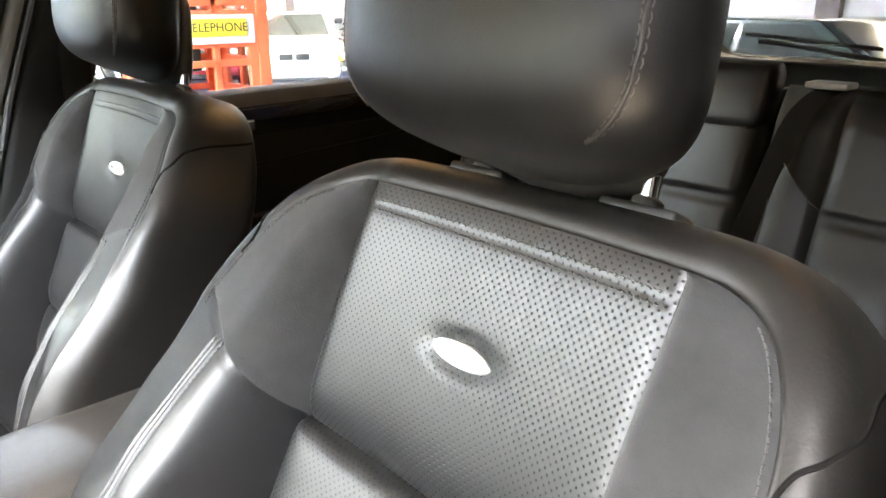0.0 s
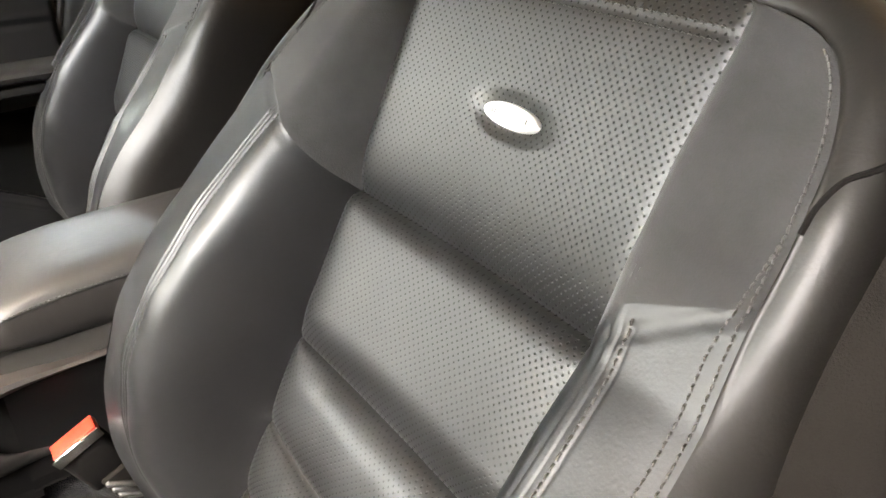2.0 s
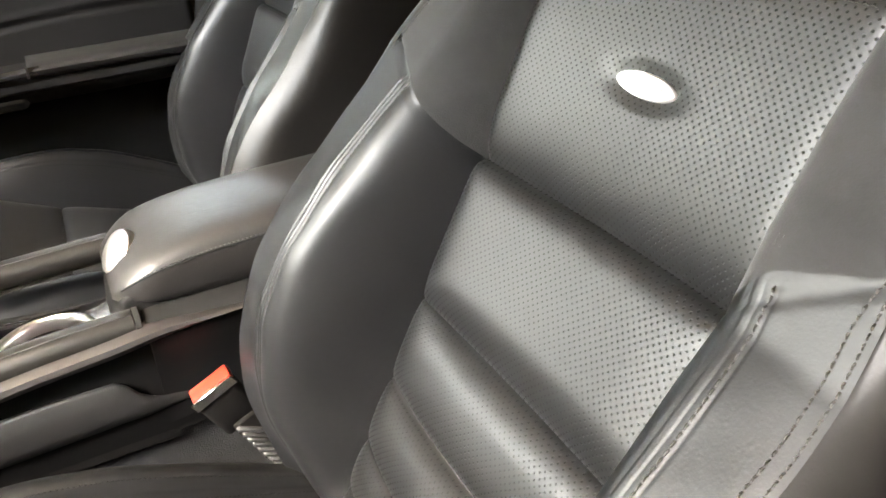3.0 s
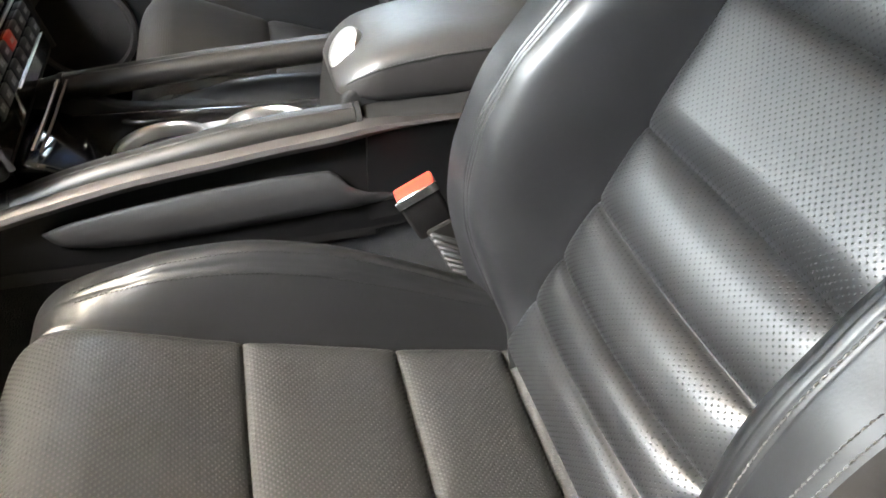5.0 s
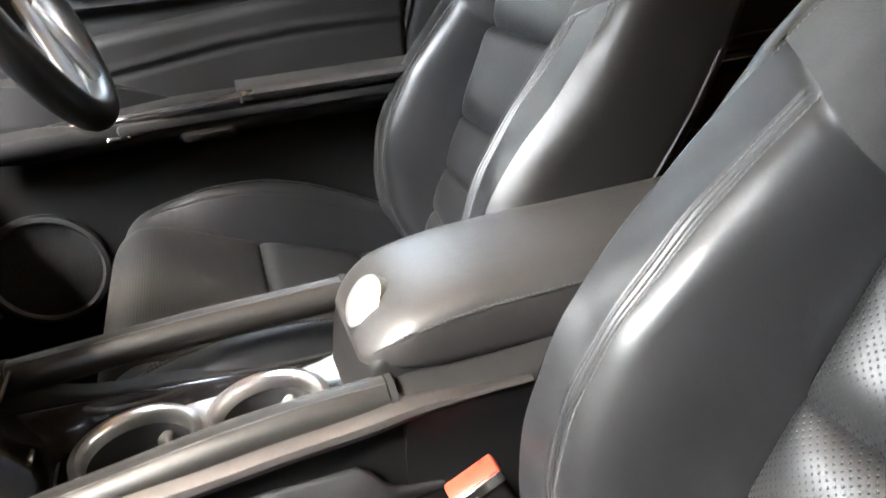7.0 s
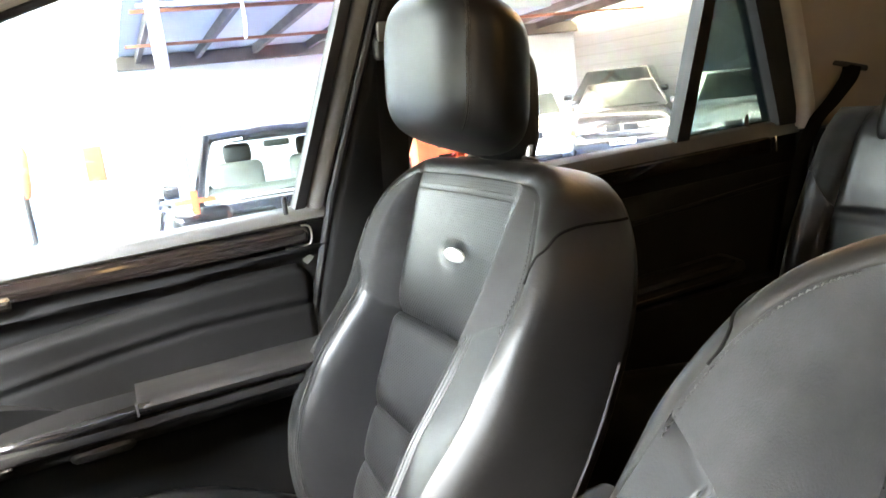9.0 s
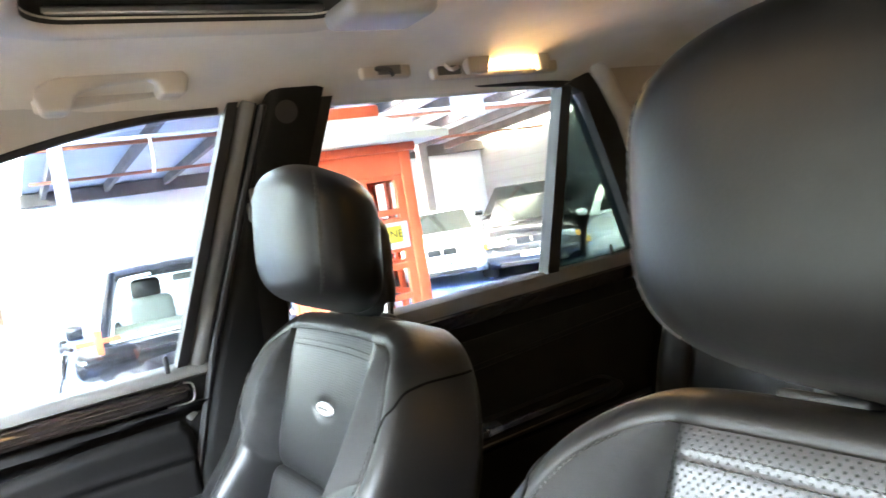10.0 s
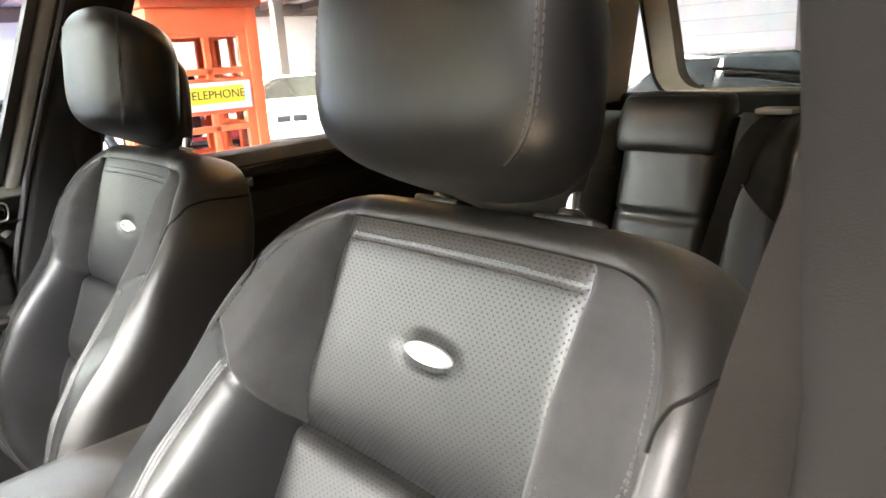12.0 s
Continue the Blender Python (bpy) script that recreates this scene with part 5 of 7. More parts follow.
def build_front_door():
    d = thing("front_door", (0.0, 1.76, 0.55), "dark front door trim with gloss wood strip and leather armrest", "car door", "car doors")
    xs = np.unique(np.r_[np.linspace(-0.80, 0.20, 36), np.linspace(0.20, 0.30, 24)])
    part("lower_panel", xbar(-0.80, 0.34, [(1.72, 0.50), (1.715, 0.86), (1.735, 1.03), (1.75, 1.05), (1.86, 1.05), (1.86, 0.50)], 0.0, 0, 10), DOOR, d, "soft black plastic")
    part("upper_panel", panel_field(np.linspace(-0.80, 0.328, 40), lambda x: np.linspace(1.045, 1.301 + 0.018 * x, 46), surround_y), DOOR, d, "black door surround", 60)
    part("insert", panel_field(xs, lambda x: np.linspace(1.075, insert_top(x) + 0.002, 40), insert_y, 1.80), DOOR, d, "padded black cloth insert", 60)
    part("wood_backing", xbar(-0.80, 0.33, [(1.7495, 1.3005), (1.7495, 1.350), (1.86, 1.350), (1.86, 1.3005)], 0.018, 0, 8), DOOR, d)
    part("wood_strip", xbar(-0.80, 0.299, [(1.752, 1.303), (1.742, 1.3045), (1.7365, 1.309), (1.7345, 1.317), (1.7355, 1.326), (1.7395, 1.334), (1.745, 1.3375), (1.752, 1.338)], 0.018, 0, 22, 0.012), WOOD, d, "dark gloss burr wood")
    rim = smooth_line([(0.286, 1.7395, 1.3435), (0.296, 1.7395, 1.342), (0.301, 1.739, 1.337), (0.302, 1.738, 1.326), (0.300, 1.739, 1.314), (0.292, 1.740, 1.3085), (0.255, 1.741, 1.3075)], 40)
    part("wood_end", tube(rim, 0.0016, 8), SATIN, d, "bright rounded end trim")
    part("window_sill", xbar(-0.80, 0.335, [(1.748, 1.339), (1.7435, 1.343), (1.744, 1.349), (1.752, 1.358), (1.762, 1.3615), (1.80, 1.363), (1.80, 1.339)], 0.028, 0, 10), SILL, d, "light grey plastic sill")
    # armrest: leather pad behind, slim grey grip in front of it, a lip and the pull cup below
    rows = []
    for x in np.unique(np.r_[np.linspace(-0.018, 0.01, 9), np.linspace(0.01, 0.33, 16)]):
        k = math.sqrt(max(0.0, 1 - (1 - min(1.0, (x + 0.018) / 0.016)) ** 2))
        z0 = 1.144 + 0.028 * x
        front, h = 1.602 + 0.010 * (1 - k), 0.007 * k
        rows.append([(x, 1.745, z0 - 0.020), (x, front + 0.012, z0 - 0.016), (x, front + 0.002, z0 - 0.008), (x, front, z0 - 0.001), (x, front + 0.004, z0 + 0.35 * h), (x, front + 0.016, z0 + 0.7 * h), (x, 1.65, z0 + 0.6 * h), (x, 1.705, z0 - 0.001), (x, 1.745, z0 - 0.004)])
    part("armrest_pad", grid(np.array(rows), ring=True, caps=True), ARM_LEATHER, d, "padded leather")
    gx = np.linspace(-0.42, 0.0, 30)
    rows = []
    for x in gx:
        u = float(np.interp(x, [-0.42, -0.20, -0.02, 0.0], [0.0, 0.55, 1.0, 1.0]))
        y0 = float(np.interp(x, [-0.42, -0.30, -0.19, -0.10, -0.018, 0.0], [1.70, 1.648, 1.622, 1.611, 1.603, 1.603]))
        z0 = float(np.interp(x, [-0.42, -0.30, -0.20, -0.11, -0.02, 0.0], [1.112, 1.116, 1.124, 1.133, 1.1435, 1.144]))
        w = 0.010 + 0.008 * (1 - u)
        rows.append([(x, y0 + w, z0 - 0.012), (x, y0 + 0.001, z0 - 0.009), (x, y0, z0 - 0.003), (x, y0 + 0.003, z0 + 0.002), (x, y0 + w * 0.6, z0 + 0.005), (x, y0 + w + 0.004, z0 + 0.003)])
    part("armrest_grip", grid(np.array(rows), ring=True, caps=True), PIANO, d, "gloss black grip")
    part("grip_joint", xbar(-0.020, -0.0165, [(1.6035, 1.131), (1.6005, 1.138), (1.6025, 1.148), (1.612, 1.1505)], 0, 0, 2), PIPING, d)
    part("scoop", panel_field(np.linspace(-0.50, -0.05, 26), lambda x: np.linspace(1.06, float(np.interp(x, [-0.5, -0.27, -0.20, -0.156, -0.123, -0.05], [1.20, 1.175, 1.157, 1.140, 1.126, 1.10])), 12), lambda x, z: 1.742 - 0.075 * math.exp(-(((x + 0.33) / 0.16) ** 2)) * max(0.0, min(1.0, (z - 1.06) / 0.05)), 1.76), SOFT, d, "black grip scoop")
    part("armrest_body", xbar(-0.46, 0.33, [(1.742, 1.070), (1.672, 1.072), (1.640, 1.082), (1.622, 1.098), (1.616, 1.112), (1.620, 1.124), (1.64, 1.128), (1.742, 1.130)], 0.03, 0, 20, 0.16), DOOR, d, "soft black plastic")
    part("lip", xbar(-0.205, 0.33, [(1.6185, 1.106), (1.6125, 1.110), (1.611, 1.116), (1.613, 1.1225), (1.6195, 1.1245)], 0.034, 0, 12, 0.006), SOFT, d, "grey plastic lip")
    part("lip_tip", xbar(-0.222, -0.186, [(1.622, 1.102), (1.6115, 1.1035), (1.610, 1.106), (1.6115, 1.1085), (1.622, 1.110)], 0.034, 0, 6, 0.004), CHROME, d, "bright tip in metallic finish")
    part("pull_cup", xbar(-0.122, -0.027, [(1.68, 1.070), (1.640, 1.073), (1.626, 1.080), (1.622, 1.090), (1.626, 1.099), (1.68, 1.103)], 0.03, 0, 12, 0.016), PLASTIC, d, "black pull cup")
    part("inner_handle", rbox((-0.20, 1.738, 1.305), (0.085, 0.018, 0.024), 0.008, 3), CHROME, d, "chrome inner handle")
    part("lock_pin", lathe([(0.0045, 0), (0.0045, 0.026), (0.003, 0.030), (0.0005, 0.030)], (0.267, 1.752, 1.364), (0, 0, 1), 12), PLASTIC, d, "black lock pin")
    # window frame, dark on its rear edge and along the top
    part("frame_rear", (lean_poly([(bline(1.36, -0.006), 1.36), (bline(1.36, 0.012), 1.36), (bline(1.80, 0.012), 1.80), (bline(1.80, -0.006), 1.80)], -0.014, 0.02)), PLASTIC, d, "black window frame", False)
    top = smooth_line([(-0.72, 1.40), (-0.45, 1.545), (-0.25, 1.635), (-0.06, 1.706), (0.135, 1.758), (0.28, 1.782), (0.405, 1.788)], 40)
    part("frame_top", (tube(np.array([(x, belt_y(z), z + 0.004) for x, z in top]), 0.008, 8)), RUBBER, d, "black rubber edge")
    pane = part("pane", (lean_poly([(-0.70, 1.37), (bline(1.37, 0.0), 1.37), (bline(1.79, 0.0), 1.79), (0.135, 1.757), (-0.06, 1.705), (-0.45, 1.545)], 0.005, 0.009)), GLASS, d, "clear side glass", False)
    pane.visible_shadow = False
    # pull-up rail between glass and roof
    rows = []
    for x, z in top:
        y = belt_y(z)
        ry = 1.60
        rows.append([(x, y - 0.006, z + 0.008), (x, y - 0.014, z + 0.016), (x, (y + ry) / 2 + 0.004, (z + roof_z(x, ry)) / 2 + 0.008), (x, ry, roof_z(x, ry) + 0.006), (x, ry + 0.05, roof_z(x, ry) + 0.05), (x, y + 0.06, z + 0.03)])
    solo("roof_rail", (grid(np.array(rows), ring=True, caps=True)), LINER_TRIM, "beige-grey roof rail trim above the front window", "roof rail", "", "structure", 60)
    return d


def build_rear_door(mir):
    f = flip if mir else (lambda g: g)
    yy = 0.22 if mir else 1.76
    d = thing("rear_door", (1.0, yy, 0.55), "black rear door trim with dark wood strip and gloss black pull", "car door", "car doors")
    x0, x1, sl = 0.47, 1.50, 0.025
    part("lower_panel", f(xbar(x0, x1, [(1.735, 0.50), (1.73, 0.90), (1.742, 1.03), (1.87, 1.03), (1.87, 0.50)], 0, 1, 10)), DOOR, d, "soft black plastic")
    part("middle_panel", f(xbar(x0, x1, [(1.755, 1.03), (1.750, 1.10), (1.758, 1.26), (1.768, 1.275), (1.87, 1.275), (1.87, 1.03)], sl, 1, 10)), DOOR, d, "soft black insert")
    part("wood_backing", f(xbar(x0, x1, [(1.770, 1.275), (1.770, 1.36), (1.87, 1.36), (1.87, 1.275)], sl, 1, 10)), DOOR, d)
    part("wood_strip", f(xbar(x0 + 0.02, 1.400, rounded(1.755, 1.775, 1.307, 1.344, 0.007), sl, 1, 14, 0.02)), WOOD, d, "dark gloss burr wood")
    part("strip_end", f(rbox((1.403, 1.757, 1.336), (0.004, 0.006, 0.036), 0.0015, 1)), CHROME, d, "bright strip end")
    part("panel_fold", f(xbar(x0, x1 - 0.05, rounded(1.750, 1.764, 1.216, 1.228, 0.005), 0.07, 1, 10, 0.02)), DOOR, d)
    part("window_sill", f(xbar(x0, x1, [(1.762, 1.340), (1.758, 1.352), (1.766, 1.372), (1.778, 1.377), (1.82, 1.378), (1.82, 1.340)], sl, 1, 10)), SILL, d, "light grey plastic sill")
    part("armrest_pad", f(xbar(0.62, 1.25, [(1.755, 1.050), (1.70, 1.060), (1.682, 1.078), (1.69, 1.100), (1.755, 1.108)], 0.03, 1, 12, 0.05)), SOFT, d, "black leather armrest")
    part("pull_strip", f(xbar(0.60, 1.20, [(1.700, 1.086), (1.683, 1.088), (1.676, 1.096), (1.678, 1.106), (1.690, 1.112), (1.712, 1.113)], 0.045, 1, 16, 0.04)), PIANO, d, "gloss black pull")
    # chrome piece stands in for the white highlight on the gloss pull
    part("pull_glint", f(xbar(0.84, 0.885, [(1.700, 1.088), (1.682, 1.089), (1.675, 1.096), (1.677, 1.107), (1.689, 1.113), (1.706, 1.114)], 0.045, 1, 6, 0.006)), CHROME, d, "bright tip in metallic finish")
    part("pull_edge", f(xbar(0.62, 1.20, rounded(1.683, 1.689, 1.074, 1.079, 0.002, 2), 0.045, 1, 10)), SILL, d, "thin grey edge")
    part("inner_handle", f(rbox((0.78, 1.752, 1.300), (0.075, 0.016, 0.026), 0.006, 3)), CHROME, d, "chrome inner handle")
    part("lock_pin", f(lathe([(0.0045, 0), (0.0045, 0.024), (0.003, 0.028), (0.0005, 0.028)], (1.335, 1.775, 1.382), (0, 0, 1), 12)), PLASTIC, d, "black lock pin")
    part("divider", f(lean_poly([(1.118, 1.375), (1.152, 1.375), (1.165, 1.78), (1.138, 1.78)], -0.016, 0.02)), RUBBER, d, "black window divider", False)
    inner = [(1.412, 1.375), (1.400, 1.40), (1.290, 1.60), (1.195, 1.765), (1.150, 1.785)]
    outer = [(1.478, 1.375), (1.462, 1.41), (1.352, 1.61), (1.255, 1.775), (1.215, 1.81)]
    rows = [[(a[0], belt_y(a[1]) - 0.020, a[1]), (b[0], belt_y(b[1]) - 0.020, b[1]), (b[0], belt_y(b[1]) + 0.03, b[1]), (a[0], belt_y(a[1]) + 0.03, a[1])] for a, b in zip(inner, outer)]
    part("frame_rear", f(grid(np.array(rows), ring=True, caps=True)), RUBBER, d, "black window frame", False)
    part("frame_front", f(lean_poly([(bline(1.37, 0.16), 1.37), (bline(1.37, 0.19), 1.37), (bline(1.80, 0.185), 1.80), (bline(1.80, 0.155), 1.80)], -0.01, 0.02)), PLASTIC, d, "black window frame", False)
    part("frame_top", f(tube(np.array([(x, belt_y(z), z) for x, z in ((0.58, 1.805), (0.85, 1.806), (1.06, 1.797), (1.20, 1.784))]), 0.008, 8)), RUBBER, d, "black rubber edge")
    for poly in ([(bline(1.38, 0.18), 1.38), (1.125, 1.38), (1.145, 1.785), (0.9, 1.80), (bline(1.80, 0.17), 1.80)], [(1.150, 1.38), (1.425, 1.38), (1.30, 1.60), (1.185, 1.768), (1.160, 1.775)]):
        p = part("pane", f(lean_poly(poly, 0.005, 0.009)), GLASS if poly[0][0] < 1.0 else PRIVACY, d, "clear side glass" if poly[0][0] < 1.0 else "dark tinted glass", False)
        p.visible_shadow = False
    rows = []
    for x in np.linspace(0.46, 1.32, 20):
        z = float(np.interp(x, [0.46, 0.6, 0.85, 1.06, 1.20, 1.32], [1.792, 1.804, 1.806, 1.797, 1.784, 1.77]))
        y = belt_y(z)
        ry = 1.60
        rows.append([(x, y - 0.006, z + 0.008), (x, y - 0.014, z + 0.014), (x, (y + ry) / 2 + 0.004, (z + roof_z(x, ry)) / 2 + 0.008), (x, ry, roof_z(x, ry) + 0.006), (x, ry + 0.05, roof_z(x, ry) + 0.05), (x, y + 0.06, z + 0.03)])
    solo("roof_rail", f(grid(np.array(rows), ring=True, caps=True)), LINER_TRIM, "beige-grey roof rail trim above the rear window", "roof rail", "", "structure", 60)
    return d


def build_pillars(mir):
    f = flip if mir else (lambda g: g)
    yy = 0.22 if mir else 1.74
    p = thing("middle_pillar", (0.42, yy, 0.50), "black middle pillar trim with a grey door seal", "car pillar")
    if mir:
        rows = []
        for z in np.linspace(0.60, 1.835, 26):
            e, y = 0.327 + 0.52 * (z - 1.37), belt_y(z) - 0.035
            rows.append([(e + 0.030, y + 0.075, z), (e + 0.004, y + 0.040, z), (e, y + 0.020, z), (e + 0.005, y + 0.006, z), (e + 0.018, y, z), (e + 0.06, y - 0.003, z), (e + 0.115, y, z), (e + 0.12, y + 0.08, z)])
        part("pillar_trim", f(grid(np.array(rows), ring=True, caps=True)), PILLAR, p, "matt black trim, darkened for the near pillar's shade", 50)
    else:
        rows = []
        for z in np.linspace(0.86, 1.835, 24):
            w = np.interp(z, [0.86, 1.37, 1.835], [0.22, 0.170, 0.160])
            y = belt_y(z) - 0.035
            rows.append([(bline(z, 0.055), y + 0.085, z), (bline(z, 0.055), y + 0.010, z), (bline(z, 0.060), y + 0.002, z), (bline(z, 0.075), y - 0.002, z), (bline(z, w - 0.02), y - 0.002, z), (bline(z, w - 0.004), y + 0.004, z), (bline(z, w), y + 0.085, z)])
        part("pillar_trim", f(grid(np.array(rows), ring=True, caps=True)), SOFT, p, "soft black plastic", 50)
        rows = [[(bline(z, o), belt_y(z) + d, z) for o, d in ((-0.002, 0.0), (0.066, -0.004), (0.066, 0.04), (-0.002, 0.04))] for z in np.linspace(0.80, 1.83, 12)]
        part("door_jamb", f(grid(np.array(rows), ring=True, caps=True)), RUBBER, p, "black door jamb")
        sealp = [(bline(z, 0.030), belt_y(z) - 0.012, z) for z in np.linspace(0.80, 1.80, 30)]
        part("door_seal", f(tube(np.array(sealp), 0.011, 10, 1.4)), SEAL, p, "grey rubber door seal")
        sealp = [(bline(z, 0.052), belt_y(z) - 0.030, z) for z in np.linspace(0.80, 1.79, 30)]
        part("pillar_edge", f(tube(np.array(sealp), 0.007, 8)), PLASTIC, p)
    part("pillar_foot", f(prism([(0.14, 0.43), (0.42, 0.43), (0.40, 0.90), (0.20, 0.90)], "y", 1.745, 1.87, 0.01)), SOFT, p)
    part("airbag_mark", f(lathe([(0.020, 0.0), (0.020, 0.002), (0.017, 0.0026), (0.001, 0.0026)], (bline(1.775, 0.095), belt_y(1.775) - 0.0355, 1.775), (0, -1, -0.3), 24)), PLASTIC, p, "small oval cap")
    b = thing("front_seat_belt", (0.45, yy, 0.60), "dark woven front seat belt hanging from the pillar", "seat belt", "seat belts")
    part("guide", f(rbox((0.455, 1.655, 1.615), (0.055, 0.022, 0.035), 0.007, 3)), PLASTIC, b, "black belt guide")
    part("guide_bolt", f(rbox((0.440, 1.640, 1.640), (0.018, 0.014, 0.030), 0.004, 2)), SILL, b, "pale bolt cover")
    return b


for mir in (False, True):
    build_rear_door(mir)
    b = build_pillars(mir)
    f = flip if mir else (lambda g: g)
    # webbing: a thin twisted ribbon beside the seat
    if mir:
        wy = np.array([0.78, -0.62, 0.0])
        edge = smooth_line([(0.520, 0.325, 1.655), (0.465, 0.310, 1.575), (0.421, 0.302, 1.520), (0.391, 0.300, 1.480), (0.367, 0.300, 1.450), (0.327, 0.300, 1.394), (0.301, 0.300, 1.350), (0.281, 0.300, 1.310), (0.266, 0.298, 1.260), (0.250, 0.295, 1.10), (0.24, 0.29, 0.80)], 60)
        half = np.interp(edge[:, 2], [0.8, 1.30, 1.40, 1.50, 1.655], [0.030, 0.030, 0.025, 0.020, 0.020])
        mid = edge + wy * half[:, None] + np.array([0.010, 0.0, 0.0])
    else:
        mid = smooth_line([(0.455, 1.652, 1.61), (0.450, 1.668, 1.50), (0.445, 1.690, 1.30), (0.44, 1.70, 1.0), (0.43, 1.70, 0.7)], 60)
        half = np.full(60, 0.024)
        wy = np.array([0.98, -0.2, 0.0])
    rows = []
    for p, h in zip(mid, half):
        tn = np.cross(wy, (0, 0, 1))
        rows.append([p + wy * h, p + wy * h * 0.5 + tn * 0.0016, p + tn * 0.0018, p - wy * h * 0.5 + tn * 0.0016, p - wy * h, p - wy * h * 0.5 - tn * 0.0004, p - tn * 0.0006, p + wy * h * 0.5 - tn * 0.0004])
    part("webbing", grid(np.array(rows), ring=True, caps=True), WEB, b, "dark woven webbing")
build_front_door()

# rear quarter trim with the second seat belt, load bay and tailgate
for mir in (False, True):
    f = flip if mir else (lambda g: g)
    yy = 0.3 if mir else 1.7
    q = thing("rear_quarter_trim", (1.7, yy, 0.6), "tan rear quarter trim with a belt slot", "car trim", "quarter trims")
    pan = [(1.475, 1.36), (1.80, 1.36), (1.78, 1.83), (1.215, 1.83), (1.245, 1.795), (1.315, 1.70), (1.46, 1.43)]
    part("quarter_panel", f(lean_poly(pan, -0.028, 0.05)), TAN, q, "tan cloth-faced plastic", False)
    part("quarter_edge", f(tube(np.array([(x, belt_y(z) - 0.026, z) for x, z in ((1.205, 1.835), (1.25, 1.79), (1.32, 1.70), (1.39, 1.575), (1.47, 1.42), (1.485, 1.37))]), 0.021, 12)), LINER_TRIM, q, "pale rolled edge")
    part("round_cap", f(lathe([(0.017, 0), (0.017, 0.002), (0.001, 0.0025)], (1.385, belt_y(1.76) - 0.0285, 1.760), (0, -1, -0.3), 24)), LINER_TRIM, q, "small round cap")
    part("belt_slot", f(rbox((1.585, belt_y(1.49) - 0.029, 1.491), (0.118, 0.010, 0.014), 0.004, 2, Euler((0, radians(12), 0)).to_matrix().to_4x4())), RUBBER, q, "black belt slot")
    part("lower_quarter", f(prism([(1.48, 0.45), (2.25, 0.45), (2.25, 1.36), (1.48, 1.36)], "y", 1.72, 1.87, 0.01)), SOFT, q, "soft black plastic")
    part("quarter_rear", f(lean_poly([(2.10, 1.36), (2.27, 1.36), (2.20, 1.80), (2.04, 1.80)], -0.03, 0.05)), TAN, q, "tan plastic", False)
    part("quarter_top", f(lean_poly([(1.78, 1.70), (2.06, 1.68), (2.04, 1.83), (1.78, 1.83)], -0.028, 0.05)), TAN, q, "tan plastic", False)
    part("quarter_sill", f(rbox((1.95, 1.755, 1.372), (0.34, 0.07, 0.02), 0.006, 2)), SILL, q, "pale sill")
    gp = part("quarter_pane", f(lean_poly([(1.80, 1.37), (2.11, 1.37), (2.06, 1.70), (1.79, 1.71)], 0.01, 0.014)), GLASS, q, "clear quarter glass", False)
    gp.visible_shadow = False
    rb = thing("rear_seat_belt", (1.5, yy, 0.9), "dark woven rear seat belt", "seat belt", "seat belts")
    mid = smooth_line([(1.588, belt_y(1.49) - 0.034, 1.490), (1.565, 1.697, 1.462), (1.50, 1.690, 1.415), (1.445, 1.688, 1.375), (1.41, 1.70, 1.28), (1.37, 1.72, 1.0)], 30)
    rows = []
    for i, p in enumerate(mid):
        h = 0.026 * (1 - 0.25 * math.sin(math.pi * min(1, i / 22)))
        w = np.array([0.92, -0.2, -0.22]) * h
        rows.append([p + w, p + [0, -0.0016, 0.001], p - w, p + [0, 0.0006, -0.001]])
    part("webbing", f(grid(np.array(rows), ring=True, caps=True)), WEB, rb)
gate = thing("tailgate", (2.3, 1.0, 0.6), "black tailgate trim round a clear rear window", "tailgate")
part("gate_lower", prism([(2.22, 0.50), (2.21, 1.30), (2.24, 1.385), (2.30, 1.385), (2.34, 0.50)], "y", 0.24, 1.76, 0.01), SOFT, gate, "soft black plastic")
ring_o = rounded(0.36, 1.64, 1.36, 1.86, 0.10, 6)
ring_i = rounded(0.46, 1.54, 1.395, 1.76, 0.07, 6)


def gate_x(z):
    return 2.31 - 0.28 * (z - 1.39)


rows = [[(gate_x(z) + o, y, z) for y, z in ring] for ring, o in ((ring_o, 0.03), (ring_o, -0.02), (ring_i, -0.024), (ring_i, 0.03))]
part("gate_frame", grid(np.array(rows), ring=True), TAN, gate, "tan plastic surround")
part("gate_seal", tube(np.array([(gate_x(z) - 0.02, y, z) for y, z in ring_o + ring_o[:1]]), 0.007, 8, 1, (1, 0, 0), None, False), RUBBER, gate, "black rubber seal")
gp = part("rear_pane", (np.array([(gate_x(z) + 0.01, y, z) for y, z in ring_i]), [tuple(range(len(ring_i)))]), GLASS, gate, "clear rear glass", False)
gp.visible_shadow = False
wip = thing("rear_wiper", (2.36, 0.95, 1.38), "black rear wiper on the tailgate glass", "wiper")
part("arm", tube(smooth_line([(2.37, 1.0, 1.385), (2.365, 1.12, 1.40), (2.36, 1.30, 1.425), (2.355, 1.42, 1.435)], 20), 0.008, 8), RUBBER, wip)
part("pivot", lathe([(0.03, -0.01), (0.028, 0.012), (0.015, 0.02), (0.001, 0.02)], (2.345, 1.0, 1.385), (-1, 0, 0), 20), PLASTIC, wip)
part("blade", tube(np.array([(2.350, 1.06, 1.425), (2.348, 1.46, 1.455)]), 0.006, 8), RUBBER, wip)
solo("load_cover", rbox((1.93, 1.0, 1.30), (0.55, 1.40, 0.03), 0.010, 2), SOFT, "black roller cover over the load bay", "load cover")

# ---- rear seats ----
def bx(z):
    return 1.405 + 0.30 * (z - 1.10)


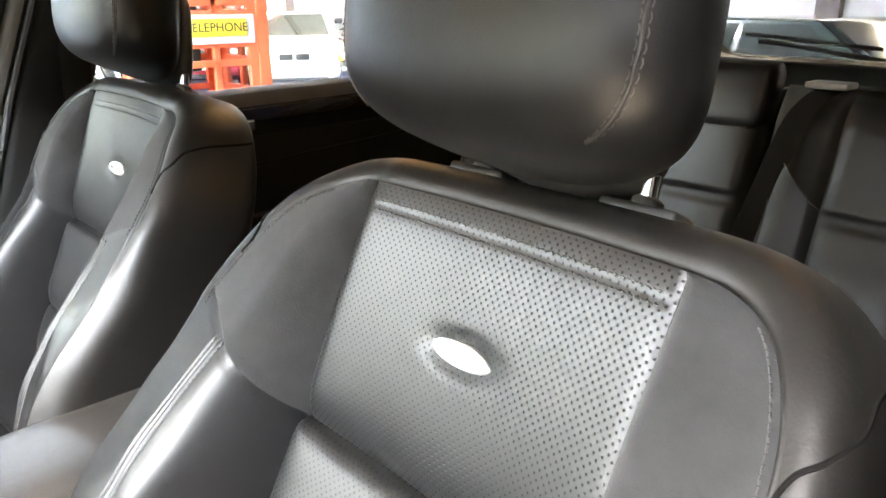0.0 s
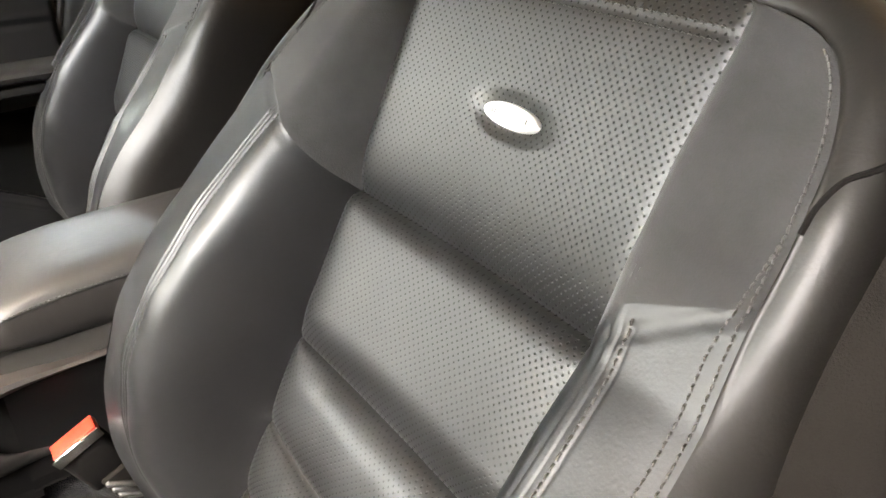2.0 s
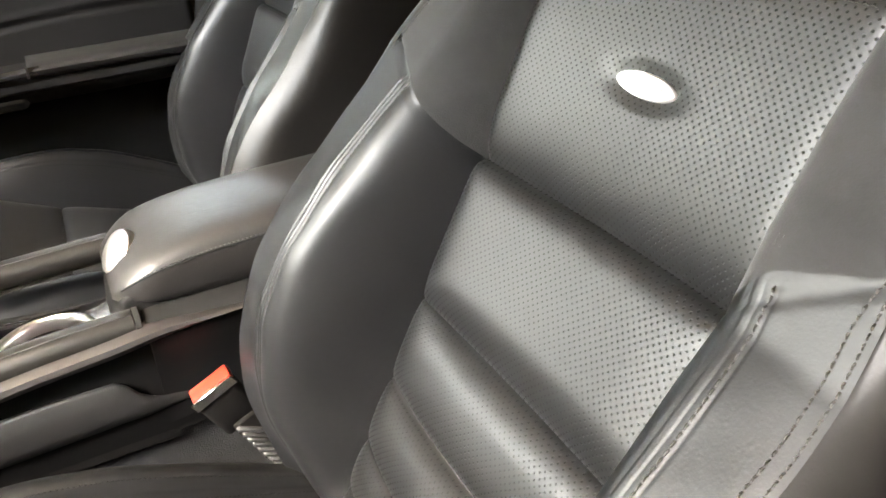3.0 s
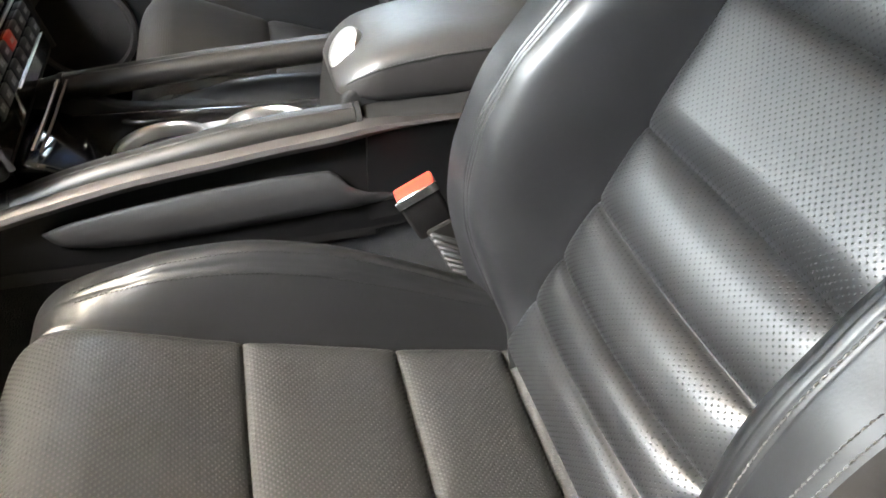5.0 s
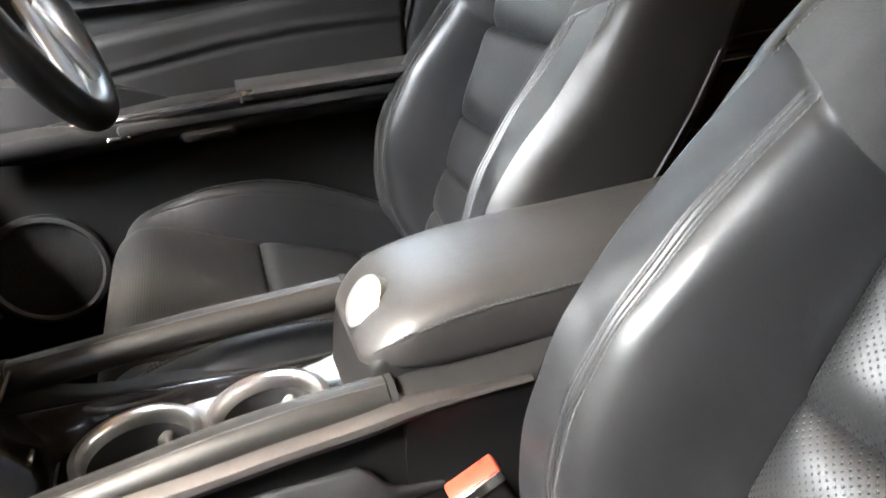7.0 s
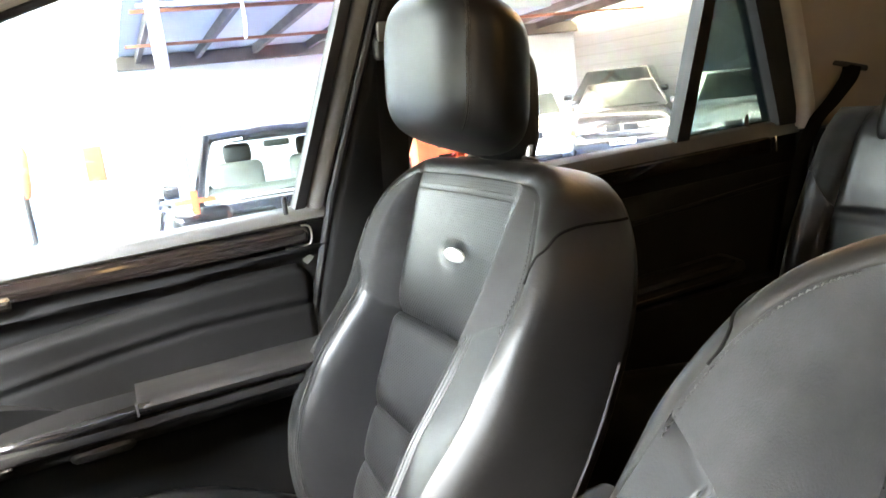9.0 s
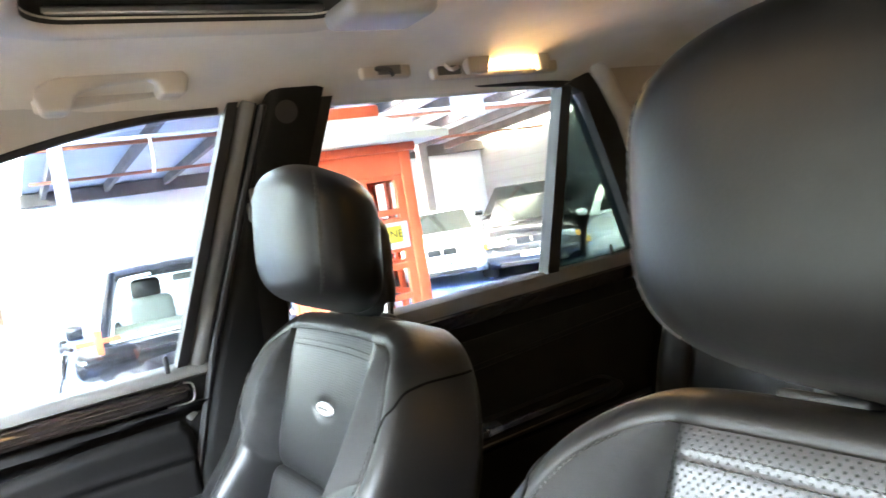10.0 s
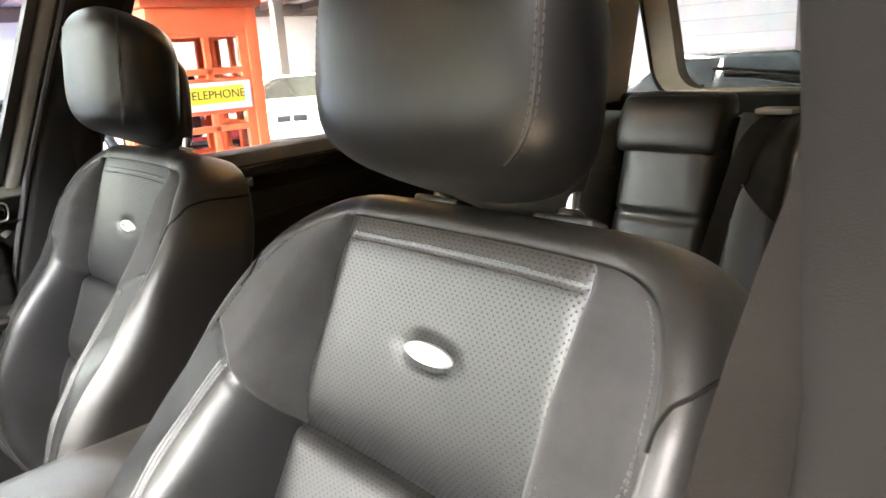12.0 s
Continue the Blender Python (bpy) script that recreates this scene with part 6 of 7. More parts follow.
def rear_outline(z, c, w, side):
    """Half width of an outer rear backrest on one side: narrower at its top, outboard."""
    return w - (0.055 * max(0.0, (z - 1.12) / 0.28) ** 1.3 if (side > 0) == (c > 1.0) else 0.0)


def rear_surface(u, z, c, w, outer_seat):
    """A point of the backrest's front; u from -1 to 1 across it."""
    s = 1 if u > 0 else -1
    wide = rear_outline(z, c, w, s) if outer_seat else w
    top = max(0.0, (z - 1.33) / 0.075)
    pad = 0.050 * (1 - abs(u) ** 6) ** 0.5
    if outer_seat:
        pad += 0.034 * math.exp(-(((abs(u) - 0.80) / 0.17) ** 2)) - 0.012 * math.exp(-(((abs(u) - 0.58) / 0.022) ** 2))
    for cz in (1.192, 1.0):
        pad -= 0.010 * math.exp(-(((z - cz) / 0.006) ** 2)) * (abs(u) < (0.58 if outer_seat else 0.98))
    pad *= math.sqrt(max(0.0, 1 - top**2.2))
    return (bx(z) - pad, c + u * wide, z)


def rear_back(y0, y1, name, label, outer_seat):
    r = thing(name, (1.35, (y0 + y1) / 2, 0.55), label, "car seat", "rear seats")
    w, c = (y1 - y0) / 2 - 0.003, (y0 + y1) / 2

    def patch(us, lo, hi, n):
        return grid(np.array([[rear_surface(u, lo(u) + (hi(u) - lo(u)) * k, c, w, outer_seat) for u in us] for k in np.linspace(0, 1, n)]))

    if outer_seat:
        part("centre_panel", patch(np.linspace(-0.58, 0.58, 25), lambda u: 0.78, lambda u: 1.405, 60), LEATHER, r, "black leather centre panel", 80)
        for s in (-1, 1):
            us = np.linspace(0.58, 1.0, 22) * s

            def cut(u):
                return 1.280 - 0.075 * float(fade(abs(u), 0.58, 0.80))
            bol = part("bolster", patch(us, lambda u: 0.78, cut, 30), LEATHER, r, "black leather bolster", 80)
            part("shoulder", patch(us, cut, lambda u: 1.405, 20), SUEDE, r, "grey suede shoulder", 80)
            seam = [Vector(rear_surface(u, cut(u), c, w, True)) - Vector((0.0006, 0, 0)) for u in us]
            part("cross_seam", tube(np.array(seam), 0.0011, 6), PIPING, bol)
            side = [Vector(rear_surface(0.84 * s, z, c, w, True)) - Vector((0.0004, 0, 0)) for z in np.linspace(0.80, 1.275, 30)]
            part("side_seam", tube(np.array(side), 0.0010, 6), PIPING, bol)
    else:
        part("back_panel", patch(np.linspace(-1, 1, 41), lambda u: 0.78, lambda u: 1.405, 60), LEATHER, r, "black leather", 80)
    rows = []
    for z, dx in ((0.70, 0.12), (0.78, 0.12), (1.12, 0.10), (1.26, 0.095), (1.36, 0.09), (1.392, 0.07)):
        a0, a1 = (rear_outline(z, c, w, -1), rear_outline(z, c, w, 1)) if outer_seat else (w, w)
        x0 = bx(max(z, 0.78))
        rows.append([(x0 + 0.001, c - a0 + 0.002, z), (x0 + 0.001, c + a1 - 0.002, z), (x0 + dx, c + a1 - 0.006, z), (x0 + dx, c - a0 + 0.006, z)])
    part("back_core", grid(np.array(rows), ring=True, caps=True), LEATHER_SIDE, r, "", False)
    return r


def rear_head(y0, y1, x, z0, z1, label):
    h = thing("rear_head_restraint", (x, (y0 + y1) / 2, z0), label, "head restraint", "rear head restraints")
    rows = []
    c, w = (y0 + y1) / 2, (y1 - y0) / 2
    for u in np.linspace(-1, 1, 25):
        k = (1 - abs(u) ** 6) ** 0.4
        sec = []
        for a in np.linspace(0, 2 * np.pi, 32, endpoint=False):
            ca, sa = math.cos(a), math.sin(a)
            X = 0.046 * np.sign(ca) * abs(ca) ** 0.6 * (0.6 + 0.4 * k)
            Z = (z1 - z0) / 2 * np.sign(sa) * abs(sa) ** 0.6 * (0.75 + 0.25 * k)
            sec.append((x + X + 0.35 * Z, c + u * w, (z0 + z1) / 2 + Z))
        rows.append(sec)
    pad = part("pad", grid(np.array(rows), ring=True, caps=True), LEATHER, h, "padded black leather", 80)
    P = np.array(rows)
    for j in (11, 21):
        part("seam", tube(P[2:-2, j], 0.0012, 6), PIPING, pad)
    for d in (-0.06, 0.06):
        part("post", tube(np.array([(x - 0.005, c + d, z0 - 0.03), (x, c + d, z0 + 0.02)]), 0.006, 10), CHROME, h, "chrome post")
    return h


rear_back(0.27, 0.905, "rear_passenger_seat", "black leather rear seat with grey suede shoulders", True)
rear_back(0.915, 1.165, "rear_middle_seat", "narrow black leather rear middle seat", False)
rear_back(1.175, 1.72, "rear_passenger_seat", "black leather rear seat with grey suede shoulders", True)
rear_head(0.918, 1.172, 1.475, 1.318, 1.448, "low black leather middle head restraint")
rear_head(0.45, 0.70, 1.50, 1.37, 1.47, "low black leather head restraint")
rear_head(1.285, 1.535, 1.475, 1.335, 1.455, "low black leather head restraint")
mb = thing("middle_seat_belt", (1.44, 0.84, 0.9), "dark woven middle seat belt over the backrest", "seat belt", "seat belts")
ml = smooth_line([(1.55, 0.80, 1.405), (1.47, 0.815, 1.405), (1.405, 0.835, 1.36), (1.375, 0.86, 1.25), (1.34, 0.89, 1.10), (1.30, 0.93, 0.93)], 30)
rows = [[p + [0, 0.024, 0], p + [-0.002, 0, 0.001], p + [0, -0.024, 0], p + [0.001, 0, -0.001]] for p in ml]
part("webbing", grid(np.array(rows), ring=True, caps=True), WEB, mb)
part("guide", rbox((1.47, 0.815, 1.412), (0.05, 0.075, 0.012), 0.004, 2), SILL, mb, "pale belt guide")
bench = thing("rear_bench_cushion", (1.15, 1.0, 0.50), "black leather rear bench cushion", "car seat")
for y0, y1 in ((0.27, 0.90), (0.905, 1.175), (1.18, 1.73)):
    rows = []
    for x in np.linspace(0.715, 1.44, 34):
        u = (x - 0.715) / 0.725
        row = []
        for w in np.linspace(-1, 1, 25):
            z = 0.945 - 0.10 * u + 0.022 * math.exp(-(((abs(w) - 0.80) / 0.15) ** 2)) - 0.15 * (1 - math.sqrt(max(0, 1 - (1 - min(u / 0.14, 1)) ** 2))) - 0.05 * abs(w) ** 14
            z -= 0.008 * math.exp(-(((abs(w) - 0.55) / 0.03) ** 2)) + 0.008 * math.exp(-(((x - 0.835) / 0.006) ** 2))
            row.append((x, (y0 + y1) / 2 + w * (y1 - y0) / 2, z))
        rows.append(row)
    part("cushion", grid(np.array(rows)), LEATHER, bench, "black leather cushion", 80)
part("bench_base", prism([(0.80, 0.44), (1.44, 0.44), (1.44, 0.82), (0.735, 0.80)], "y", 0.28, 1.72, 0.01), SOFT, bench, "black plastic base")

# ---- body shell: sills, front screen and outer skin ----
def solid(name, geo, mat, label, cat):
    return solo(name, geo, mat, label, cat, "", "structure")


for mir in (False, True):
    f = flip if mir else (lambda g: g)
    solid("sill_beam", f(prism([(-0.9, 0.36), (2.3, 0.36), (2.3, 0.46), (-0.9, 0.46)], "y", 1.76, 1.90, 0.01)), BODY, "black painted door sill", "car body")
    solid("front_wing", f(prism([(-1.7, 0.40), (-0.82, 0.40), (-0.82, 1.20), (-1.0, 1.24), (-1.7, 1.05)], "y", 1.72, 1.90, 0.03, 2)), BODY, "black painted front wing", "car body")
    solid("front_pillar", f(lean_poly([(-0.90, 1.24), (-0.80, 1.24), (-0.35, 1.60), (-0.02, 1.735), (0.02, 1.80), (-0.10, 1.80), (-0.42, 1.66)], -0.03, 0.05)), LINER_TRIM, "pale front pillar trim", "car pillar")
solid("bonnet", rbox((-1.35, 1.0, 1.10), (0.95, 1.50, 0.06), 0.03, 3, Euler((0, radians(-8), 0)).to_matrix().to_4x4()), BODY, "black painted bonnet", "car body")
solid("front_bulkhead", rbox((-0.97, 1.0, 0.85), (0.05, 1.56, 0.85), 0.01), PLASTIC, "black front bulkhead", "car body")
ws = solid("windscreen", (np.array([(-0.90, 0.28, 1.26), (-0.90, 1.72, 1.26), (-0.22, 1.63, 1.74), (-0.22, 0.37, 1.74)]), [(0, 1, 2, 3)]), GLASS, "clear laminated windscreen", "windscreen")
ws.visible_shadow = False
rows = [[(-0.30, y, 1.715 - 0.02 * ((y - 1) / 0.6) ** 2), (-0.10, y, 1.80 - 0.02 * ((y - 1) / 0.6) ** 2), (-0.10, y, 1.835), (-0.32, y, 1.74)] for y in np.linspace(0.36, 1.64, 12)]
solid("windscreen_header", grid(np.array(rows), ring=True, caps=True), LINER_TRIM, "pale windscreen header trim", "car trim")


rows = []
for x in np.linspace(-0.27, 2.26, 40):
    ys = np.linspace(0.325, 1.675, 33)
    rows.append([(x, y, roof_z(x, y) + 0.050) for y in ys] + [(x, y, roof_z(x, y) + 0.062) for y in ys[::-1]])
solid("roof_skin", grid(np.array(rows), ring=True, caps=True), BODY, "black painted car roof", "car body")


# ---- the hall outside the car ----
FLOOR = surface("blue_painted_floor", (0.06, 0.11, 0.28), (0.09, 0.15, 0.34), 0.25, 0.4, grain=30.0, bump=0.03, patch=0.7)
WHITE = surface("white_painted_wall", (0.60, 0.61, 0.63), (0.68, 0.69, 0.71), 0.7, 0.8, grain=40.0, bump=0.1, patch=0.8, dist=0.004)
SHEET = surface("blue_grey_roof_sheet", (0.31, 0.318, 0.33), (0.41, 0.418, 0.43), 0.5, 0.6, grain=20.0, bump=0.1, patch=1.2, dist=0.01)
BEAM = surface("dark_brown_beam", (0.06, 0.05, 0.046), (0.13, 0.105, 0.095), 0.7, 0.8, grain=60.0, bump=0.3, patch=3.0, dist=0.003)
RUST = surface("rust_red_batten", (0.26, 0.09, 0.055), (0.34, 0.13, 0.08), 0.75, 0.85, grain=60.0, bump=0.3, patch=3.0, dist=0.003)
TRUSS = surface("white_painted_steel", (0.70, 0.70, 0.72), (0.80, 0.80, 0.80), 0.4, 0.5, grain=60.0, bump=0.05, patch=2.0)
BOOTH = surface("red_booth_paint", (0.82, 0.13, 0.055), (0.88, 0.165, 0.075), 0.35, 0.45, grain=80.0, bump=0.08, patch=3.0, dist=0.002)
CREAM = surface("cream_booth_paint", (0.66, 0.60, 0.48), (0.74, 0.68, 0.56), 0.45, 0.55, grain=80.0, bump=0.1, patch=4.0, dist=0.002)
YELLOW = surface("yellow_sign", (0.80, 0.56, 0.05), (0.86, 0.62, 0.08), 0.4, 0.5, bump=0.0)
BLACKINK = surface("black_lettering", (0.02, 0.02, 0.02), (0.03, 0.03, 0.03), 0.6, bump=0.0)
TYRE = surface("tyre_rubber", (0.015, 0.015, 0.015), (0.025, 0.025, 0.025), 0.75, 0.85, grain=120.0, bump=0.3)
RIMS = surface("wheel_silver", (0.5, 0.5, 0.5), (0.6, 0.6, 0.6), 0.3, 0.4, grain=90.0, bump=0.05, metal=0.8)
AMBER = surface("amber_lens", (0.85, 0.32, 0.03), (0.9, 0.38, 0.05), 0.2, 0.25, bump=0.0)
REDLENS = surface("red_lens", (0.6, 0.02, 0.02), (0.65, 0.03, 0.03), 0.2, 0.25, bump=0.0)
LENS = surface("clear_lamp_lens", (0.7, 0.72, 0.74), (0.8, 0.82, 0.84), 0.1, 0.15, bump=0.0, metal=0.4)
PLATE = surface("white_plate", (0.75, 0.75, 0.72), (0.8, 0.8, 0.78), 0.5, bump=0.0)
LILAC = surface("lilac_grey_post_paint", (0.20, 0.19, 0.25), (0.26, 0.25, 0.31), 0.5, 0.6, grain=60.0, bump=0.1, patch=3.0, dist=0.002)
PINE = surface("varnished_board", (0.14, 0.068, 0.027), (0.19, 0.095, 0.04), 0.5, 0.6, grain=60.0, bump=0.2, patch=8.0, dist=0.002)


def paint(name, c):
    return surface(name, tuple(0.92 * v for v in c), c, 0.22, 0.28, grain=200.0, bump=0.02, patch=2.0, coat=0.7)


def brick_wall(name):
    m, t, p = material(name)
    co = node(t, "ShaderNodeTexCoord")
    mp = node(t, "ShaderNodeMapping")
    mp.inputs["Rotation"].default_value = (radians(90), 0, radians(90))
    br = node(t, "ShaderNodeTexBrick", Scale=1.0)
    for k, v in (("Brick Width", 0.24), ("Row Height", 0.085), ("Mortar Size", 0.006), ("Mortar Smooth", 0.3)):
        br.inputs[k].default_value = v
    br.inputs["Color1"].default_value = (0.46, 0.45, 0.41, 1)
    br.inputs["Color2"].default_value = (0.53, 0.52, 0.475, 1)
    br.inputs["Mortar"].default_value = (0.33, 0.32, 0.29, 1)
    no = node(t, "ShaderNodeTexNoise", Scale=3.0, Detail=5.0)
    mix = t.nodes.new("ShaderNodeMix")
    mix.data_type, mix.blend_type = "RGBA", "MULTIPLY"
    mix.inputs[0].default_value = 0.25
    t.links.new(co.outputs["Object"], mp.inputs[0])
    t.links.new(mp.outputs[0], br.inputs["Vector"])
    t.links.new(co.outputs["Object"], no.inputs["Vector"])
    t.links.new(br.outputs["Color"], mix.inputs[6])
    t.links.new(no.outputs["Color"], mix.inputs[7])
    t.links.new(mix.outputs[2], p.inputs["Base Color"])
    bu = node(t, "ShaderNodeBump", Strength=0.6, Distance=0.006)
    bu.invert = True
    t.links.new(br.outputs["Fac"], bu.inputs["Height"])
    t.links.new(bu.outputs[0], p.inputs["Normal"])
    p.inputs["Roughness"].default_value = 0.85
    return m


BRICK = brick_wall("white_painted_brick")
CONCRETE = surface("worn_asphalt", (0.048, 0.046, 0.044), (0.070, 0.067, 0.064), 0.7, 0.85, grain=30.0, bump=0.2, patch=0.9, dist=0.004)
solo("ground", (np.array([(-300, -300, 0), (300, -300, 0), (300, 300, 0), (-300, 300, 0)], float), [(0, 1, 2, 3)]), CONCRETE, "dark worn asphalt ground", "ground", "", "structure")
solo("hall_floor", rbox((4.4, 10.3, 0.002), (13.8, 13.6, 0.008), 0.0), FLOOR, "blue painted hall floor", "floor", "", "structure")
# an added, unseen bay shapes the light: a wall behind the camera and a roof, open to daylight at its end
BAY = surface("dark_near_blocker", (0.022, 0.021, 0.020), (0.034, 0.032, 0.030), 0.8, 0.9, grain=30.0, bump=0.2, patch=1.0, dist=0.004)
# dark sheet colour for the added roofs and panel that block daylight
DARK_SHEET = surface("dark_shade_sheet", (0.085, 0.087, 0.092), (0.13, 0.132, 0.138), 0.6, 0.7, grain=20.0, bump=0.1, patch=1.2, dist=0.01)
TAN_WALL = surface("tan_bounce_paint", (0.52, 0.455, 0.37), (0.60, 0.53, 0.44), 0.85, 0.95, grain=30.0, bump=0.3, patch=1.0, dist=0.004)
solo("near_dark_wall", rbox((0.7, -4.7, 1.75), (21.4, 0.3, 3.5), 0.01), BAY, "unseen dark brown wall added to darken the near side", "wall", "", "structure")
solo("unseen_bay_roof", rbox((4.80, -0.3, 3.42), (12.8, 9.0, 0.14), 0.01), DARK_SHEET, "unseen dark roof added to keep sun and sky off the car", "roof", "", "structure")
# unseen canopy, added to cut sky from the open door's side
solo("side_shade", rbox((-5.85, -3.0, 3.42), (8.3, 3.6, 0.14), 0.01), DARK_SHEET, "unseen dark canopy added to block sky on the near side", "roof", "", "structure")
# unseen wall ahead, added so the leather mirrors tan and less low sky
solo("wall_yard", rbox((-10.0, 0.0, 2.57), (0.3, 40.0, 5.14), 0.01), TAN_WALL, "unseen pale tan wall added for warm reflections and to cut low sky", "wall", "", "structure")


def roof_at(y):
    return 2.95 + 0.045 * (17.0 - y)


# canopy above the line of sight, added to dim yard and hall
solo("yard_shade", rbox((-4.75, 9.05, 6.1), (10.5, 16.1, 0.14), 0.01), SHEET, "unseen high grey canopy added to keep sun and sky off the yard", "roof", "", "structure")
solo("wall_far", rbox((12.25, 17.2, 1.9), (23.5, 0.3, 3.8), 0.01), WHITE, "white painted hall wall", "wall", "", "structure")
# hall wall continued in grey, so it reflects less into the seats
solo("dimmed_far_wall", rbox((-4.75, 17.2, 1.9), (10.5, 0.3, 3.8), 0.01), SHEET, "yard end of the hall wall, greyed to dim its reflections", "wall", "", "structure")
# added panel that closes the sky gap the seats would mirror
solo("gable_shade", rbox((-4.75, 17.2, 5.0), (10.5, 0.3, 2.4), 0.01), DARK_SHEET, "dark panel added above the yard wall to block low sky", "wall", "", "structure")
solo("wall_rear", rbox((11.4, 4.0, 2.1), (0.3, 26.0, 4.2), 0.01), BRICK, "white painted brick wall", "wall", "", "structure")
# opaque sheets over the middle, open daylight strips between the rafters further back
# the run from 8.4 m is added to keep daylight off the brick wall
for x0, x1 in ((0.55, 4.9), (8.4, 11.2)):
    g = []
    for y0 in np.arange(4.2, 16.9, 0.9):
        y1 = min(y0 + 0.92, 17.05)
        g.append(prism([(y0, roof_at(y0)), (y1, roof_at(y1)), (y1, roof_at(y1) + 0.03), (y0, roof_at(y0) + 0.03)], "x", x0, x1))
    solo("roof_sheets", join(*g), SHEET, "blue-grey insulated roof sheets", "roof", "", "structure", False)
strips = []
for y0 in np.arange(4.2, 16.8, 2.1):
    y1 = y0 + 1.78
    strips.append(prism([(y0, roof_at(y0)), (y1, roof_at(y1)), (y1, roof_at(y1) + 0.03), (y0, roof_at(y0) + 0.03)], "x", 4.9, 8.4))
solo("roof_sheets", join(*strips), SHEET, "blue-grey roof sheets between open daylight strips", "roof", "", "structure", False)
for x in np.arange(0.9, 11.0, 1.15):
    solo("rafter", prism([(4.2, roof_at(4.2) - 0.16), (17.05, roof_at(17.05) - 0.16), (17.05, roof_at(17.05)), (4.2, roof_at(4.2))], "x", x - 0.045, x + 0.045, 0.004, 1), BEAM, "dark brown roof rafter", "rafter", "roof rafters", "structure")
for y in (8.6, 11.2, 14.2):
    solo("batten", rbox((5.9, y, roof_at(y) - 0.21), (10.6, 0.07, 0.05), 0.006, 1), RUST, "rust-red roof batten", "batten", "roof battens", "structure")
solo("wall_beam", rbox((5.9, 16.9, 2.81), (10.8, 0.24, 0.26), 0.01, 1), BEAM, "weathered brown beam along the wall head", "beam", "", "structure")
solo("ceiling_pipe", tube(np.array([(0.6, 9.7, 2.86), (4.8, 9.7, 2.86), (10.5, 9.7, 2.86)]), 0.022, 8), TRUSS, "white painted ceiling pipe run", "pipe")
solo("drop_pipe", tube(smooth_line([(1.75, 9.66, 2.86), (1.75, 9.64, 2.60), (1.72, 9.6, 2.42)], 12), 0.02, 8), TRUSS, "white drop pipe with a valve", "pipe")
truss = thing("roof_truss", (6.5, 7.4, 2.9), "white lattice roof truss", "truss")
za = 3.14
part("top_chord", rbox((6.6, 7.4, za + 0.02), (9.2, 0.06, 0.05), 0.006, 1), TRUSS, truss)
part("bottom_chord", rbox((6.6, 7.4, za - 0.30), (9.2, 0.06, 0.05), 0.006, 1), TRUSS, truss)
for k in range(24):
    xa = 2.1 + k * 0.38
    e = ((xa, 7.4, za - 0.29), (xa + 0.19, 7.4, za + 0.01), (xa + 0.38, 7.4, za - 0.29))
    part("web_bar", tube(np.array(e), 0.012, 6), TRUSS, truss)
for x, y, mat, r in ((0.56, 7.2, LILAC, 0.055), (7.9, 14.2, BEAM, 0.10), (11.0, 9.4, BEAM, 0.10)):
    solo("hall_post", rbox((x, y, roof_at(y) / 2 - 0.05), (2 * r, 2 * r, roof_at(y) - 0.1), 0.01, 1), mat, "steel hall post", "post", "hall posts", "structure")
solo("wall_post", rbox((11.18, 5.05, 2.1), (0.14, 0.34, 4.2), 0.01, 1), BEAM, "dark brown steel post against the brick wall", "post", "hall posts", "structure")
hang = thing("hanging_panel", (5.0, 7.9, 2.55), "white hanging sign panel under the roof", "hanging sign")
part("board", rbox((5.05, 7.9, 2.78), (0.46, 0.03, 0.55), 0.004, 1), TRUSS, hang)
for d in (-0.2, 0.2):
    part("cord", tube(np.array([(5.05 + d, 7.9, 3.04), (5.05 + d, 7.9, 3.38)]), 0.004, 6), TRUSS, hang)
win = thing("hall_window", (12.0, 17.0, 1.5), "grey barred hall window in the white wall", "window")
part("window_frame", rbox((12.6, 17.02, 1.95), (1.7, 0.08, 1.0), 0.01, 1), SHEET, win, "grey frame")
for k in range(6):
    part("bar", rbox((11.95 + 0.26 * k, 16.97, 1.95), (0.03, 0.02, 0.95), 0.004, 1), BEAM, win, "dark bar")
for dx, dz in ((0.15, -0.1), (0.5, 0.2), (0.45, -0.28)):
    part("disc", lathe([(0.16, 0), (0.16, 0.01), (0.01, 0.012)], (12.6 + dx, 16.95, 1.95 + dz), (0, -1, 0), 24), WHITE, win, "round white disc")

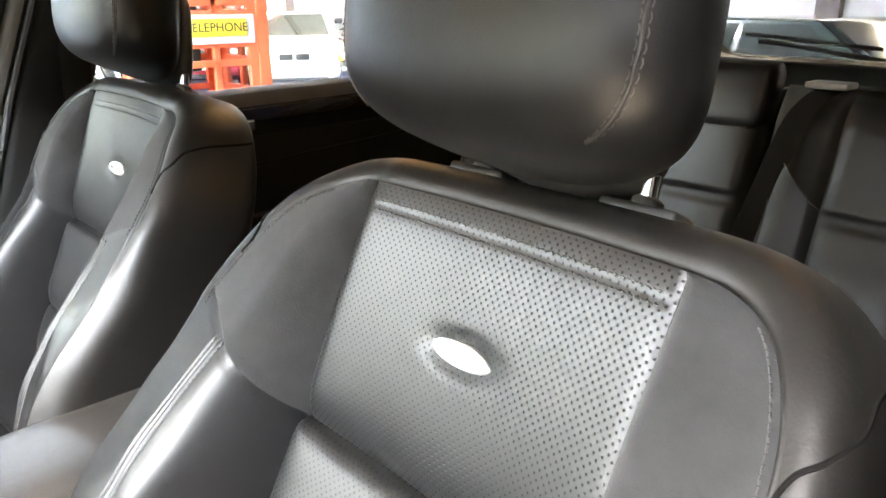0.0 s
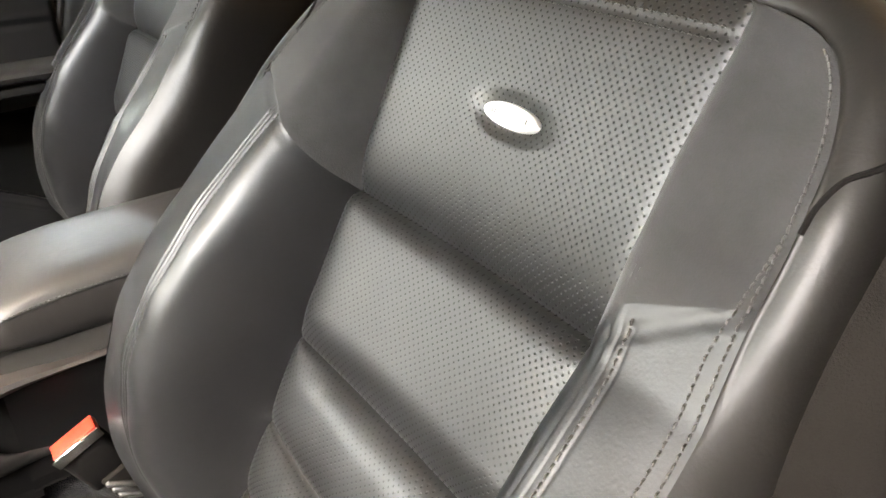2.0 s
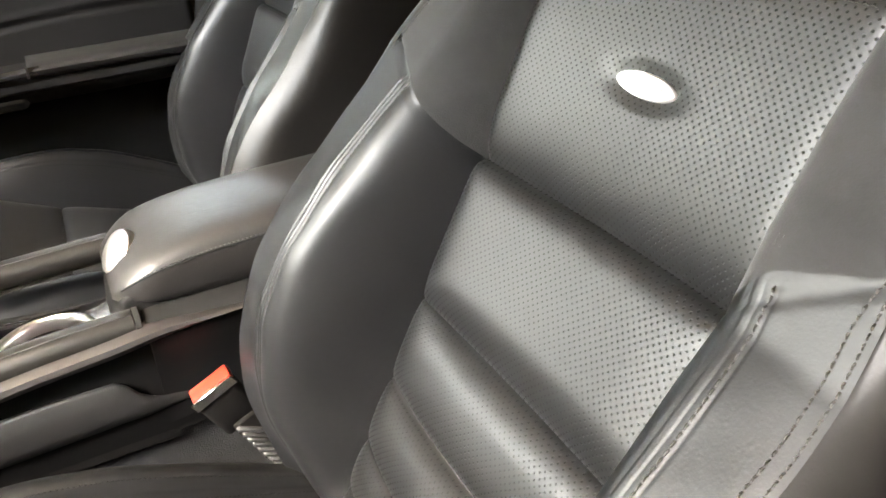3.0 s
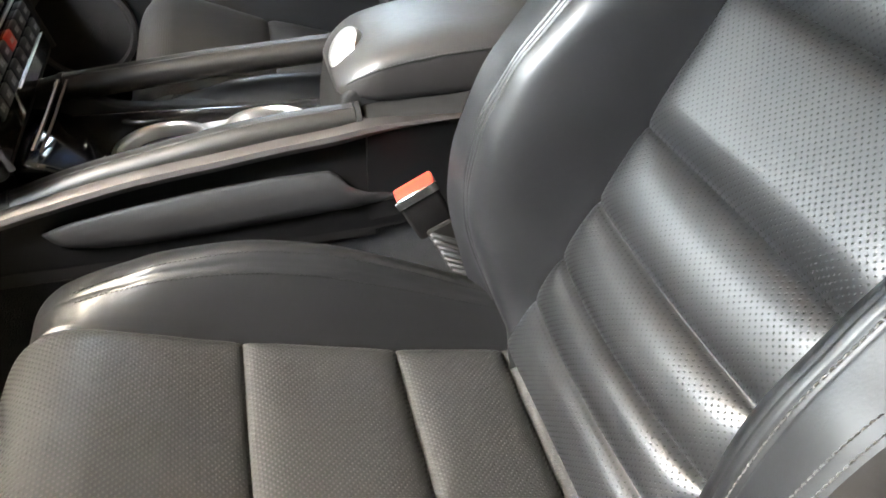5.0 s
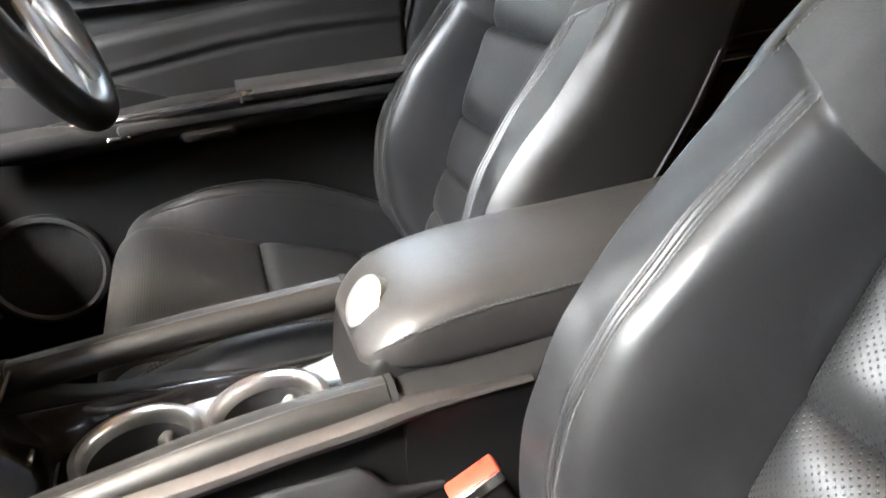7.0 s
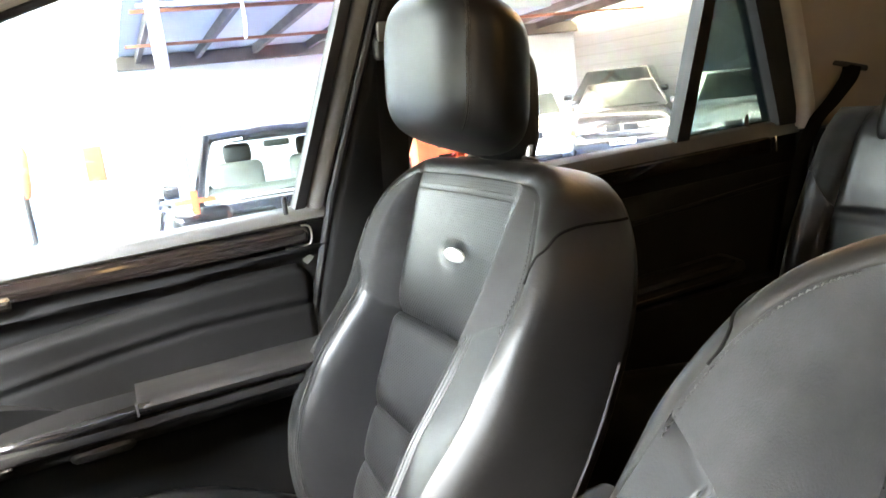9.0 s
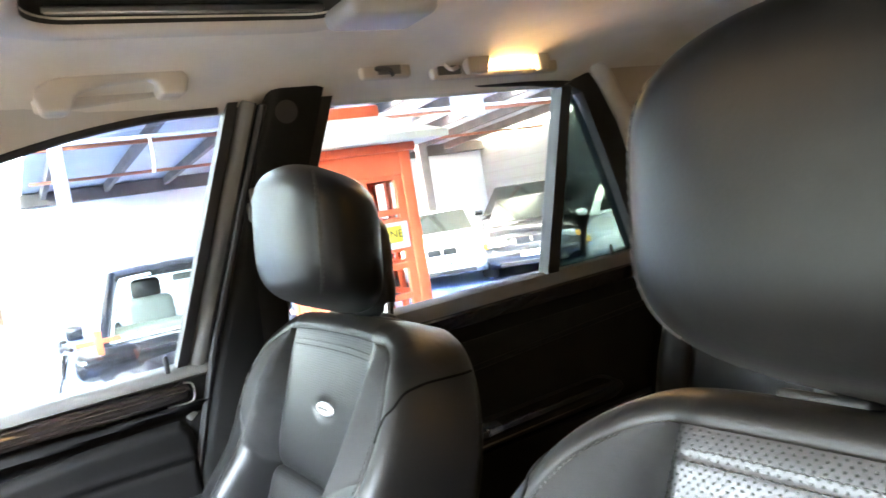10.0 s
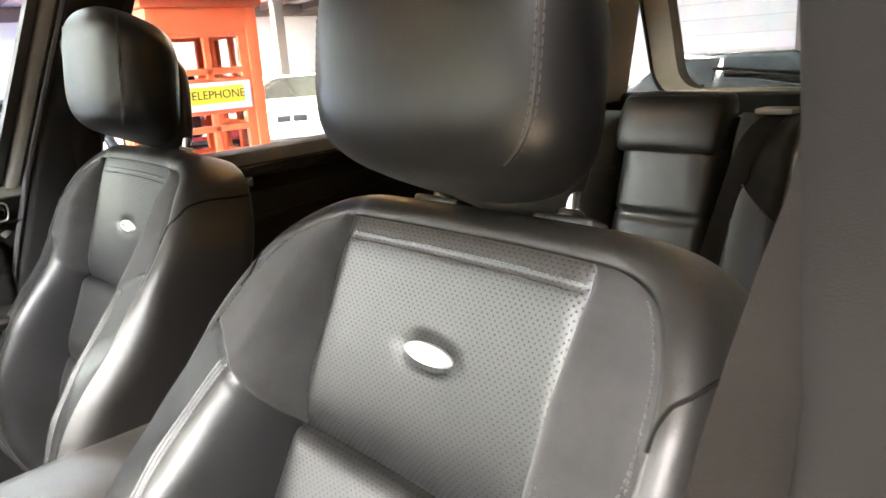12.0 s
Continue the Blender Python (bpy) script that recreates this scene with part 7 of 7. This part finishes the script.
# ---- telephone booth ----
booth = thing("telephone_booth", (2.30, 5.6, 0.0), "red telephone booth with cream roof and yellow sign", "telephone booth")
X0, X1, Y0, Y1 = 1.905, 2.695, 5.2, 5.99
for x in (X0, X1):
    for y in (Y0, Y1):
        part("corner_post", rbox((x + (0.045 if x == X0 else -0.045), y + (0.045 if y == Y0 else -0.045), 1.0), (0.09, 0.09, 1.94), 0.008, 2), BOOTH, booth)
part("plinth", rbox((2.30, 5.595, 0.10), (0.80, 0.80, 0.20), 0.01, 2), BOOTH, booth)
for (cx, cy, sx_, sy_) in ((2.30, Y0 + 0.03, 0.62, 0.05), (2.30, Y1 - 0.03, 0.62, 0.05), (X0 + 0.03, 5.595, 0.05, 0.62), (X1 - 0.03, 5.595, 0.05, 0.62)):
    part("lower_board", rbox((cx, cy, 0.42), (sx_, sy_, 0.46), 0.006, 1), BOOTH, booth)
    part("head_board", rbox((cx, cy, 1.90), (sx_, sy_, 0.20), 0.006, 1), BOOTH, booth)
    along_x = sx_ > sy_
    for z in (0.67, 0.93, 1.15, 1.275, 1.475, 1.545, 1.795):
        part("rail", rbox((cx, cy, z), (sx_, 0.04, 0.045) if along_x else (0.04, sy_, 0.045), 0.004, 1), BOOTH, booth)
    part("mullion", rbox((cx, cy, 1.23), (0.045, 0.04, 1.12) if along_x else (0.04, 0.045, 1.12), 0.004, 1), BOOTH, booth)
    for s in (-1, 1):
        e = s * 0.279
        part("stile", rbox((cx + e, cy, 1.23), (0.082, 0.042, 1.14), 0.005, 1) if along_x else rbox((cx, cy + e, 1.23), (0.042, 0.082, 1.14), 0.005, 1), BOOTH, booth)
        d = s * 0.165
        p = part("pane", rbox((cx + d, cy, 1.23), (0.30, 0.006, 1.14), 0.0, 1) if along_x else rbox((cx, cy + d, 1.23), (0.006, 0.30, 1.14), 0.0, 1), GLASS, booth, "clear pane")
        p.visible_shadow = False
sign = part("sign_plate", rbox((2.30, Y0 - 0.012, 1.385), (0.44, 0.02, 0.115), 0.004, 1), YELLOW, booth, "yellow plate")
part("sign_backing", rbox((2.30, Y0 - 0.001, 1.375), (0.56, 0.012, 0.19), 0.003, 1), WHITE, booth, "white backing panel")
cu = bpy.data.curves.new("telephone_lettering", "FONT")
cu.body, cu.size, cu.extrude, cu.align_x, cu.align_y = "TELEPHONE", 0.082, 0.001, "CENTER", "CENTER"
tmp = bpy.data.objects.new("telephone_lettering", cu)
scene.collection.objects.link(tmp)
me = bpy.data.meshes.new_from_object(tmp.evaluated_get(bpy.context.evaluated_depsgraph_get()))
bpy.data.objects.remove(tmp)
me.materials.clear()
me.materials.append(BLACKINK)
tx = new("sign_lettering", me)
tx.parent = sign
tx.matrix_basis = Matrix.Translation(Vector((2.30, Y0 - 0.0235, 1.385)) - ROOTS[booth]) @ pose(0, 0, 0, 90, 0, 0)
part("cornice", rbox((2.30, 5.595, 2.00), (0.86, 0.86, 0.06), 0.01, 2), BOOTH, booth)
part("eaves", rbox((2.345, 5.595, 2.055), (1.20, 1.14, 0.05), 0.008, 2), CREAM, booth, "cream overhanging eaves")
rows = [[(2.345 + sx2 * w, 5.595 + sy2 * w, z) for sx2, sy2 in ((-1, -1), (1, -1), (1, 1), (-1, 1))] for w, z in ((0.57, 2.082), (0.34, 2.20), (0.245, 2.255))]
part("roof_slope", grid(np.array(rows), ring=True, caps=True), CREAM, booth, "cream sloping roof", False)
part("roof_cap", rbox((2.33, 5.595, 2.295), (0.50, 0.50, 0.085), 0.015, 2), BOOTH, booth)
part("telephone", rbox((2.30, 5.88, 1.30), (0.30, 0.12, 0.50), 0.02, 2), PLASTIC, booth, "dark wall telephone")

# ---- parked vehicles ----
def car(name, label, loc, heading, mat, L=4.4, Wd=1.72, H=1.40, kind="sedan", group="parked cars"):
    """A saloon or estate: nose along its own +x; heading in degrees."""
    c = thing(name, loc, label, "car", group)
    R = pose(*loc, 0, 0, heading)

    def put(geo):
        V = np.asarray(geo[0], float)
        V = (np.array(R.to_3x3()) @ V.T).T + np.array(loc)
        return (V, geo[1])

    st = np.array([-0.5, -0.485, -0.44, -0.34, -0.2, 0.0, 0.2, 0.34, 0.43, 0.475, 0.5]) * L
    deck = H * np.array([0.42, 0.56, 0.64, 0.655, 0.65, 0.645, 0.635, 0.605, 0.565, 0.50, 0.40])
    if kind != "sedan":
        deck[:5] = H * np.array([0.42, 0.60, 0.66, 0.665, 0.66])
    wid = Wd / 2 * np.array([0.80, 0.90, 0.96, 0.99, 1.0, 1.0, 1.0, 0.985, 0.95, 0.88, 0.74])
    rows = []
    for x, d, w in zip(st, deck, wid):
        lo = 0.20 if abs(x) < 0.47 * L else 0.30
        q = [(-w * 0.93, lo), (-w, lo + 0.12), (-w, d * 0.72), (-w * 0.965, d * 0.93), (-w * 0.85, d), (-w * 0.4, d + 0.018), (0, d + 0.024), (w * 0.4, d + 0.018), (w * 0.85, d), (w * 0.965, d * 0.93), (w, d * 0.72), (w, lo + 0.12), (w * 0.93, lo)]
        rows.append([(x, y, z) for y, z in q])
    part("body", put(grid(np.array(rows), ring=True, caps=True)), mat, c, "", 50)
    base = H * 0.64
    rear = -0.40 * L if kind == "sedan" else -0.485 * L
    rt = -0.24 * L if kind == "sedan" else -0.44 * L
    foot, top_f = 0.22 * L, 0.045 * L
    wb, wt = Wd / 2 * 0.93, Wd / 2 * 0.70

    zt = H - 0.03
    V = [(rear, -wb, base), (rear, wb, base), (foot, wb, base), (foot, -wb, base), (rt, -wt, zt), (rt, wt, zt), (top_f, wt, zt), (top_f, -wt, zt)]
    bm = bmesh.new()
    vs_ = [bm.verts.new(v) for v in V]
    for fc in ((0, 1, 2, 3), (4, 7, 6, 5), (0, 4, 5, 1), (1, 5, 6, 2), (2, 6, 7, 3), (3, 7, 4, 0)):
        bm.faces.new([vs_[i] for i in fc])
    bmesh.ops.recalc_face_normals(bm, faces=bm.faces[:])
    bmesh.ops.bevel(bm, geom=bm.edges[:], offset=0.05, segments=3, affect="EDGES", profile=0.6)
    bm.verts.index_update()
    part("cabin", put(from_bm(bm)), mat, c, "", 50)
    V = [np.array(v, float) for v in V]

    def glass(a, b, d, e, k0=0.10, k1=0.90, h0=0.12, h1=0.90):
        """A dark pane set on one flank of the cabin."""
        def at(u, v):
            return (V[a] * (1 - u) + V[b] * u) * (1 - v) + (V[d] * (1 - u) + V[e] * u) * v
        q = [at(k0, h0), at(k1, h0), at(k1, h1), at(k0, h1)]
        n = np.cross(q[1] - q[0], q[3] - q[0])
        n /= np.linalg.norm(n)
        if n @ (sum(q) / 4 - np.array([-0.1 * L, 0, base + 0.1])) < 0:
            n = -n
        front = [p + n * 0.012 for p in q]
        back = [p - n * 0.02 for p in q]
        return (np.array(front + back), [(0, 1, 2, 3), (7, 6, 5, 4)] + [(i, (i + 1) % 4, 4 + (i + 1) % 4, 4 + i) for i in range(4)])

    part("windscreen", put(glass(3, 2, 7, 6)), CAR_GLASS, c, "dark windscreen", False)
    part("rear_window", put(glass(1, 0, 5, 4)), CAR_GLASS, c, "dark rear window", False)
    for a, b, d, e in ((0, 3, 4, 7), (2, 1, 6, 5)):
        for k0, k1 in ((0.06, 0.46), (0.50, 0.92)):
            part("side_window", put(glass(a, b, d, e, k0, k1)), CAR_GLASS, c, "dark side window", False)
    for sx2 in (-0.30, 0.30):
        for sy in (-1, 1):
            w = part("wheel", put(lathe([(0.18, -0.09), (0.29, -0.10), (0.315, -0.07), (0.315, 0.07), (0.29, 0.10), (0.20, 0.10), (0.19, 0.06)], (sx2 * L, sy * (Wd / 2 - 0.09), 0.315), (0, sy, 0), 28)), TYRE, c, "black tyre")
            part("rim", put(lathe([(0.195, 0.06), (0.19, 0.085), (0.14, 0.075), (0.06, 0.085), (0.002, 0.09)], (sx2 * L, sy * (Wd / 2 - 0.09), 0.315), (0, sy, 0), 20)), RIMS, w, "silver rim")
    for sy in (-1, 1):
        part("headlamp", put(rbox((0.475 * L, sy * Wd * 0.33, H * 0.47), (0.10, 0.34, 0.13), 0.03, 2)), LENS, c, "clear headlamp")
        part("indicator", put(rbox((0.468 * L, sy * Wd * 0.445, H * 0.455), (0.10, 0.09, 0.10), 0.02, 2)), AMBER, c, "amber indicator")
        part("tail_lamp", put(rbox((-0.485 * L, sy * Wd * 0.36, H * 0.52), (0.06, 0.30, 0.14), 0.02, 2)), REDLENS, c, "red tail lamp")
        part("mirror", put(rbox((0.155 * L, sy * (Wd / 2 + 0.05), H * 0.69), (0.09, 0.17, 0.11), 0.03, 2)), mat, c)
    for k in range(2):
        part("grille", put(rbox((0.494 * L, (k - 0.5) * 0.28, H * 0.47), (0.03, 0.24, 0.12), 0.02, 2)), PLASTIC, c, "dark grille")
    part("bumper", put(rbox((0.485 * L, 0, H * 0.30), (0.16, Wd * 0.90, 0.16), 0.05, 3)), mat, c)
    part("air_intake", put(rbox((0.498 * L, 0, H * 0.205), (0.10, Wd * 0.66, 0.07), 0.02, 2)), PLASTIC, c, "dark intake")
    pl = part("plate", put(rbox((0.506 * L + 0.03, 0, H * 0.315), (0.012, 0.42, 0.10), 0.004, 1)), PLATE, c, "white number plate")
    part("plate_marks", put(bars((0.506 * L + 0.0365, 0, H * 0.315), (0, 1, 0), (0, 0, 1), 0.32, 0.06, 6, (1, 0, 0), 0.6)), BLACKINK, pl)
    return c


CAR_GLASS = surface("dark_car_glass", (0.02, 0.024, 0.022), (0.035, 0.04, 0.036), 0.05, 0.1, bump=0.0, coat=0.5)
WHITE_PAINT, RED_PAINT = paint("white_car_paint", (0.78, 0.79, 0.80)), paint("red_car_paint", (0.50, 0.035, 0.04))
BLACK_PAINT, SILVER_PAINT = paint("black_parked_paint", (0.02, 0.02, 0.024)), paint("silver_car_paint", (0.45, 0.47, 0.47))
GREY_PAINT = paint("silver_grey_paint", (0.10, 0.102, 0.10))
GREEN_PAINT = paint("dark_green_paint", (0.035, 0.05, 0.045))
car("white_saloon", "white saloon with twin dark grilles", (7.75, 13.6, 0), 238, WHITE_PAINT, 4.4, 1.70, 1.38)
car("red_estate", "red hatchback behind the white saloon", (6.5, 15.0, 0), 240, RED_PAINT, 4.1, 1.68, 1.44, "estate")
car("black_saloon", "black saloon with twin dark grilles", (9.1, 12.4, 0), 232, BLACK_PAINT, 4.5, 1.76, 1.40)
car("black_estate", "black estate car parked at the back", (10.2, 13.9, 0), 225, BLACK_PAINT, 4.6, 1.85, 1.66, "estate")
car("silver_saloon", "silver-green saloon with a pale bonnet", (9.6, 9.9, 0), 225, SILVER_PAINT, 4.6, 1.80, 1.42)
car("dark_saloon", "dark green-grey saloon beside the brick wall", (7.1, 3.2, 0), 262, GREEN_PAINT, 4.6, 1.80, 1.43)
PALE_SCREEN = pane_glass("greenish_windscreen", (0.80, 0.86, 0.80))
GREY_TRIM = surface("grey_cabin_trim", (0.20, 0.205, 0.19), (0.26, 0.265, 0.25), 0.7, 0.8, grain=200.0, bump=0.1)


def open_cabin_car(loc, heading):
    """A dark car whose cabin is looked into through its windscreen; nose along its own +x."""
    c = thing("dark_hatchback", loc, "black hatchback with a pale see-through windscreen", "car", "parked cars")
    R = pose(*loc, 0, 0, heading)

    def put(geo):
        V = (np.array(R.to_3x3()) @ np.asarray(geo[0], float).T).T + np.array(loc)
        return (V, geo[1])

    rows = []
    for x, d, w in ((-2.1, 0.62, 0.70), (-2.02, 0.82, 0.78), (-1.2, 0.86, 0.82), (0.0, 0.86, 0.83), (0.62, 0.86, 0.83), (1.0, 0.83, 0.82), (1.4, 0.77, 0.79), (1.72, 0.70, 0.74), (1.86, 0.58, 0.66), (1.92, 0.42, 0.60)):
        rows.append([(x, y, z) for y, z in ((-w * 0.93, 0.22), (-w, 0.34), (-w, d * 0.74), (-w * 0.96, d * 0.95), (-w * 0.84, d), (-w * 0.35, d + 0.022), (0, d + 0.026), (w * 0.35, d + 0.022), (w * 0.84, d), (w * 0.96, d * 0.95), (w, d * 0.74), (w, 0.34), (w * 0.93, 0.22))])
    part("body", put(grid(np.array(rows), ring=True, caps=True)), BLACK_PAINT, c, "", 50)
    # roof with two pressed ribs
    rows = []
    for x, z in ((-1.95, 1.33), (-1.6, 1.385), (-0.9, 1.41), (-0.3, 1.408), (0.02, 1.385), (0.07, 1.365)):
        rows.append([(x, y, z + 0.02 * (1 - (y / 0.62) ** 2) - (0.008 if 0.16 < abs(y) < 0.30 else 0.0)) for y in np.linspace(-0.62, 0.62, 33)] + [(x, y, z - 0.045) for y in (0.62, -0.62)])
    part("roof", put(grid(np.array(rows), ring=True, caps=True)), BLACK_PAINT, c, "", 40)
    for sy in (-1, 1):
        part("front_pillar", put(tube(np.array([(0.66, sy * 0.745, 0.86), (0.36, sy * 0.69, 1.12), (0.04, sy * 0.62, 1.37)]), 0.045, 10, 1.2)), BLACK_PAINT, c)
        part("screen_edge", put(tube(smooth_line([(0.64, sy * 0.40, 0.895), (0.635, sy * 0.66, 0.90), (0.59, sy * 0.672, 0.94), (0.36, sy * 0.63, 1.12), (0.12, sy * 0.57, 1.31), (0.09, sy * 0.53, 1.335), (0.08, sy * 0.3, 1.345)], 40), 0.013, 8)), WHITE_PAINT, c, "bright screen edge")
        for x in (-0.75, -1.85):
            part("side_pillar", put(tube(np.array([(x, sy * 0.76, 0.86), (x + 0.05, sy * 0.62, 1.37)]), 0.05, 8)), BLACK_PAINT, c)
        part("mirror", put(rbox((0.42, sy * 0.93, 0.98), (0.10, 0.20, 0.13), 0.04, 3)), BLACK_PAINT, c)
        seat_ = part("front_seat", put(rbox((-0.55, sy * 0.36, 0.86), (0.20, 0.46, 0.50), 0.07, 3)), GREY_TRIM, c, "grey seat back")
        part("head_rest", put(rbox((-0.58, sy * 0.36, 1.19), (0.11, 0.27, 0.19), 0.05, 3)), PLASTIC, seat_, "dark head rest")
        part("headlamp", put(rbox((1.80, sy * 0.52, 0.60), (0.16, 0.30, 0.15), 0.05, 2)), LENS, c, "clear headlamp")
        for x in (-1.35, 1.22):
            w = part("wheel", put(lathe([(0.18, -0.09), (0.29, -0.10), (0.31, -0.07), (0.31, 0.07), (0.29, 0.10), (0.20, 0.10), (0.19, 0.06)], (x, sy * 0.75, 0.31), (0, sy, 0), 24)), TYRE, c, "black tyre")
            part("rim", put(lathe([(0.195, 0.06), (0.19, 0.085), (0.06, 0.085), (0.002, 0.09)], (x, sy * 0.75, 0.31), (0, sy, 0), 18)), RIMS, w, "silver rim")
    part("dashboard", put(rbox((0.36, 0, 0.885), (0.44, 1.34, 0.10), 0.04, 3)), GREY_TRIM, c, "grey dashboard")
    ring = [(0.12 - 0.06 * math.sin(a), 0.36 + 0.18 * math.cos(a), 0.97 + 0.17 * math.sin(a)) for a in np.linspace(0, 2 * math.pi, 33)]
    part("steering_wheel", put(tube(np.array(ring), 0.016, 8, 1, (1, 0, 0), None, False)), GREY_TRIM, c, "grey steering wheel")
    part("inside_mirror", put(rbox((0.0, 0, 1.27), (0.03, 0.24, 0.06), 0.015, 2)), PLASTIC, c, "dark inside mirror")
    part("windscreen", put((np.array([(0.655, -0.71, 0.885), (0.655, 0.71, 0.885), (0.05, 0.60, 1.365), (0.05, -0.60, 1.365)]), [(0, 1, 2, 3)])), PALE_SCREEN, c, "pale greenish windscreen", False).visible_shadow = False
    part("wiper", put(tube(np.array([(0.70, -0.10, 0.895), (0.65, 0.50, 0.925)]), 0.010, 6)), PLASTIC, c, "black wiper")
    part("bonnet_edge", put(tube(smooth_line([(0.72, -0.70, 0.872), (0.76, 0.0, 0.893), (0.72, 0.70, 0.872)], 20), 0.012, 6)), WHITE_PAINT, c, "bright scuttle edge")
    # dark bar at roof height; what it belongs to is not known
    part("unknown_bar", put(rbox((0.0, 0.76, 1.355), (0.05, 0.36, 0.028), 0.008, 2)), PLASTIC, c, "unidentified black bar beside the roof")
    part("plate", put(rbox((1.93, 0, 0.40), (0.012, 0.42, 0.10), 0.004, 1)), PLATE, c, "white number plate")
    return c


open_cabin_car((1.46, 7.56, 0), 262)
car("silver_hatchback", "silver hatchback with a dark mirror", (-2.25, 5.75, 0), 2, GREY_PAINT, 4.1, 1.70, 1.45, "estate")

bike = thing("motorbike", (0.55, 6.35, 0.0), "black motorbike with red cross-shaped bracket", "motorbike")
for dx in (-0.42, 0.42):
    w = part("wheel", lathe([(0.20, -0.05), (0.29, -0.06), (0.31, 0.0), (0.29, 0.06), (0.20, 0.05)], (0.55 + dx, 6.35, 0.31), (0.15, 1, 0), 28), TYRE, bike, "black tyre")
    part("spokes", lathe([(0.20, -0.02), (0.03, -0.03), (0.03, 0.03), (0.20, 0.02)], (0.55 + dx, 6.35, 0.31), (0.15, 1, 0), 12), RIMS, w, "silver spokes")
part("tank", rbox((0.58, 6.35, 0.80), (0.46, 0.24, 0.22), 0.09, 4), BLACK_PAINT, bike, "black tank")
part("saddle", rbox((0.92, 6.35, 0.78), (0.44, 0.22, 0.10), 0.045, 3), LEATHER, bike, "black saddle")
part("engine", rbox((0.56, 6.35, 0.50), (0.42, 0.26, 0.34), 0.06, 2), RIMS, bike, "grey engine")
part("fork", tube(np.array([(0.13, 6.35, 0.31), (0.30, 6.35, 0.92)]), 0.03, 10), CHROME, bike, "chrome fork")
part("handlebar", tube(smooth_line([(0.34, 6.02, 0.98), (0.30, 6.15, 0.99), (0.29, 6.35, 0.95), (0.30, 6.55, 0.99), (0.34, 6.68, 0.98)], 20), 0.014, 8), PLASTIC, bike)
part("cross_bracket", join(rbox((0.52, 6.12, 0.985), (0.30, 0.02, 0.035), 0.005, 1), rbox((0.52, 6.115, 0.975), (0.05, 0.022, 0.17), 0.005, 1)), BOOTH, bike, "red cross bracket")
part("exhaust", tube(np.array([(0.5, 6.20, 0.36), (0.8, 6.18, 0.32), (1.2, 6.18, 0.36)]), 0.04, 10), CHROME, bike, "chrome exhaust")
bollard = thing("yard_bollard", (-0.09, 7.0, 0.0), "white painted bollard under a wooden board", "bollard")
part("bollard_base", rbox((-0.09, 7.0, 0.03), (0.26, 0.26, 0.06), 0.015, 2), TRUSS, bollard)
part("bollard_post", rbox((-0.09, 7.0, 0.615), (0.13, 0.13, 1.11), 0.02, 3), TRUSS, bollard)
solo("wooden_board", rbox((-0.09, 7.0, 1.307), (0.135, 0.035, 0.270), 0.006, 1), PINE, "varnished wooden board standing on the bollard", "board")
flag = thing("red_umbrella", (-0.62, 6.6, 0.0), "furled red umbrella on a black stand", "umbrella")
part("furled_cloth", lathe([(0.01, 1.55), (0.05, 1.45), (0.04, 1.2), (0.02, 1.12)], (-0.62, 6.9, 0), (0.03, 0, 1), 12), BOOTH, flag, "furled red cloth")
part("stand", tube(np.array([(-0.60, 6.9, 0.0), (-0.60, 6.9, 1.15)]), 0.02, 8), PLASTIC, flag)
